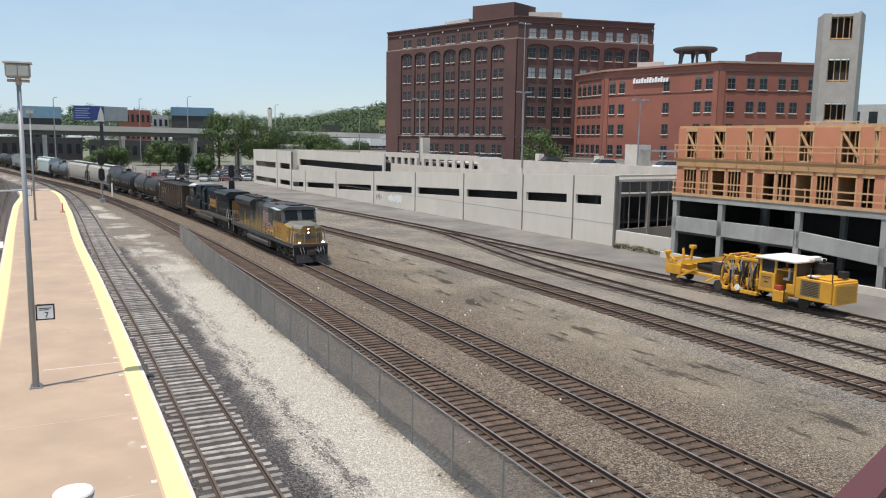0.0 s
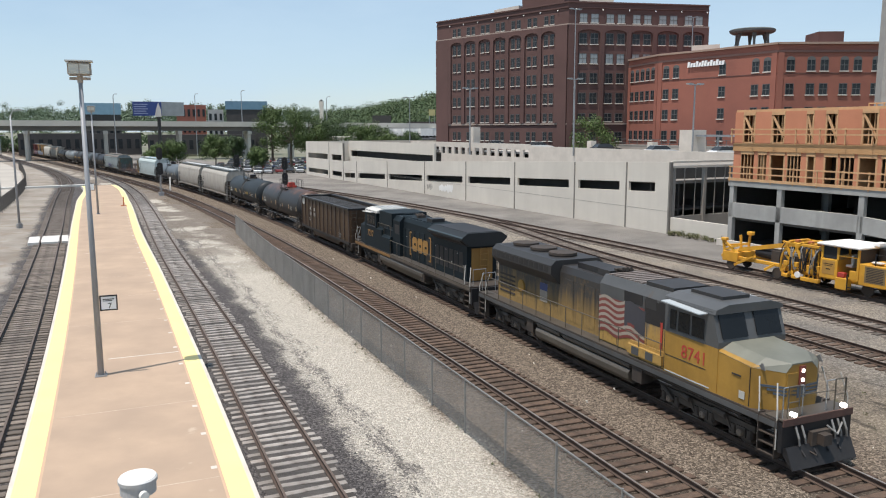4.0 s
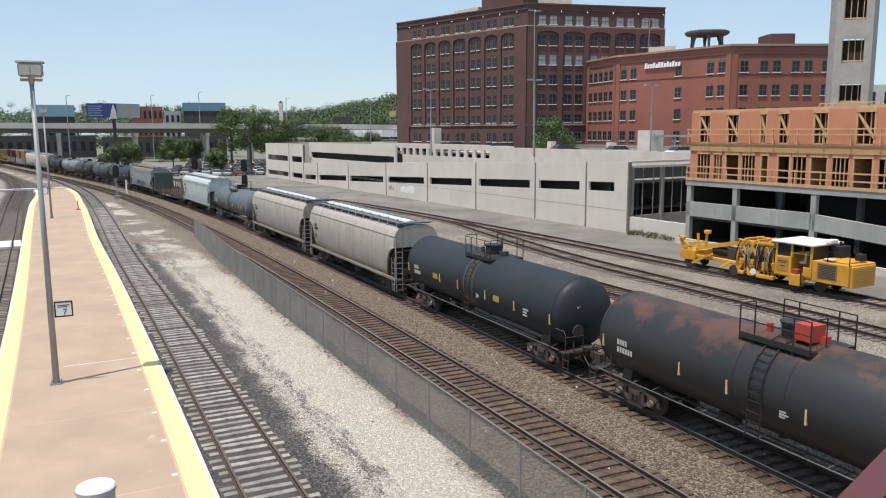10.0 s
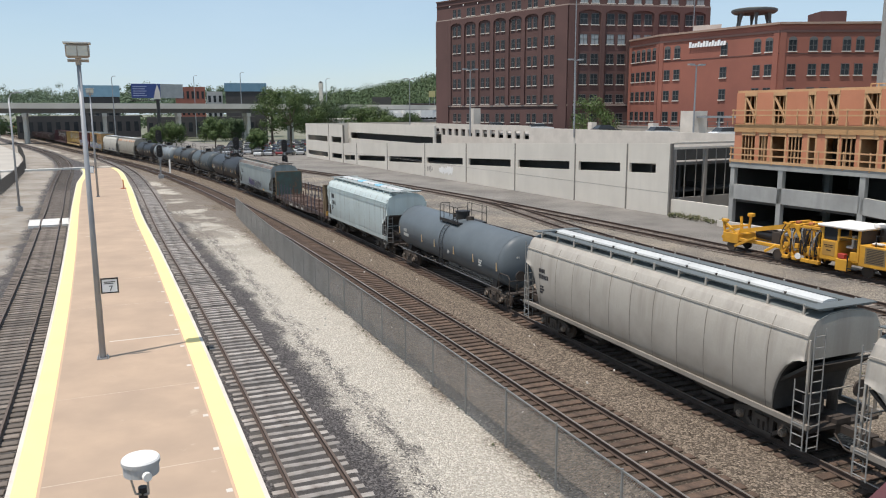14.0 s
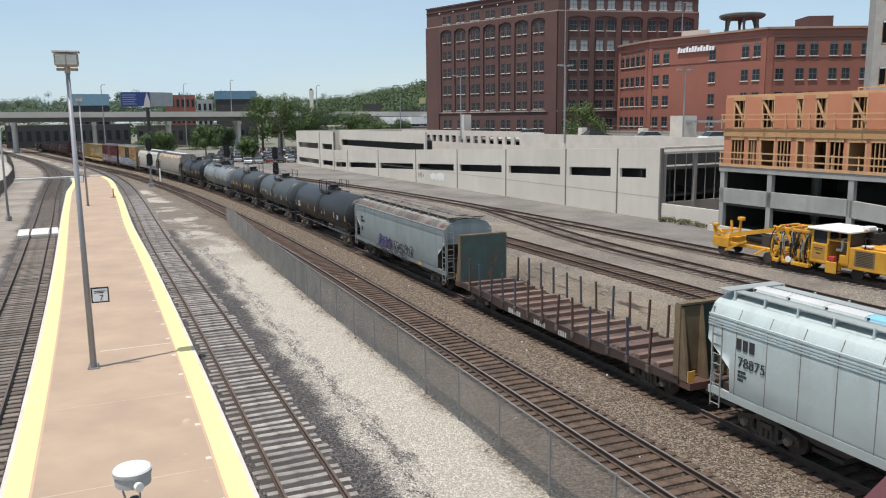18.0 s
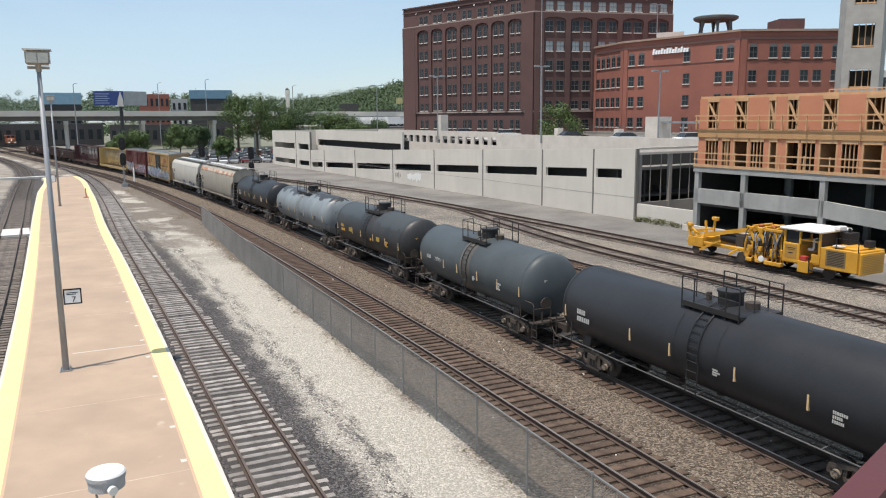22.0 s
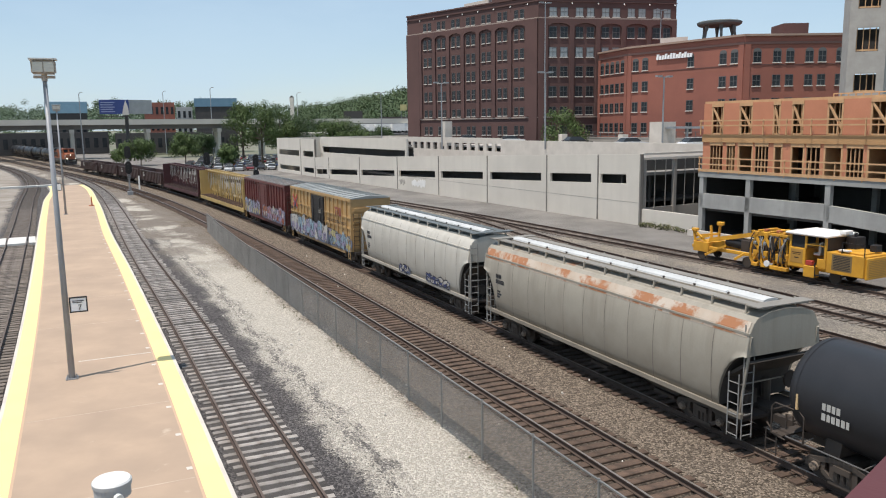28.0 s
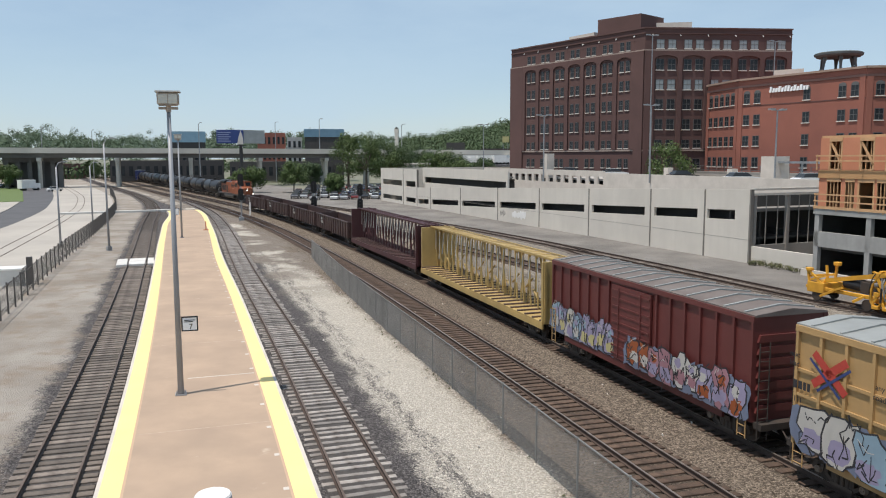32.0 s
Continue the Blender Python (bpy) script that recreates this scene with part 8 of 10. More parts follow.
# ---- along the yard ----
def build_fence():
    f = empty("chain_link_fence", label="grey chain-link fence with slim steel posts", category="fence", kind="structure")
    off = lambda s: -8.15 + 0.0011 * max(0, s - 45) ** 2
    s, h = -12.0, 1.6
    pitch = 2.9
    post = shared_mesh("fence_post", lambda: tube(bmesh.new(), (0, 0, -0.3), (0, 0, h + 0.05), 0.032, n=8), M["fence_steel"])
    while s < 83:
        a, b = at(s, off(s)), at(s + pitch, off(s + pitch))
        again("post", post, f, pose(a[0], a[1], 0))
        bm = bmesh.new()
        beam(bm, (a[0], a[1], h), (b[0], b[1], h), 0.04)
        part("top_rail", bm, M["fence_steel"], f)
        # woven wire: two families of slanting strands
        va, vb = Vector((a[0], a[1], 0)), Vector((b[0], b[1], 0))
        bm = bmesh.new()
        L = (vb - va).length
        z0, gap, w = -0.18, 0.075, 0.0055 if s < 45 else 0.007
        d = (vb - va) / L
        n = Vector((-d.y, d.x, 0)) * w
        k = -h - 0.2
        while k < L:
            for sg in (1, -1):
                u0, u1 = (k, k + h - z0) if sg > 0 else (k + h - z0, k)
                za, zb = z0, h
                p, q = (u0, za), (u1, zb)
                if p[0] > q[0]:
                    p, q = q, p
                t0, t1 = max(0.0, (0 - p[0]) / (q[0] - p[0])), min(1.0, (L - p[0]) / (q[0] - p[0]))
                if t1 - t0 > 0.02:
                    A = va + d * (p[0] + (q[0] - p[0]) * t0) + Vector((0, 0, p[1] + (q[1] - p[1]) * t0))
                    B = va + d * (p[0] + (q[0] - p[0]) * t1) + Vector((0, 0, p[1] + (q[1] - p[1]) * t1))
                    side = Vector((0, 0, w))
                    vs = [bm.verts.new(c) for c in (A - side, B - side, B + side, A + side)]
                    bm.faces.new(vs)
                    vs = [bm.verts.new(c) for c in (A - n, B - n, B + n, A + n)]
                    bm.faces.new(vs)
            k += gap
        part("wire_mesh", bm, M["wire"], f)
        s += pitch
    again("post", post, f, pose(*at(s, off(s))[:2], 0))


M["fence_steel"] = surface("dull_fence_tube", (0.24, 0.245, 0.24), (0.16, 0.16, 0.155), 0.6, 0.3)
M["wire"] = surface("fence_wire", (0.22, 0.22, 0.215), (0.16, 0.16, 0.155), 0.6, 0.3)


def lamp_post(x, y, h, yaw, label, head=True, arm=0.0, r=0.1):
    p = empty("lamp_post", pose(x, y, 0, 0, 0, yaw), label=label, category="lamp post", group="yard lamp posts")
    bm = bmesh.new()
    tube(bm, (0, 0, 0.2), (0, 0, h - 0.5), r * 1.25, r * 0.75, n=14)
    part("shaft", bm, M["pole_grey"], p, smooth=True)
    bm = boxes((-0.22, 0.22, -0.22, 0.22, -0.25, 0.24))
    for a in (-0.16, 0.16):
        for b in (-0.16, 0.16):
            tube(bm, (a, b, 0.24), (a, b, 0.32), 0.025, n=6)
    part("base_plate", bm, M["galv"], p)
    if head:
        bm = boxes((-0.40, 0.40, -0.3, 0.3, h - 0.5, h))
        bmesh.ops.bevel(bm, geom=list(bm.edges), offset=0.05, segments=2, affect="EDGES")
        hd = part("luminaire", bm, M["lamp_shell"], p, "wide box floodlight")
        for s in (-1, 1):
            part("lens", boxes((s * 0.185 - 0.165, s * 0.185 + 0.165, -0.325, -0.3, h - 0.44, h - 0.09)), M["lens"], hd)
        part("hood", boxes((-0.46, 0.46, -0.38, 0.34, h, h + 0.05)), M["white_conc"], hd, "pale flat hood")
        bm = bmesh.new()
        beam(bm, (-0.36, 0, h - 0.6), (0.36, 0, h - 0.6), 0.1)
        tube(bm, (0, 0, h - 0.75), (0, 0, h - 0.5), 0.1, n=10)
        part("bracket", bm, M["lamp_shell"], p)
    else:
        bm = bmesh.new()
        pipe(bm, [(0, 0, h - 0.5), (0.3, 0, h), (0.9, 0, h + 0.1)], 0.04)
        box(bm, 0.7, 1.3, -0.12, 0.12, h + 0.03, h + 0.15)
        part("lamp_arm", bm, M["galv"], p)
    return p


M["pole_grey"] = surface("painted_pole", (0.33, 0.34, 0.36), (0.26, 0.27, 0.285), 0.5, 0.2)
M["lamp_shell"] = surface("lamp_housing", (0.42, 0.36, 0.30), (0.33, 0.28, 0.24), 0.5)
M["lens"] = surface("milky_lens", (0.62, 0.60, 0.52), (0.5, 0.48, 0.42), 0.2)


def build_poles():
    p = lamp_post(-15.28, 28.6, 12.2, 25, "tall grey steel platform lamp post with twin floodlights")
    sg = empty("platform_sign", pose(-15.28 + 0.12, 28.6 + 0.06, 0, 0, 0, 24), label="small framed white platform number sign", category="sign")
    part("board", boxes((0.02, 0.62, -0.14, -0.11, 2.84, 3.38)), M["sign_white"], sg)
    bm = boxes((0.0, 0.64, -0.15, -0.10, 3.36, 3.41), (0.0, 0.64, -0.15, -0.10, 2.81, 2.86), (0.0, 0.05, -0.15, -0.10, 2.86, 3.36), (0.59, 0.64, -0.15, -0.10, 2.86, 3.36))
    part("frame", bm, M["black"], sg)
    cu = bpy.data.curves.new("numeral", "FONT")
    cu.body, cu.size, cu.extrude, cu.align_x = "7", 0.3, 0.004, "CENTER"
    tmp = bpy.data.objects.new("tmp", cu)
    me = bpy.data.meshes.new_from_object(tmp)
    bpy.data.objects.remove(tmp)
    me.materials.clear()
    me.materials.append(M["black"])
    again("numeral", me, sg, pose(0.36, -0.146, 2.9, 90, 0, 0))
    part("text_lines", boxes((0.12, 0.52, -0.146, -0.14, 3.24, 3.27), (0.12, 0.45, -0.146, -0.14, 3.18, 3.21)), M["black"], sg, "tiny dark text lines")
    lamp_post(-45.36, 86.8, 12.4, 25, "tall grey steel platform lamp post", True)
    sg2 = empty("platform_sign", pose(-45.3, 86.6, 0, 0, 0, 24), label="small framed platform number sign on lamp post", category="sign")
    part("board", boxes((-0.9, -0.2, -0.2, -0.15, 3.0, 3.7)), M["sign_white"], sg2)
    part("frame", boxes((-0.95, -0.15, -0.15, -0.1, 2.95, 3.75)), M["black"], sg2)
    lamp_post(-48.7, 77.0, 11.7, 60, "tall pale steel lamp post beside siding", False)
    lamp_post(-55.7, 78.8, 9.2, 60, "pale steel lamp post beyond lot fence", False)
    lamp_post(-67.3, 102.7, 9.0, 60, "brown steel lamp post beyond lot fence", False)
    # squat drum light on its own pole, close under the bridge
    d = empty("drum_light", pose(-4.8, 9.75, 0, 0, 0, 20), label="squat white drum floodlight on slim pole", category="light")
    bm = bmesh.new()
    tube(bm, (0, 0, 4.83), (0, 0, 4.98), 0.235, n=28)
    tube(bm, (0, 0, 4.98), (0, 0, 5.03), 0.255, n=28)
    part("drum", bm, M["drum_grey"], d)
    bm = bmesh.new()
    tube(bm, (0, 0, 5.03), (0, 0, 5.055), 0.25, 0.235, n=28)
    part("lid", bm, M["white"], d, "white round lid")
    bm = bmesh.new()
    tube(bm, (0.08, -0.24, 4.88), (0.11, -0.30, 4.88), 0.06, n=14)
    part("knob", bm, M["white"], d)
    bm = bmesh.new()
    pipe(bm, [(0.10, -0.27, 4.86), (0.09, -0.2, 4.6), (0.0, 0, 4.5)], 0.016)
    pipe(bm, [(-0.12, -0.2, 4.84), (-0.08, -0.15, 4.6), (0, 0, 4.5)], 0.016)
    part("yoke", bm, M["galv"], d)
    bm = bmesh.new()
    tube(bm, (0, 0, 0.2), (0, 0, 4.62), 0.06, n=10)
    part("pole", bm, M["black"], d)
    # small orange bollard near the platform's end
    b = empty("bollard", pose(-47.0, 96.5, 0.2), label="short rusty orange post on platform", category="post")
    bm = bmesh.new()
    tube(bm, (0, 0, 0), (0, 0, 0.08), 0.35, n=12)
    tube(bm, (0, 0, 0.08), (0, 0, 1.15), 0.07, n=8)
    part("post", bm, M["orange_dull"], b)


M["drum_grey"] = surface("drum_paint", (0.40, 0.41, 0.42), (0.33, 0.34, 0.35), 0.5)
M["orange_dull"] = surface("faded_orange", (0.45, 0.14, 0.05), (0.35, 0.11, 0.05), 0.7)


def build_signals():
    def mast(x, y, h, label):
        g = empty("signal_mast", pose(x, y, -0.2, 0, 0, 25), label=label, category="signal")
        bm = bmesh.new()
        tube(bm, (0, 0, 0), (0, 0, h), 0.09, n=8)
        part("mast", bm, M["galv"], g)
        part("base", boxes((-0.4, 0.4, -0.4, 0.4, -0.2, 0.5)), M["galv"], g)
        for z in (h - 0.7, h - 3.0):
            bm = bmesh.new()
            outline = [(0.45 * math.cos(6.28319 * k / 16), z + (0.5 if math.sin(6.28319 * k / 16) > 0 else -0.5) + 0.45 * math.sin(6.28319 * k / 16)) for k in range(16)]
            prism(bm, outline, -0.25, -0.17, "y")
            hd = part("signal_head", bm, M["black"], g)
            for dz in (0.4, 0, -0.4):
                bm = bmesh.new()
                tube(bm, (0, -0.25, z + dz), (0, -0.55, z + dz), 0.13, n=10)
                part("hood", bm, M["black"], hd)
        again("ladder", shared_mesh("signal_ladder", lambda: signal_ladder(), M["galv"]), g, pose(0, 0.25, 0))

    def signal_ladder():
        bm = bmesh.new()
        for y in (-0.2, 0.2):
            tube(bm, (y, 0, 0.2), (y, 0, 6.0), 0.02, n=5)
        for i in range(16):
            tube(bm, (-0.2, 0, 0.4 + i * 0.35), (0.2, 0, 0.4 + i * 0.35), 0.015, n=5)
        return bm
    mast(-51.0, 117.2, 7.1, "trackside signal mast with two black signal heads")
    mast(-37.9, 113.9, 6.1, "trackside signal mast behind the freight train")
    mast(-31.5, 116.8, 5.6, "trackside signal mast near the garage")
    w = empty("marker_post", pose(-54, 127.8, 0), label="short white trackside marker post", category="post")
    part("post", boxes((-0.12, 0.12, -0.06, 0.06, -0.3, 2.0)), M["white"], w)


def build_lot():
    # plank crossing over the siding
    c = empty("plank_crossing", label="pale concrete panels crossing the siding track", category="crossing", kind="structure")
    for u0, u1 in ((-24.75, -23.85), (-23.7, -22.2), (-22.05, -21.5)):
        bm = bmesh.new()
        loft(bm, ribbon(bm, 83.6, 88.2, [(u0 + 0.28, -0.3), (u1 + 0.28, -0.3), (u1 + 0.28, -0.01), (u0 + 0.28, -0.01)], 3.0))
        part("panel", bm, M["white_conc"], c)
    bm = bmesh.new()
    loft(bm, ribbon(bm, 163, 164.5, [(-33, -0.3), (-14, -0.3), (-14, 0.1), (-33, 0.1)], 3.0))
    tagged(part("kerb_line", bm, M["white_conc"]), "pale concrete kerb across the yard", "kerb", kind="structure")
    # fence of dark pickets on a low wall along the lot
    f = empty("lot_fence", label="dark steel picket fence along pale paved lot", category="fence", kind="structure")
    off = bend((60, -29.8), (85, -29.6), (108, -28.5), (139, -26.1), (185, -21.9), (240, -17.9), (320, -17.2))
    post = shared_mesh("picket_post", lambda: boxes((-0.05, 0.05, -0.05, 0.05, -0.3, 1.8)), M["fence_dark"])
    s = 50.0
    while s < 240:
        a, b = at(s, off(s)), at(s + 2.5, off(s + 2.5))
        again("post", post, f, pose(a[0], a[1], 0, 0, 0, math.degrees(a[2])))
        bm = bmesh.new()
        for z in (0.3, 1.6):
            beam(bm, (a[0], a[1], z), (b[0], b[1], z), 0.035)
        n = 8
        for i in range(n):
            k = i / n
            x, y = a[0] + (b[0] - a[0]) * k, a[1] + (b[1] - a[1]) * k
            box(bm, x - 0.011, x + 0.011, y - 0.011, y + 0.011, 0.0, 1.7)
        part("picket_panel", bm, M["fence_dark"], f)
        s += 2.5
    # service cabinet by the fence
    k = empty("service_cabinet", pose(-43.4, 54.5, -0.24, 0, 0, 28), label="pale metal service cabinet beside fence", category="cabinet")
    part("body", boxes((-1.2, 1.2, -0.8, 0.8, 0, 1.3)), M["white_conc"], k)
    part("lid", boxes((-1.3, 1.3, -0.9, 0.9, 1.3, 1.42)), M["white"], k)
    part("gate_post", boxes((1.5, 1.9, -0.2, 0.2, 0, 2.2)), M["fence_dark"], k)
    # pale lane with two inset rails and an asphalt apron beyond the fence
    road = bmesh.new()
    loft(road, ribbon(road, 20, 330, [(lambda s: -60, -0.232), (lambda s: off(s) - 0.4, -0.232), (lambda s: off(s) - 0.4, -0.225), (lambda s: -60, -0.225)], 5.0))
    tagged(part("road", road, M["lane"]), "pale concrete lane beyond the picket fence", "road", kind="structure")
    inset = bend((40, -39.6), (105, -36.9), (127, -35.4), (163, -32.1), (190, -29.2), (228, -26.6), (266, -26.0), (332, -26.4))
    for gap in (0.0, 1.5):
        bm = bmesh.new()
        loft(bm, ribbon(bm, 40, 320, [(lambda s: inset(s) + gap - 0.06, -0.226), (lambda s: inset(s) + gap + 0.06, -0.226), (lambda s: inset(s) + gap + 0.06, -0.2), (lambda s: inset(s) + gap - 0.06, -0.2)], 4.0))
        tagged(part("street_rail", bm, M["rail"]), "steel rail inset in pale lane", "rail", kind="structure")
    edge = bend((90, -46), (135, -40.2), (158, -37.7), (193, -34.2), (249, -31.3), (330, -30.6))
    bm = bmesh.new()
    loft(bm, ribbon(bm, 95, 340, [(-90, -0.222), (edge, -0.222), (edge, -0.215), (-90, -0.215)], 5.0))
    tagged(part("asphalt_apron", bm, M["asphalt"]), "dark asphalt car park apron", "road", kind="structure")
    bm = bmesh.new()
    loft(bm, ribbon(bm, 215, 330, [(-56, -0.21), (-38.6, -0.21), (-38.8, -0.12), (-56, -0.12)], 5.0))
    tagged(part("grass_island", bm, M["grass"]), "small green lawn island by the car park", "lawn", kind="structure")
    bm = bmesh.new()
    loft(bm, ribbon(bm, 165, 213, [(-62, -0.21), (lambda s: edge(s) - 6.5, -0.21), (lambda s: edge(s) - 6.5, -0.1), (-62, -0.1)], 4.0))
    tagged(part("pavement", bm, M["lane"]), "pale concrete pavement round the lawn", "pavement", kind="structure")


M["white_conc"] = surface("white_concrete", (0.62, 0.61, 0.58), (0.5, 0.49, 0.46), 0.8, 0, 20, 0.8)
M["fence_dark"] = surface("dark_fence_steel", (0.10, 0.09, 0.082), (0.07, 0.064, 0.06), 0.6)
M["lane"] = surface("pale_lane", (0.42, 0.39, 0.345), (0.31, 0.29, 0.26), 0.9, 0, 6, 0.08, 0.15, 0.01)
M["asphalt"] = surface("dark_asphalt", (0.10, 0.10, 0.105), (0.075, 0.075, 0.08), 0.95, 0, 20, 0.2, 0.2, 0.01)
M["grass"] = surface("lawn", (0.12, 0.17, 0.05), (0.09, 0.13, 0.045), 0.95, 0, 15, 0.4, 0.6, 0.05)


def build_bridge_rail():
    b = empty("bridge_handrail", label="dark red painted steel footbridge handrail", category="handrail")
    bm = bmesh.new()
    beam(bm, (0.32, 0.85, 9.06), (2.42, 3.11, 9.06), 0.055, 0.07)
    part("rail", bm, M["maroon"], b)
    bm = bmesh.new()
    beam(bm, (2.38, 3.07, 7.95), (2.38, 3.07, 9.03), 0.05)
    beam(bm, (0.36, 0.89, 7.95), (0.36, 0.89, 9.03), 0.05)
    part("post", bm, M["maroon"], b)
    bm = bmesh.new()
    beam(bm, (-1.6, -1.3, 7.9), (2.7, 3.33, 7.9), 0.9, 0.15)
    tagged(part("footbridge_deck", bm, M["garage_dark"]), "grey concrete footbridge deck", "bridge", kind="structure")


build_fence()
build_poles()
build_signals()
build_lot()


# ---- yellow track machine standing on the far yard track ----
def build_machine():
    s = 42.7
    off = TRACKS["yard_track_7"][0]
    a, b = at(s + 6, off(s + 6)), at(s - 6, off(s - 6))
    ang = math.degrees(math.atan2(b[1] - a[1], b[0] - a[0]))
    g = empty("track_machine", pose(a[0], a[1], 0, 0, 0, ang), label="yellow tie-inserting track machine with white cab roof", category="rail machine")
    Y, B, K = M["machine_yellow"], M["black"], M["truck"]

    def bx(nm, x0, x1, y0, y1, z0, z1, mat=Y, bevel=0.03, lab=""):
        bm = boxes((x0, x1, y0, y1, z0, z1))
        if bevel:
            bmesh.ops.bevel(bm, geom=list(bm.edges), offset=bevel, segments=1, affect="EDGES")
        return part(nm, bm, mat, g, lab)

    def bars(nm, segs, w, mat=Y):
        for p, q in segs:
            bm = bmesh.new()
            beam(bm, p, q, w)
            part(nm, bm, mat, g)
    # running gear
    for x in (0.9, 4.6, 6.9, 10.6):
        bm = bmesh.new()
        tube(bm, (x, -0.8, 0.36), (x, 0.8, 0.36), 0.06, n=8)
        for y in (-0.75, 0.75):
            tube(bm, (x, y - 0.06, 0.36), (x, y + 0.06, 0.36), 0.36, n=16)
        part("wheelset", bm, K, g)
    # tail: low frame, stand and lamp brackets
    for y in (-0.7, 0.7):
        bx("tail_frame", 0.0, 5.2, y - 0.09, y + 0.09, 0.75, 0.98)
    bx("tail_box", 0.2, 1.5, -0.9, 0.9, 0.55, 1.25)
    bars("tail_stand", [((0.3, -0.8, 1.2), (0.15, -0.8, 2.0)), ((0.3, 0.8, 1.2), (0.2, 0.8, 2.2)), ((0.15, -0.8, 2.0), (1.3, -0.8, 1.2)), ((0.3, -0.8, 1.6), (1.0, 0.6, 1.7)), ((0.9, 0.8, 1.2), (1.0, 0.8, 2.4)), ((0.4, -0.8, 1.35), (1.5, -0.8, 1.75))], 0.13)
    bx("bracket_head", 0.05, 0.45, -0.95, -0.6, 1.95, 2.15)
    bx("bracket_head", 0.85, 1.25, 0.6, 0.95, 2.3, 2.55)
    bars("outrigger", [((2.2, -0.8, 0.9), (1.6, -1.3, 0.45)), ((4.4, -0.8, 0.9), (4.0, -1.3, 0.5)), ((2.2, -0.8, 0.9), (2.9, -0.9, 1.2))], 0.14)
    # long boom rising to the work heads
    for y in (-0.45, 0.45):
        bm = bmesh.new()
        prism(bm, [(1.2, 1.25), (1.3, 1.55), (5.8, 2.6), (6.0, 2.3), (5.4, 2.2)], y - 0.1, y + 0.1, "y")
        part("boom", bm, Y, g)
    bm = bmesh.new()
    tube(bm, (2.6, -0.2, 1.45), (4.8, -0.2, 1.3), 0.34, n=14)
    tube(bm, (2.7, 0.5, 1.4), (4.6, 0.5, 1.35), 0.3, n=14)
    part("dark_tank", bm, B, g, "black cylinder tank on frame")
    bx("engine_block", 3.9, 5.0, -0.6, 0.6, 1.0, 1.75, K)
    # work heads: bowed arms, rams, clamps and looping hoses, open between
    random.seed(15)
    for x in (5.45, 6.15):
        for y in (-1.12, 0.55):
            for k in (-1, 1):
                bm = bmesh.new()
                bow = [(-0.10, 0.42), (-0.34, 0.75), (-0.38, 1.25), (-0.28, 1.75), (-0.05, 2.15), (0.12, 2.5), (0.3, 2.6)]
                loft(bm, [[(x + k * a + c, y + e, b + f) for c, e, f in ((-0.07, -0.05, -0.03), (0.07, -0.05, 0.03), (0.07, 0.05, 0.03), (-0.07, 0.05, -0.03))] for a, b in bow])
                part("bowed_arm", bm, Y, g)
        bx("clamp", x - 0.22, x + 0.22, -1.25, -0.95, 0.30, 0.52)
        bx("head_block", x - 0.16, x + 0.16, -1.2, -0.9, 1.05, 1.35)
        bx("arm_pivot", x - 0.1, x + 0.1, -1.26, -0.95, 1.72, 1.92, M["galv"])
    for x in (6.75, 7.05, 7.35, 7.65):
        for y in (-1.08, -0.45, 0.6):
            bm = bmesh.new()
            tube(bm, (x, y, 0.40), (x + random.uniform(-0.08, 0.08), y, 2.5 + random.uniform(-0.25, 0.2)), 0.055, n=8)
            part("guide_post", bm, Y, g)
        bx("head_block", x - 0.13, x + 0.13, -1.22, -0.92, random.uniform(0.7, 1.0), random.uniform(1.25, 1.5))
        bx("clamp", x - 0.15, x + 0.15, -1.28, -0.95, 0.28, 0.52)
    for x in (5.8, 6.5, 7.2, 7.5):
        bm = bmesh.new()
        tube(bm, (x, -1.18, 0.75), (x, -1.18, 1.65), 0.065, n=10)
        part("ram", bm, B, g)
        bm = bmesh.new()
        tube(bm, (x, -1.18, 1.65), (x, -1.18, 2.3), 0.035, n=8)
        part("ram_rod", bm, M["galv"], g)
    for k in range(18):
        x0, y = random.uniform(5.3, 7.8), -1.2 + random.uniform(-0.12, 0.15)
        dx, z0 = random.uniform(-0.4, 0.4), random.uniform(2.1, 2.55)
        bm = bmesh.new()
        pipe(bm, [(x0, y + 0.15, z0), (x0 + dx * 0.2, y - 0.05, z0 - 0.3), (x0 + dx * 0.7, y - 0.1, z0 - 0.95), (x0 + dx, y, z0 - 1.35), (x0 + dx * 1.2, y + 0.1, z0 - 1.2)], 0.03, 6)
        part("hose", bm, B if k % 3 else M["ladder_grey"], g)
    bm = bmesh.new()
    tube(bm, (6.45, -1.35, 0.62), (6.45, -1.30, 0.62), 0.2, n=16)
    part("reel_disc", bm, M["white"], g, "white round reel disc")
    # dark solid added behind the heads, standing in for the shade between them
    bx("shadow_block", 5.3, 7.8, -0.35, 0.45, 0.85, 2.2, K)
    bx("top_frame", 5.2, 8.0, -1.15, -1.0, 2.4, 2.58)
    bx("top_frame", 5.2, 8.0, 0.6, 0.75, 2.45, 2.62)
    for x in (5.5, 6.4, 7.2):
        bx("cross_frame", x, x + 0.15, -1.1, 0.7, 2.55, 2.68)
        bx("small_cap", x + 0.3, x + 0.55, -0.9, -0.6, 2.58, 2.75, M["orange_dull"])
    bars("head_brace", [((5.3, -1.1, 0.7), (6.3, -1.1, 2.4)), ((6.3, -1.1, 0.6), (7.2, -1.1, 2.3)), ((7.9, -1.1, 0.7), (7.2, -1.1, 2.3)), ((5.2, -1.1, 1.9), (5.9, -1.1, 1.2))], 0.12)
    bx("main_frame", 5.0, 12.4, -0.95, 0.95, 0.62, 0.85)
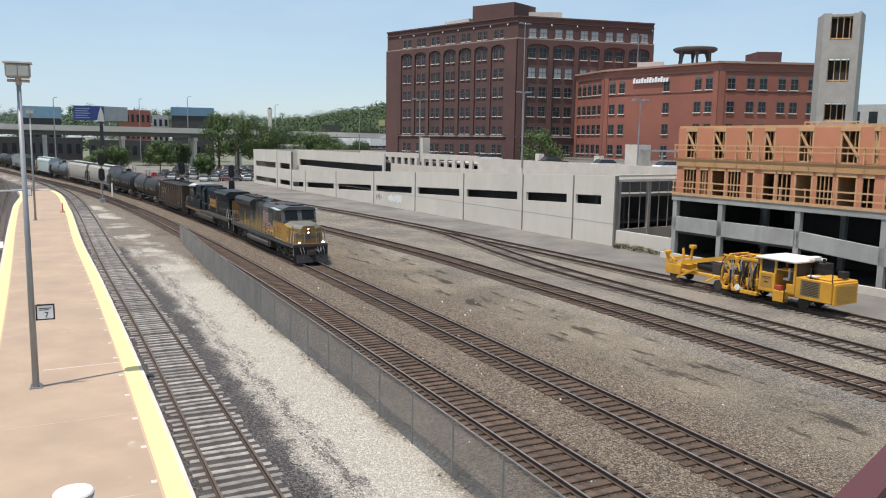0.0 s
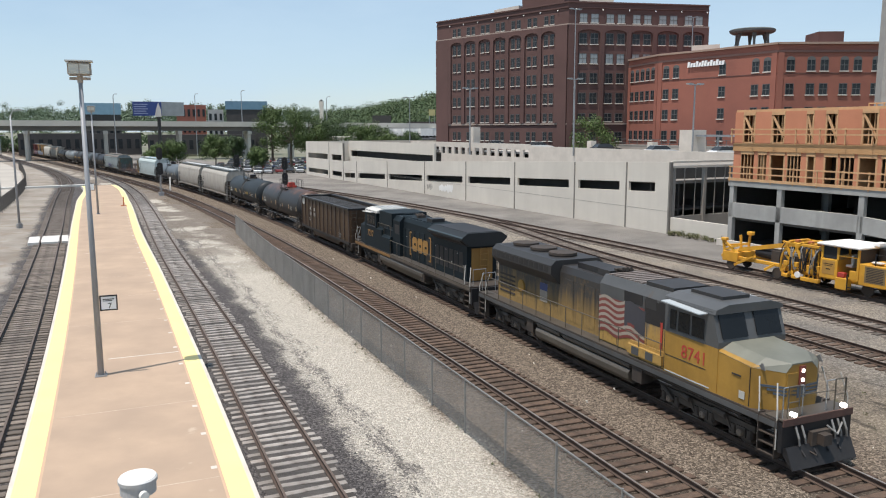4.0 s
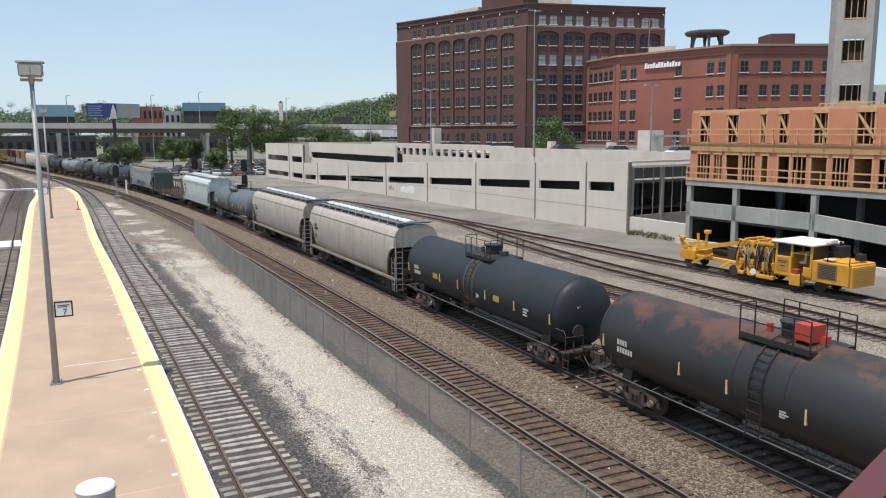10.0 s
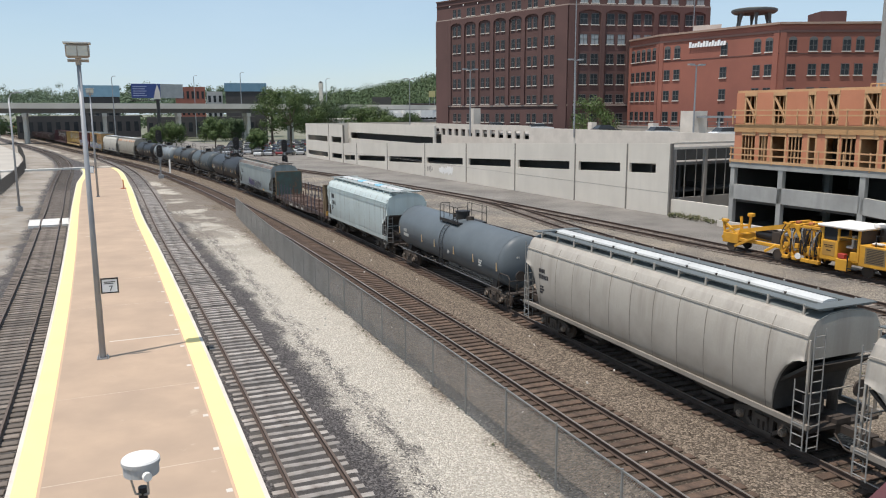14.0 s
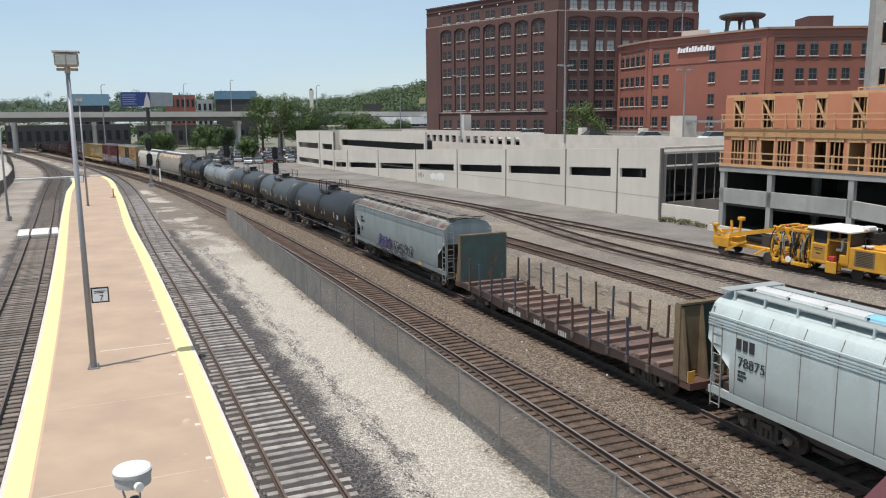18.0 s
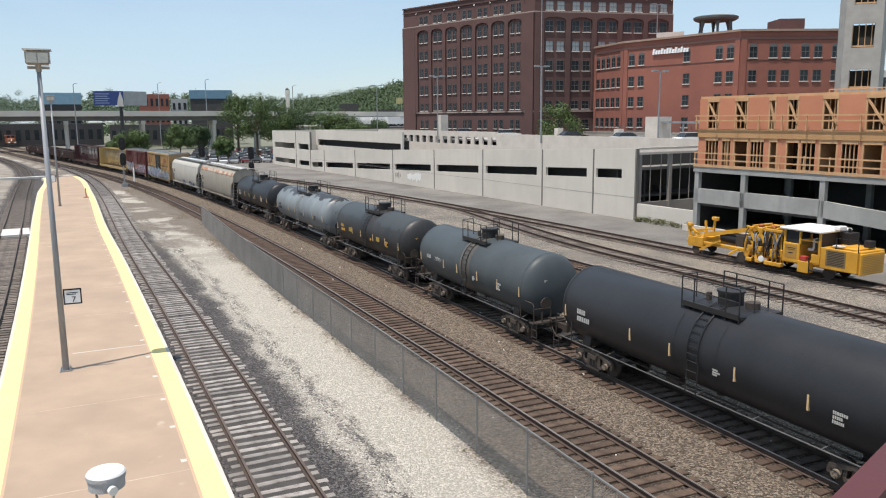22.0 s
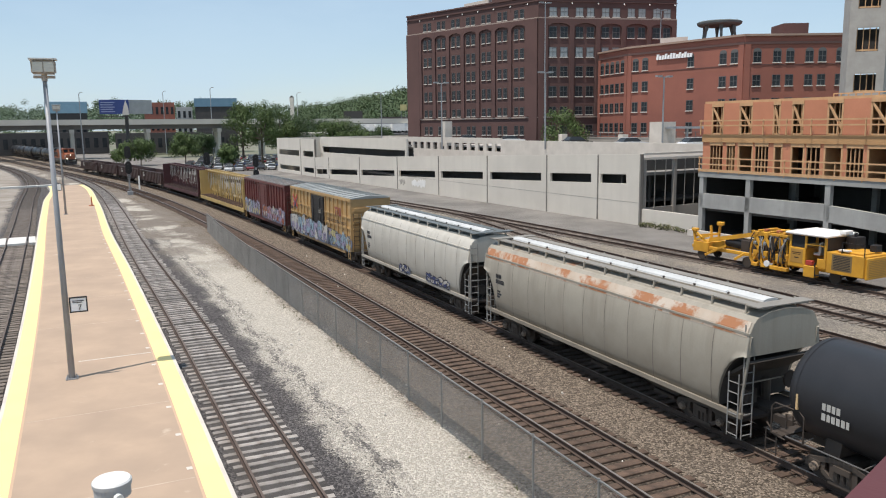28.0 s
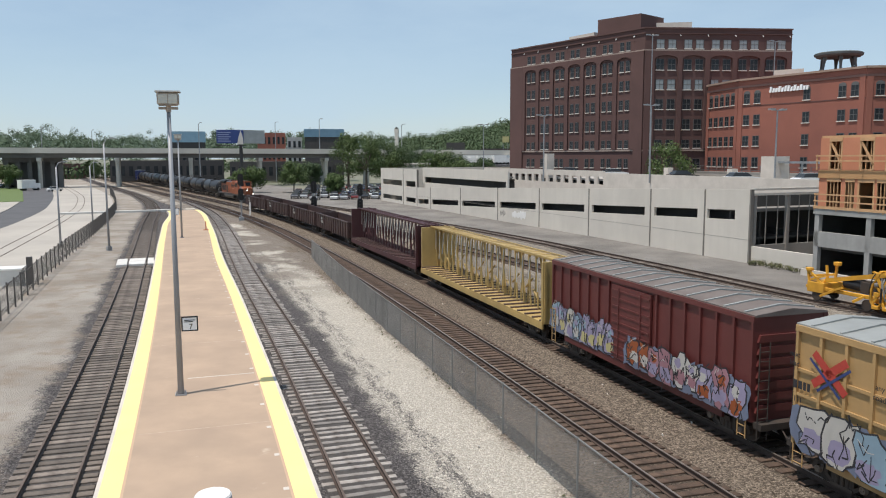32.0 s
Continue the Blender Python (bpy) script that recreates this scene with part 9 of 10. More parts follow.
    # cab with white roof
    bx("cab_lower", 7.9, 9.0, -1.3, 1.3, 0.75, 1.95)
    bx("cab_panel", 8.05, 8.85, -1.312, -1.29, 1.0, 1.85, M["machine_ochre"], 0.01)
    part("panel_lines", boxes((8.15, 8.75, -1.318, -1.31, 1.62, 1.66), (8.2, 8.7, -1.318, -1.31, 1.52, 1.55), (8.3, 8.6, -1.318, -1.31, 1.3, 1.36)), B, g, "small dark text lines")
    bx("cab_floor", 9.0, 10.3, -1.0, 1.3, 0.75, 0.95)
    bx("red_toolbox", 9.1, 9.5, -1.38, -1.05, 0.98, 1.25, M["ink_red"], 0.02)
    for x in (8.0, 9.0, 10.25):
        for y in (-1.24, 1.24):
            bx("cab_pillar", x - 0.06, x + 0.06, y - 0.05, y + 0.05, 0.9 if x > 10 else 1.95, 2.75, Y, 0)
    for y in (-1.24, 1.24):
        bx("cab_glass", 8.08, 8.95, y - 0.01, y + 0.01, 2.0, 2.7, M["pane"], 0)
        bx("window_rail", 9.05, 10.15, y - 0.03, y + 0.03, 2.2, 2.26, Y, 0)
    bx("cab_door", 9.75, 10.2, -1.28, -1.22, 0.9, 1.45)
    bx("seat", 9.25, 9.65, -0.9, -0.4, 1.55, 1.7, M["sill"])
    bx("seat_back", 9.55, 9.7, -0.9, -0.4, 1.7, 2.3, M["sill"])
    bx("cab_rear", 10.1, 10.25, -1.2, 1.2, 0.95, 2.7, K)
    bx("cab_roof", 7.7, 10.45, -1.45, 1.45, 2.75, 2.9, M["white"], 0.05, "white cab roof")
    bx("step_box", 9.0, 9.7, -1.42, -0.9, 0.25, 0.95)
    bars("cab_step", [((9.7, -1.35, 0.3), (9.7, -1.35, 1.2)), ((9.75, -1.35, 0.45), (10.3, -1.35, 0.45))], 0.06, B)
    # engine house
    bx("engine_house", 10.3, 12.5, -1.25, 1.25, 0.7, 1.95)
    bx("front_panel", 12.5, 12.62, -1.1, 1.1, 0.6, 1.85)
    bm = bmesh.new()
    for i in range(9):
        box(bm, 10.75, 11.75, -1.265, -1.25, 0.98 + i * 0.095, 1.03 + i * 0.095)
    part("grille", bm, K, g)
    bx("grille_surround", 10.65, 11.85, -1.258, -1.25, 0.9, 1.85, M["machine_mesh"], 0)
    bm = bmesh.new()
    for i in range(10):
        box(bm, 12.62, 12.635, -0.9, 0.9, 0.75 + i * 0.1, 0.8 + i * 0.1)
    part("grille", bm, M["machine_ochre"], g)
    bx("hood_lid", 10.7, 12.2, -0.9, 0.9, 1.95, 2.05)
    bx("hood_tray", 10.9, 11.5, -1.1, -0.75, 2.05, 2.14, M["sill"], 0.02)
    bx("light_unit", 11.9, 12.3, 0.2, 0.7, 2.05, 2.45, B)
    bx("light_unit", 10.3, 10.7, -0.2, 0.5, 2.9, 3.12, M["white"])
    bm = bmesh.new()
    tube(bm, (10.8, 0.6, 2.0), (10.8, 0.6, 3.0), 0.09, n=10)
    part("exhaust", bm, B, g)
    bars("hand_rail", [((12.5, -1.2, 1.9), (12.5, -1.2, 2.6)), ((12.5, -1.2, 2.6), (11.2, -1.2, 2.6)), ((11.2, -1.2, 1.95), (11.2, -1.2, 2.6))], 0.04, B)
    bx("fan_box", 10.45, 11.1, 0.2, 1.1, 2.0, 2.75, B)
    for piece in g.children:
        piece.matrix_basis = Matrix.Diagonal((1.07, 1.0, 1.0, 1.0)) @ piece.matrix_basis


M["machine_yellow"] = surface("machine_yellow", (0.68, 0.35, 0.03), (0.44, 0.215, 0.028), 0.5, 0, 10, 0.9, 0.1, 0.005)
M["machine_mesh"] = surface("dusty_grille_mesh", (0.23, 0.16, 0.07), (0.16, 0.11, 0.05), 0.8)
M["machine_ochre"] = surface("machine_ochre", (0.42, 0.23, 0.05), (0.33, 0.18, 0.04), 0.6)
build_machine()
build_bridge_rail()


# ---- trees, overpass, town and hills ----
def leaf_clump(bm, c, r, n, rnd, size):
    for _ in range(n):
        v = Vector((rnd.gauss(0, 1), rnd.gauss(0, 1), rnd.gauss(0, 0.8)))
        v = v.normalized() * r * (rnd.random() ** 0.35)
        p = Vector(c) + v
        nrm = (v.normalized() + Vector((rnd.uniform(-0.4, 0.4), rnd.uniform(-0.4, 0.4), rnd.uniform(-0.1, 0.6)))).normalized()
        u = nrm.orthogonal().normalized()
        w = nrm.cross(u)
        s = size * rnd.uniform(0.6, 1.3)
        vs = [bm.verts.new(p + u * s * a + w * s * b) for a, b in ((-1, -0.5), (0.1, -0.7), (1, 0.2), (0.1, 0.7))]
        bm.faces.new(vs)


def leaf_material(name, a, b):
    m, t, p = nodes_of(name)
    geo = t.nodes.new("ShaderNodeNewGeometry")
    c = t.nodes.new("ShaderNodeTexCoord").outputs["Object"]
    k = math_of(t, "ADD", math_of(t, "MULTIPLY", geo.outputs["Random Per Island"], 0.6), math_of(t, "MULTIPLY", noise_of(t, c, 0.5), 0.5))
    t.links.new(mix_of(t, k, a, b), p.inputs["Base Color"])
    p.inputs["Roughness"].default_value = 0.6
    p.inputs["Specular IOR Level"].default_value = 0.25
    return m


M["leaf"] = leaf_material("leaves", (0.04, 0.068, 0.02), (0.085, 0.125, 0.038))
M["leaf_dark"] = leaf_material("dark_leaves", (0.036, 0.062, 0.025), (0.07, 0.105, 0.042))
M["bark"] = surface("bark", (0.10, 0.08, 0.06), (0.06, 0.05, 0.04), 0.95)


def tree(x, y, h, w, seed, label, mat="leaf", leaves=2600, z=-0.3, size=0.24):
    rnd = random.Random(seed)
    t = empty("tree", pose(x, y, z), label=label, category="tree")
    bm = bmesh.new()
    tube(bm, (0, 0, 0), (0.1, 0, h * 0.35), 0.022 * h, 0.016 * h, n=8)
    tube(bm, (0.1, 0, h * 0.35), (0, 0.15, h * 0.75), 0.016 * h, 0.006 * h, n=7)
    ends = []
    for i in range(7):
        a = i * 2.4 + rnd.random()
        z0 = h * rnd.uniform(0.28, 0.5)
        e = (math.cos(a) * w * 0.36, math.sin(a) * w * 0.36, h * rnd.uniform(0.38, 0.78))
        tube(bm, (0.05, 0, z0), e, 0.012 * h, 0.004 * h, n=6)
        ends.append(e)
    part("trunk", bm, M["bark"], t)
    bm = bmesh.new()
    clumps = ends + [(rnd.uniform(-0.3, 0.3) * w, rnd.uniform(-0.3, 0.3) * w, h * rnd.uniform(0.3, 0.9)) for _ in range(11)] + [(0, 0, h * 0.85)]
    for c in clumps:
        leaf_clump(bm, c, w * rnd.uniform(0.17, 0.26), leaves // len(clumps), rnd, size)
    part("crown", bm, M[mat], t, "leafy green crown")
    return t


def bush_mass(name, spots, label, mat="leaf_dark", size=0.5, per=90, cat="woods"):
    """Far greenery that nobody could count: heaps of leaves, one object."""
    rnd = random.Random(len(spots) + int(spots[0][0]))
    bm = bmesh.new()
    for x, y, z, r in spots:
        leaf_clump(bm, (x, y, z), r, per, rnd, size * r / 3)
    ob = part(name, bm, M[mat])
    return tagged(ob, label, cat, kind="stuff")


def polar(az, d):
    """Plan point at a bearing in degrees left of straight ahead and a distance."""
    return -math.sin(radians(az)) * d, math.cos(radians(az)) * d


def build_overpass():
    o = empty("highway_overpass", label="long grey concrete highway overpass on round piers", category="overpass")
    P = [(-420, 112), (-300, 175), (-186, 235), (-87, 287), (-10, 322), (60, 352)]
    Z = [11.9, 11.8, 11.4, 10.9, 10.2, 9.6]
    for i, (a, b) in enumerate(zip(P, P[1:])):
        za, zb = Z[i], Z[i + 1]
        for nm, lo, hi, w, mat in (("girder", -1.5, 0.0, 8.0, "over_dark"), ("deck", 0.0, 0.7, 11.0, "over_conc")):
            bm = bmesh.new()
            beam(bm, (a[0], a[1], za + (lo + hi) / 2), (b[0], b[1], zb + (lo + hi) / 2), w, hi - lo)
            part(nm, bm, M[mat], o)
        d = Vector((b[0] - a[0], b[1] - a[1], 0)).normalized()
        n = Vector((-d.y, d.x, 0))
        for s in (-5.3, 5.3):
            bm = bmesh.new()
            beam(bm, Vector((*a, za + 1.25)) + n * s, Vector((*b, zb + 1.25)) + n * s, 0.3, 1.1)
            part("parapet", bm, M["over_conc"], o)
        L = (Vector(b) - Vector(a)).length
        k = 12.0
        while k < L:
            c = Vector((*a, 0)) + d * k
            z = za + (zb - za) * k / L
            bm = bmesh.new()
            beam(bm, c - n * 5 + Vector((0, 0, z - 2.1)), c + n * 5 + Vector((0, 0, z - 2.1)), 1.4, 1.2)
            part("pier_cap", bm, M["over_conc"], o)
            for s in (-3.4, 3.4):
                bm = bmesh.new()
                q = c + n * s
                tube(bm, q + Vector((0, 0, -0.8)), q + Vector((0, 0, z - 1.6)), 0.65, n=12)
                part("pier", bm, M["over_conc"], o)
            k += 24.0
    # dark abutment with square columns under the far left span
    for nm, dims, mt in [("abutment", (-9, 9, 1.5, 2.5, -0.8, 9.5), "over_dark"), ("abutment", (-9, 9, -1.5, 1.5, 8.3, 10.2), "over_dark")] + [("column", (x - 0.7, x + 0.7, -1.2, 0.2, -0.8, 8.3), "over_dark") for x in (-8, -4.5, -1, 2.5, 6, 8.3)]:
        w = part(nm, boxes(dims), M[mt], o)
        w.matrix_basis = pose(-178, 240, 0, 0, 0, 32)


M["over_conc"] = surface("overpass_concrete", (0.55, 0.525, 0.47), (0.44, 0.42, 0.375), 0.9, 0, 3, 0.1)
# girder colour darkened to include the shade below the deck
M["over_dark"] = surface("shaded_overpass_girder", (0.16, 0.155, 0.145), (0.12, 0.115, 0.11), 0.9, 0, 3, 0.1)


def town_block(az0, az1, d, z0, z1, mat, label, roof=None, rows=0, cols=0, depth=12):
    a, b = polar(az0, d), polar(az1, d)
    g = empty("town_building", label=label, category="building", group="distant town")
    m, L = face(a, b)
    g.matrix_basis = m
    part("wall", boxes((0, L, 0, depth, z0, z1)), M[mat], g)
    if roof:
        part("roof", boxes((-0.3, L + 0.3, -0.3, depth, z1, z1 + roof[1])), M[roof[0]], g)
    for r in range(rows):
        for c in range(cols):
            w, h = L / cols * 0.5, (z1 - z0) / max(rows, 1) * 0.45
            x, z = L * (c + 0.5) / cols, z0 + (z1 - z0) * (r + 0.5) / rows
            part("window", boxes((x - w / 2, x + w / 2, -0.08, 0.05, z - h / 2, z + h / 2)), M["pane"], g)
    return g


M["town_blue"] = surface("blue_cladding", (0.14, 0.25, 0.34), (0.11, 0.21, 0.29), 0.6)
M["town_sky"] = surface("sky_blue_cladding", (0.22, 0.36, 0.46), (0.18, 0.31, 0.40), 0.6)
M["town_pale"] = surface("pale_cladding", (0.45, 0.45, 0.44), (0.35, 0.35, 0.34), 0.7)
M["town_dark"] = surface("dark_cladding", (0.06, 0.055, 0.053), (0.042, 0.04, 0.039), 0.7)


def build_town():
    # bearings in degrees left of straight ahead
    town_block(28.25, 25.8, 430, 0, 17.6, "town_dark", "dark low building with blue upper storey", ("town_sky", 5.6), 1, 6)
    town_block(22.25, 20.3, 360, 0, 20.6, "brick_red", "red brick townhouse row beyond the overpass", None, 3, 6)
    town_block(20.2, 19.15, 350, 0, 18.4, "town_pale", "pale apartment block with dark windows", None, 3, 3)
    town_block(18.95, 16.2, 340, 0, 18.2, "town_dark", "dark brick hall with blue roof band", ("town_blue", 3.4), 0, 0)
    town_block(8.75, 7.4, 520, 0, 19.0, "town_dark", "low dark-roofed shed near wooded hill", None, 1, 5)
    town_block(6.2, 4.0, 430, 0, 13.5, "brick_brown", "low brown brick works by the hill", ("town_dark", 0.6), 1, 6)
    town_block(12.7, 9.6, 245, 0, 7.2, "over_conc", "low pale parking deck behind trees", ("over_conc", 0.5), 1, 4)
    # two dark blocks added to give the shade and building mass under the deck
    town_block(32.0, 24.6, 350, 0, 8.6, "town_dark", "long low dark block standing for shade and buildings under the overpass", None, 1, 14)
    town_block(24.2, 17.0, 332, 0, 8.0, "town_dark", "second long dark block standing for shade and buildings under the overpass", None, 1, 14)
    town_block(41.0, 33.5, 420, 0, 7.0, "brick_brown", "low brown works beyond the overpass", None, 1, 12)
    g = empty("hoarding", pose(*polar(4.45, 400), 0, 0, 0, 10), label="small yellow hoarding beside the warehouse", category="sign")
    part("board", boxes((-1.6, 1.6, -0.1, 0.1, 16.8, 19.8)), M["spray_lemon"], g)
    for x in (-1.2, 1.2):
        bm = bmesh.new()
        tube(bm, (x, 0.2, -0.7), (x, 0.2, 19.5), 0.12, n=8)
        part("post", bm, M["galv"], g)
    town_block(-27.0, -33.0, 260, 0, 22, "town_pale", "grey block beyond the stair tower", None, 3, 6)
    g = empty("church_tower", pose(*polar(12.36, 620), 0), label="pale church tower among distant trees", category="tower")
    part("shaft", boxes((-1.3, 1.3, -1.3, 1.3, 0, 28)), M["sill"], g)
    part("belfry", boxes((-1.5, 1.5, -1.5, 1.5, 28, 31.5)), M["sill"], g)
    bm = bmesh.new()
    prism(bm, [(-1.5, 31.5), (1.5, 31.5), (0, 33)], -1.5, 1.5, "y")
    part("roof", bm, M["town_dark"], g)
    # white yard of parked boats and trucks by the hill
    random.seed(23)
    for i in range(24):
        az, d = 8.8 - i * 0.19, 288 + (i % 3) * 11 + random.uniform(-3, 3)
        x, y = polar(az, d)
        k = empty("parked_truck", pose(x, y, 6.8, 0, 0, random.uniform(0, 180)), label="white parked delivery truck in far yard", category="truck", group="far parked trucks")
        part("box", boxes((-2.6, 2.0, -1.2, 1.2, 0.8, 3.4)), M["white"], k)
        part("cab", boxes((2.05, 3.6, -1.1, 1.1, 0.5, 2.5)), M["white"], k)
        for wx in (-1.6, 2.6):
            bm = bmesh.new()
            tube(bm, (wx, -1.15, 0.45), (wx, 1.15, 0.45), 0.45, n=12)
            part("axle", bm, M["black"], k)
    bm = bmesh.new()
    a, b = polar(9.5, 300), polar(1.0, 300)
    beam(bm, (*a, 3.0), (*b, 3.0), 60, 7.6)
    tagged(part("terrace", bm, M["asphalt"]), "raised dark paved yard by the hill", "yard", kind="structure")
    bill = empty("billboard", pose(*polar(23.72, 262), 0, 0, 0, 24), label="large roadside billboard with blue poster on pole", category="billboard")
    bm = bmesh.new()
    tube(bm, (1.5, 0.6, -0.5), (1.5, 0.6, 14.0), 0.55, n=12)
    part("pole", bm, M["town_dark"], bill)
    part("poster", boxes((-6.0, 2.4, -0.2, 0.1, 14.2, 18.5)), M["ink_navy"], bill, "blue poster with pale text lines")
    bm = bmesh.new()
    for i in range(5):
        box(bm, -5.6, -5.6 + 4.0 - 0.5 * (i % 2), -0.23, -0.2, 14.8 + i * 0.68, 15.05 + i * 0.68)
    part("poster_lines", bm, M["spray_grey"], bill)
    bm = bmesh.new()
    prism(bm, [(0.3, 13.9), (2.3, 13.9), (2.2, 16.0), (1.5, 18.4), (0.8, 16.2)], -0.24, -0.2, "y")
    part("poster_shape", bm, M["sill"], bill)
    b2 = part("rear_face", boxes((0, 8.0, -0.1, 0.2, 14.2, 18.5)), M["town_pale"], bill)
    b2.matrix_basis = pose(2.4, 0.2, 0, 0, 0, 32)
    part("walkway", boxes((-6.5, 2.4, -0.9, -0.2, 13.4, 13.6)), M["town_dark"], bill)


M["ink_navy"] = surface("navy_poster", (0.03, 0.06, 0.22), (0.025, 0.05, 0.18), 0.5)
M["spray_grey"] = surface("pale_text", (0.30, 0.34, 0.5), (0.28, 0.32, 0.45), 0.6)


def build_hills():
    rnd = random.Random(5)
    spots = []
    ridge = lambda az: 48 + 4 * math.sin(az * 0.35 + 1.0) + 3 * math.sin(az * 1.1)
    for i in range(1100):
        az = rnd.uniform(8, 46)
        d = rnd.uniform(1050, 1500)
        top = ridge(az) * (d - 850) / 650
        x, y = polar(az, d)
        spots.append((x, y, max(3, top - rnd.uniform(0, 6)), rnd.uniform(7, 11)))
    for i in range(26):
        az = rnd.uniform(8, 44)
        x, y = polar(az, 1480)
        spots.append((x, y, ridge(az) + rnd.uniform(2, 9), rnd.uniform(6, 9)))
    bush_mass("wooded_hills", spots, "distant wooded green hills with haze-tinted leaves", "leaf_far", 0.38, 110)
    spots = []
    for i in range(700):
        az = rnd.uniform(-2, 12)
        d = rnd.uniform(600, 900)
        k = min(1.0, max(0.0, (12 - az) / 8.0))
        top = (26 + 24 * k) * (d - 480) / 420
        x, y = polar(az, d)
        spots.append((x, y, max(2, top - rnd.uniform(0, 5)), rnd.uniform(6, 10)))
    bush_mass("wooded_bluff", spots, "steep wooded bluff behind the brick warehouse", "leaf_dark", 0.3, 170)
    spots = []
    for i in range(240):
        az = rnd.uniform(-42, -24)
        d = rnd.uniform(300, 420)
        x, y = polar(az, d)
        spots.append((x, y, rnd.uniform(4, 22), rnd.uniform(4, 7)))
    bush_mass("far_woods", spots, "green woods behind the stair tower", "leaf_dark", 0.5, 60)
    spots = []
    for i in range(260):
        az = rnd.uniform(6, 44)
        d = rnd.uniform(400, 600)
        x, y = polar(az, d)
        spots.append((x, y, rnd.uniform(1, 6), rnd.uniform(3, 5.5)))
    bush_mass("street_trees", spots, "low green street trees beyond the overpass", "leaf_dark", 0.5, 60)


# paler, bluer leaf green: a little distance haze put into the colour
M["leaf_far"] = leaf_material("haze_tinted_leaves", (0.065, 0.10, 0.06), (0.09, 0.13, 0.075))


def build_trees():
    items = [(15.9, 222, 17.5, 10, "leaf"), (14.6, 216, 17.5, 12, "leaf"), (13.3, 222, 15.8, 10, "leaf"), (12.2, 236, 14.0, 9, "leaf_dark"), (11.0, 262, 15.0, 10, "leaf_dark"), (9.6, 205, 11.8, 9, "leaf"), (8.6, 210, 12.6, 9, "leaf"), (7.6, 206, 9.5, 8, "leaf"), (6.0, 250, 10, 8, "leaf_dark"),
             (19.8, 226, 9.0, 8.5, "leaf"), (18.6, 236, 8.6, 7, "leaf_dark"), (22.7, 228, 7.4, 8, "leaf"), (23.8, 232, 6.0, 6, "leaf"), (16.9, 200, 6, 5, "leaf"), (36.0, 330, 8, 9, "leaf_dark"), (35.6, 375, 6, 10, "leaf_dark"), (33.2, 420, 8, 10, "leaf_dark"), (30.5, 380, 9, 10, "leaf_dark"), (38.0, 290, 8, 8, "leaf")]
    for i, (az, d, h, w, mat) in enumerate(items):
        x, y = polar(az, d)
        tree(x, y, h, w, 40 + i, "leafy green street tree near the car park" if mat == "leaf" else "dark green tree near the overpass", mat, 5200, size=0.2)
    tree(17.4, 139, 12.6, 8.2, 90, "bright green tree in front of the warehouse", "leaf", 5200, size=0.16)


def parked_car(m, paint_key, label):
    c = empty("parked_car", m, label=label, category="car", group="parked cars")

    def body():
        bm = bmesh.new()
        prism(bm, [(-2.2, 0.35), (-2.25, 0.75), (-1.9, 0.92), (-1.0, 0.95), (1.0, 0.92), (2.1, 0.78), (2.2, 0.35)], -0.88, 0.88, "y")
        return bm

    def cabin():
        bm = bmesh.new()
        loft(bm, [[(-1.75, -0.82, 0.93), (1.05, -0.82, 0.93), (1.05, 0.82, 0.93), (-1.75, 0.82, 0.93)], [(-1.2, -0.66, 1.42), (0.35, -0.66, 1.42), (0.35, 0.66, 1.42), (-1.2, 0.66, 1.42)]])
        return bm
    again("body", shared_mesh("car_body_" + paint_key, body, M[paint_key]), c, Matrix())
    again("cabin_glass", shared_mesh("car_cabin", cabin, M["pane"]), c, Matrix())
    again("roof", shared_mesh("car_roof_" + paint_key, lambda: boxes((-1.2, 0.36, -0.67, 0.67, 1.42, 1.47)), M[paint_key]), c, Matrix())
    for x in (-1.4, 1.35):
        for y in (-0.8, 0.8):
            again("wheel", shared_mesh("car_wheel", lambda: tube(bmesh.new(), (0, -0.1, 0.32), (0, 0.1, 0.32), 0.32, n=14), M["black"]), c, pose(x, y, 0))


for key, col in (("car_silver", (0.45, 0.46, 0.47)), ("car_black", (0.02, 0.02, 0.022)), ("car_white", (0.75, 0.75, 0.74)), ("car_red", (0.22, 0.03, 0.03)), ("car_blue", (0.04, 0.06, 0.12)), ("car_grey", (0.14, 0.14, 0.15))):
    M[key] = surface(key, col, [x * 0.8 for x in col], 0.25, 0.1, 5, 0.5, 0, 0, None, None, 0, 0, 0.6)


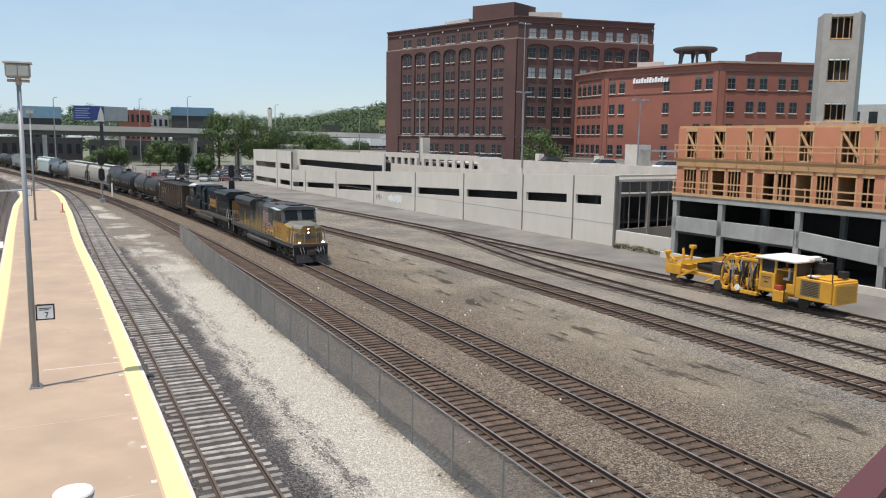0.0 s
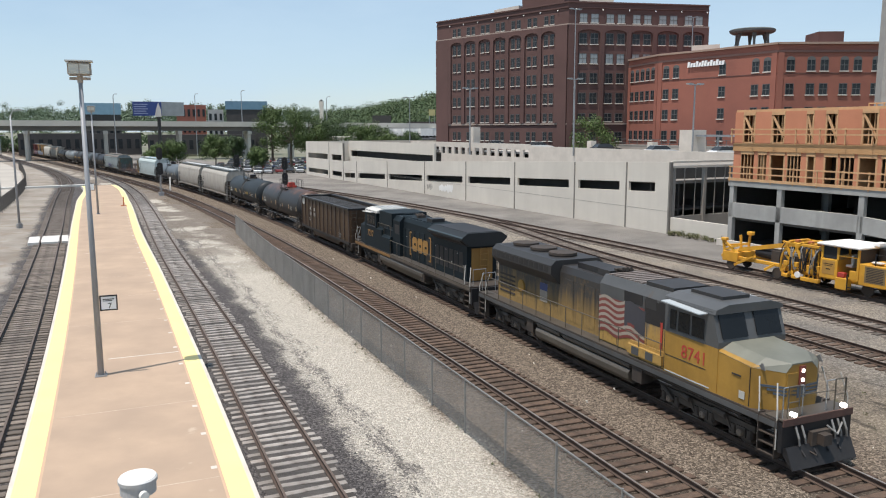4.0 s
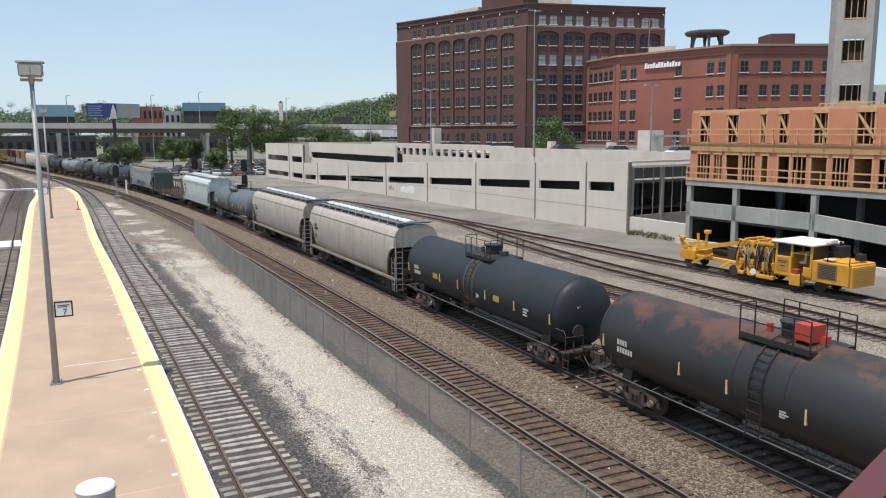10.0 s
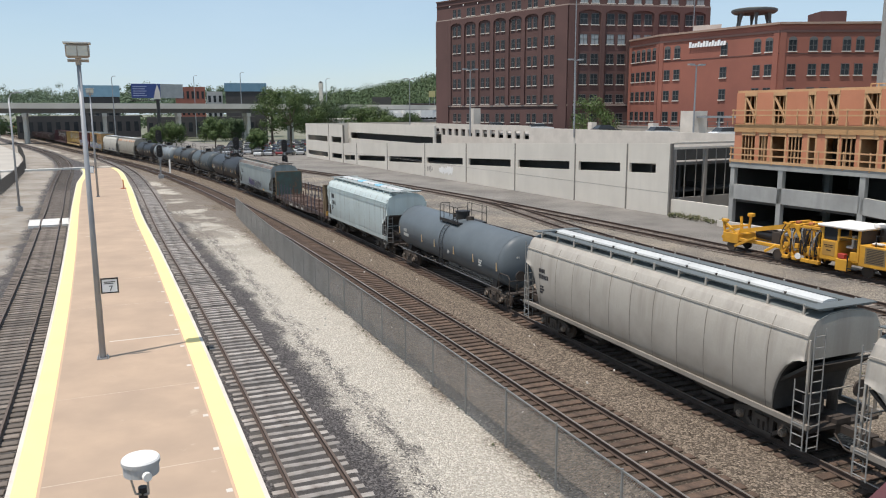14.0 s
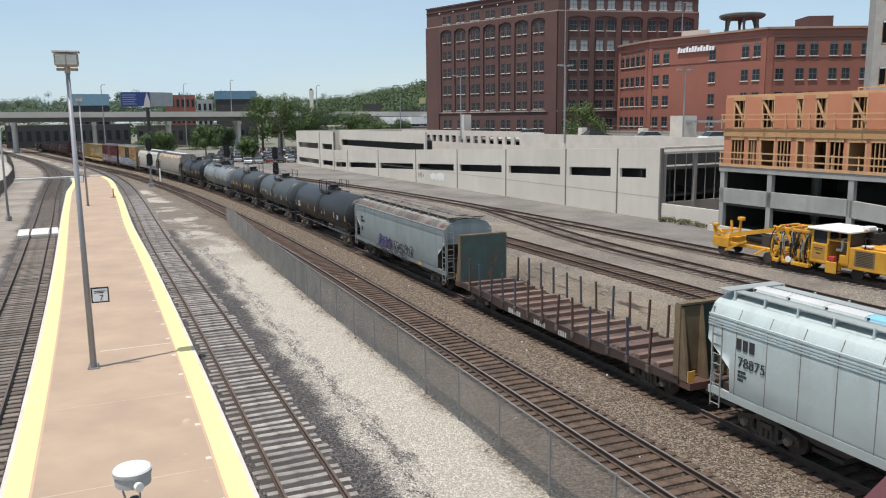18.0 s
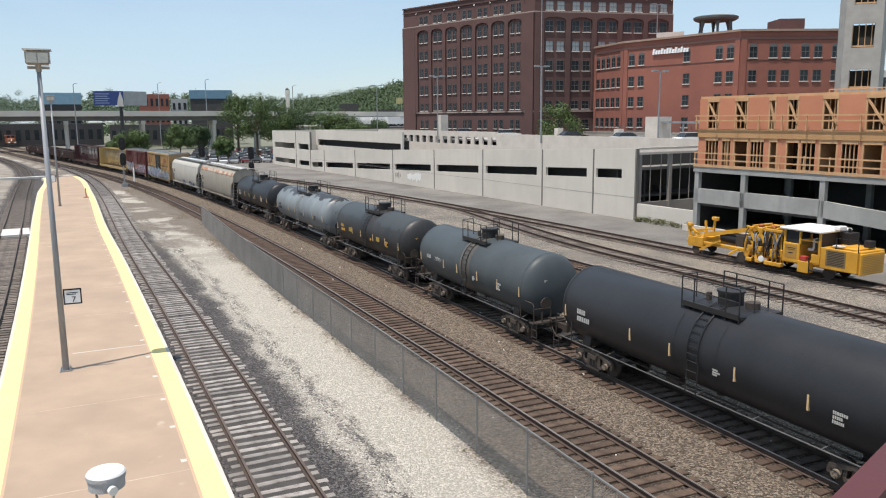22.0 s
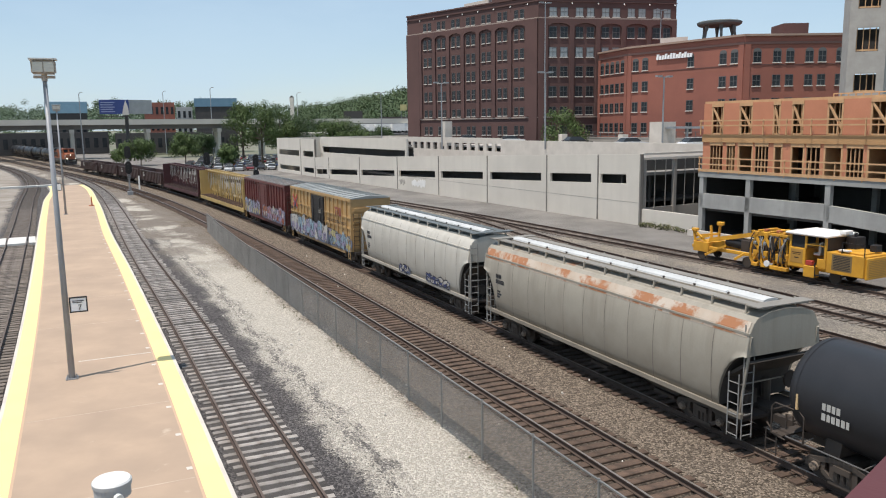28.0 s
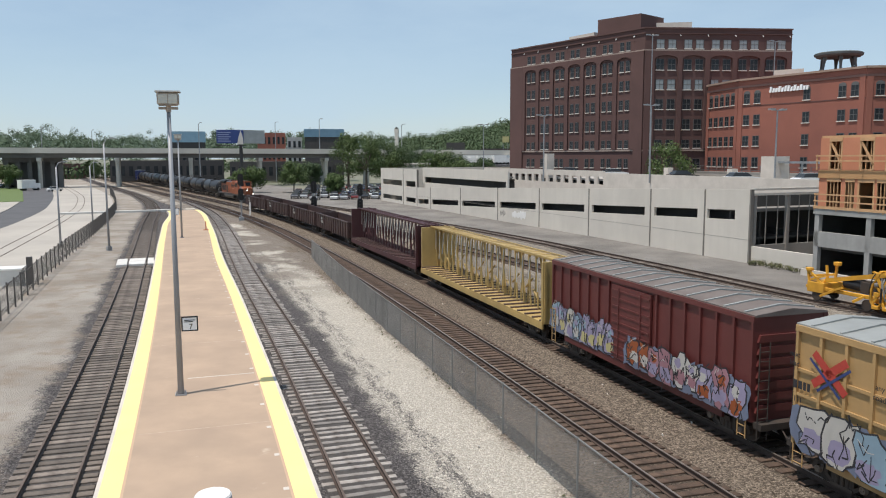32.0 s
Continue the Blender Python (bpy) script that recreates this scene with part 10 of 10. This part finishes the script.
def build_cars():
    random.seed(31)
    keys = ["car_silver", "car_black", "car_white", "car_grey", "car_blue", "car_grey", "car_silver", "car_red"]
    words = {"car_silver": "silver", "car_black": "black", "car_white": "white", "car_red": "dark red", "car_blue": "dark blue", "car_grey": "grey"}
    for row, d0 in enumerate((183, 193, 206, 216, 230, 242)):
        az, last = 20.5 - row * 0.15, 12.0
        while az > last:
            az -= 0.62 * 215 / d0
            if random.random() < 0.14 or (row > 3 and az > 19):
                continue
            k = random.choice(keys)
            x, y = polar(az, d0 + (20 - az) * 0.9)
            parked_car(pose(x, y, -0.24, 0, 0, 100 + random.uniform(-4, 4)), k, "%s car parked in the open car park" % words[k])
    for x, y, k in ((-52, 20, "car_white"), (-68, 21.5, "car_silver"), (-20, 17, "car_white"), (-33, 18.5, "car_black"), (-12, 20.0, "car_white")):
        v = GARAGE @ Vector((x, y, 6.35))
        parked_car(pose(v.x, v.y, 6.25, 0, 0, 20), k, "%s car parked on the garage roof" % words[k])
    for az, d, k in ((38.2, 300, "car_black"), (37.4, 330, "car_silver"), (36.6, 350, "car_grey"), (35.4, 262, "car_white"), (36.2, 365, "car_red")):
        x, y = polar(az, d)
        parked_car(pose(x, y, -0.2, 0, 0, 70), k, "%s car on asphalt beyond the fence" % words[k])
    random.seed(5)
    for az in (43, 38, 33.5, 29, 22, 17.5, 14):
        # cars on the highway deck
        for a, b in (((-300, 175), (-186, 235)), ((-186, 235), (-87, 287))):
            ta = math.tan(radians(az))
            # where the bearing meets the deck line
            den = (b[0] - a[0]) + ta * (b[1] - a[1])
            k = -(a[0] + ta * a[1]) / den
            if 0 <= k < 1:
                x, y = a[0] + (b[0] - a[0]) * k, a[1] + (b[1] - a[1]) * k
                key = random.choice(keys)
                parked_car(pose(x, y, 11.9 if a[0] < -200 else 11.0, 0, 0, 27), key, "%s car on the highway overpass" % words[key])
    v = empty("delivery_van", pose(-164.4, 219, -0.22, 0, 0, 70), label="white box van on asphalt apron", category="van")
    part("box", boxes((-3, 1.6, -1.15, 1.15, 0.7, 3.3)), M["white"], v)
    part("cab", boxes((1.65, 3.2, -1.05, 1.05, 0.5, 2.2)), M["white"], v)
    for wx in (-1.8, 2.3):
        bm = bmesh.new()
        tube(bm, (wx, -1.1, 0.42), (wx, 1.1, 0.42), 0.42, n=12)
        part("axle", bm, M["black"], v)


def build_light_poles():
    def pole(x, y, z, h, two=True):
        p = empty("lamp_post", pose(x, y, z, 0, 0, 30), label="slim pale car park lamp post", category="lamp post", group="garage lamp posts")
        bm = bmesh.new()
        tube(bm, (0, 0, 0), (0, 0, h), 0.12, 0.08, n=8)
        part("shaft", bm, M["galv"], p)
        bm = boxes((-0.9, 0.9, -0.08, 0.08, h - 0.05, h + 0.05), (-1.2, -0.5, -0.25, 0.25, h + 0.0, h + 0.18), (0.5, 1.2, -0.25, 0.25, h + 0.0, h + 0.18))
        part("lamp_arm", bm, M["galv"], p)
    for x, y, z, h in ((-3.5, 118.0, 6.0, 9.7), (11.3, 112.0, 6.0, 10.6), (24.3, 98.0, 6.0, 9.0), (14.3, 143, 0, 30.5), (35.8, 148, 0, 29.6), (-17.5, 165, 6.3, 10.0)):
        pole(x, y, z, h)
    for az, d, h in ((26.2, 270, 21), (21.0, 330, 24), (12.0, 300, 22), (17.9, 300, 24), (36.0, 330, 21), (33.0, 380, 22), (39.0, 220, 12)):
        x, y = polar(az, d)
        p = empty("utility_pole", pose(x, y, -0.5), label="tall slim street light pole", category="pole", group="street poles")
        bm = bmesh.new()
        tube(bm, (0, 0, 0), (0, 0, h), 0.2, 0.12, n=8)
        pipe(bm, [(0, 0, h), (0.6, -0.3, h + 0.5), (1.6, -0.8, h + 0.5)], 0.09)
        part("shaft", bm, M["galv"], p)


def build_weeds():
    rnd = random.Random(77)
    bm = bmesh.new()
    for i in range(26):
        s, u = rnd.uniform(10, 30), rnd.uniform(4.4, 8.4)
        x, y, h = at(s, u)
        leaf_clump(bm, (x, y, -0.22), rnd.uniform(0.08, 0.25), 14, rnd, 0.04)
    for i in range(34):
        v = GARAGE @ Vector((rnd.uniform(0, 8), rnd.uniform(-0.8, 0.1), 0))
        leaf_clump(bm, (v.x, v.y, 0.0), rnd.uniform(0.15, 0.45), 26, rnd, 0.09)
    for i in range(40):
        s = rnd.uniform(5, 80)
        x, y, h = at(s, -8.3 + rnd.uniform(-0.3, 0.2))
        leaf_clump(bm, (x, y, -0.2), rnd.uniform(0.05, 0.12), 10, rnd, 0.035)
    tagged(part("weeds", bm, leaf_material("dry_weeds", (0.075, 0.085, 0.035), (0.14, 0.135, 0.07))), "sparse green weeds in gravel", "weeds", kind="stuff")
    # litter: pale stones and scraps by fence and track
    bm = bmesh.new()
    for i in range(150):
        s, u = rnd.uniform(8, 75), rnd.choice((rnd.uniform(-12, -7.5), rnd.uniform(-7.5, 9)))
        x, y, h = at(s, u)
        r = rnd.uniform(0.02, 0.055)
        m = pose(x, y, -0.22 + r * 0.3, rnd.uniform(0, 90), rnd.uniform(0, 90), rnd.uniform(0, 90))
        box(bm, -r, r, -r * 0.7, r * 0.7, -r * 0.5, r * 0.5, m)
    tagged(part("scattered_stones", bm, M["sill"]), "pale scattered stones and scraps on gravel", "stones", kind="stuff")


build_overpass()
build_town()
build_hills()
build_trees()
build_cars()
build_light_poles()
build_weeds()

# ---- what moves ----


def travelled(t):
    return 10.717 * t + 0.02015 * t * t


def car_pose(mid, half, off=lambda s: 0.0):
    a, b = at(mid - half, off(mid - half)), at(mid + half, off(mid + half))
    return pose((a[0] + b[0]) / 2, (a[1] + b[1]) / 2, 0, 0, 0, math.degrees(math.atan2(a[1] - b[1], a[0] - b[0])))


def motions():
    main = TRACKS["main_track_4"][0]
    for car, front, back in TRAIN:
        mid, half = (front + back) / 2, (back - front) / 2 - 2.5
        walk(car, [(t, car_pose(mid - travelled(t), half, main)) for t in range(33)])
    off = TRACKS["main_track_5"][0]
    for car, front, back in SECOND:
        mid, half = (front + back) / 2, (back - front) / 2 - 2.5
        walk(car, [(t, car_pose(719.4 - 16.8 * t + mid, half, off)) for t in range(33)])
motions()
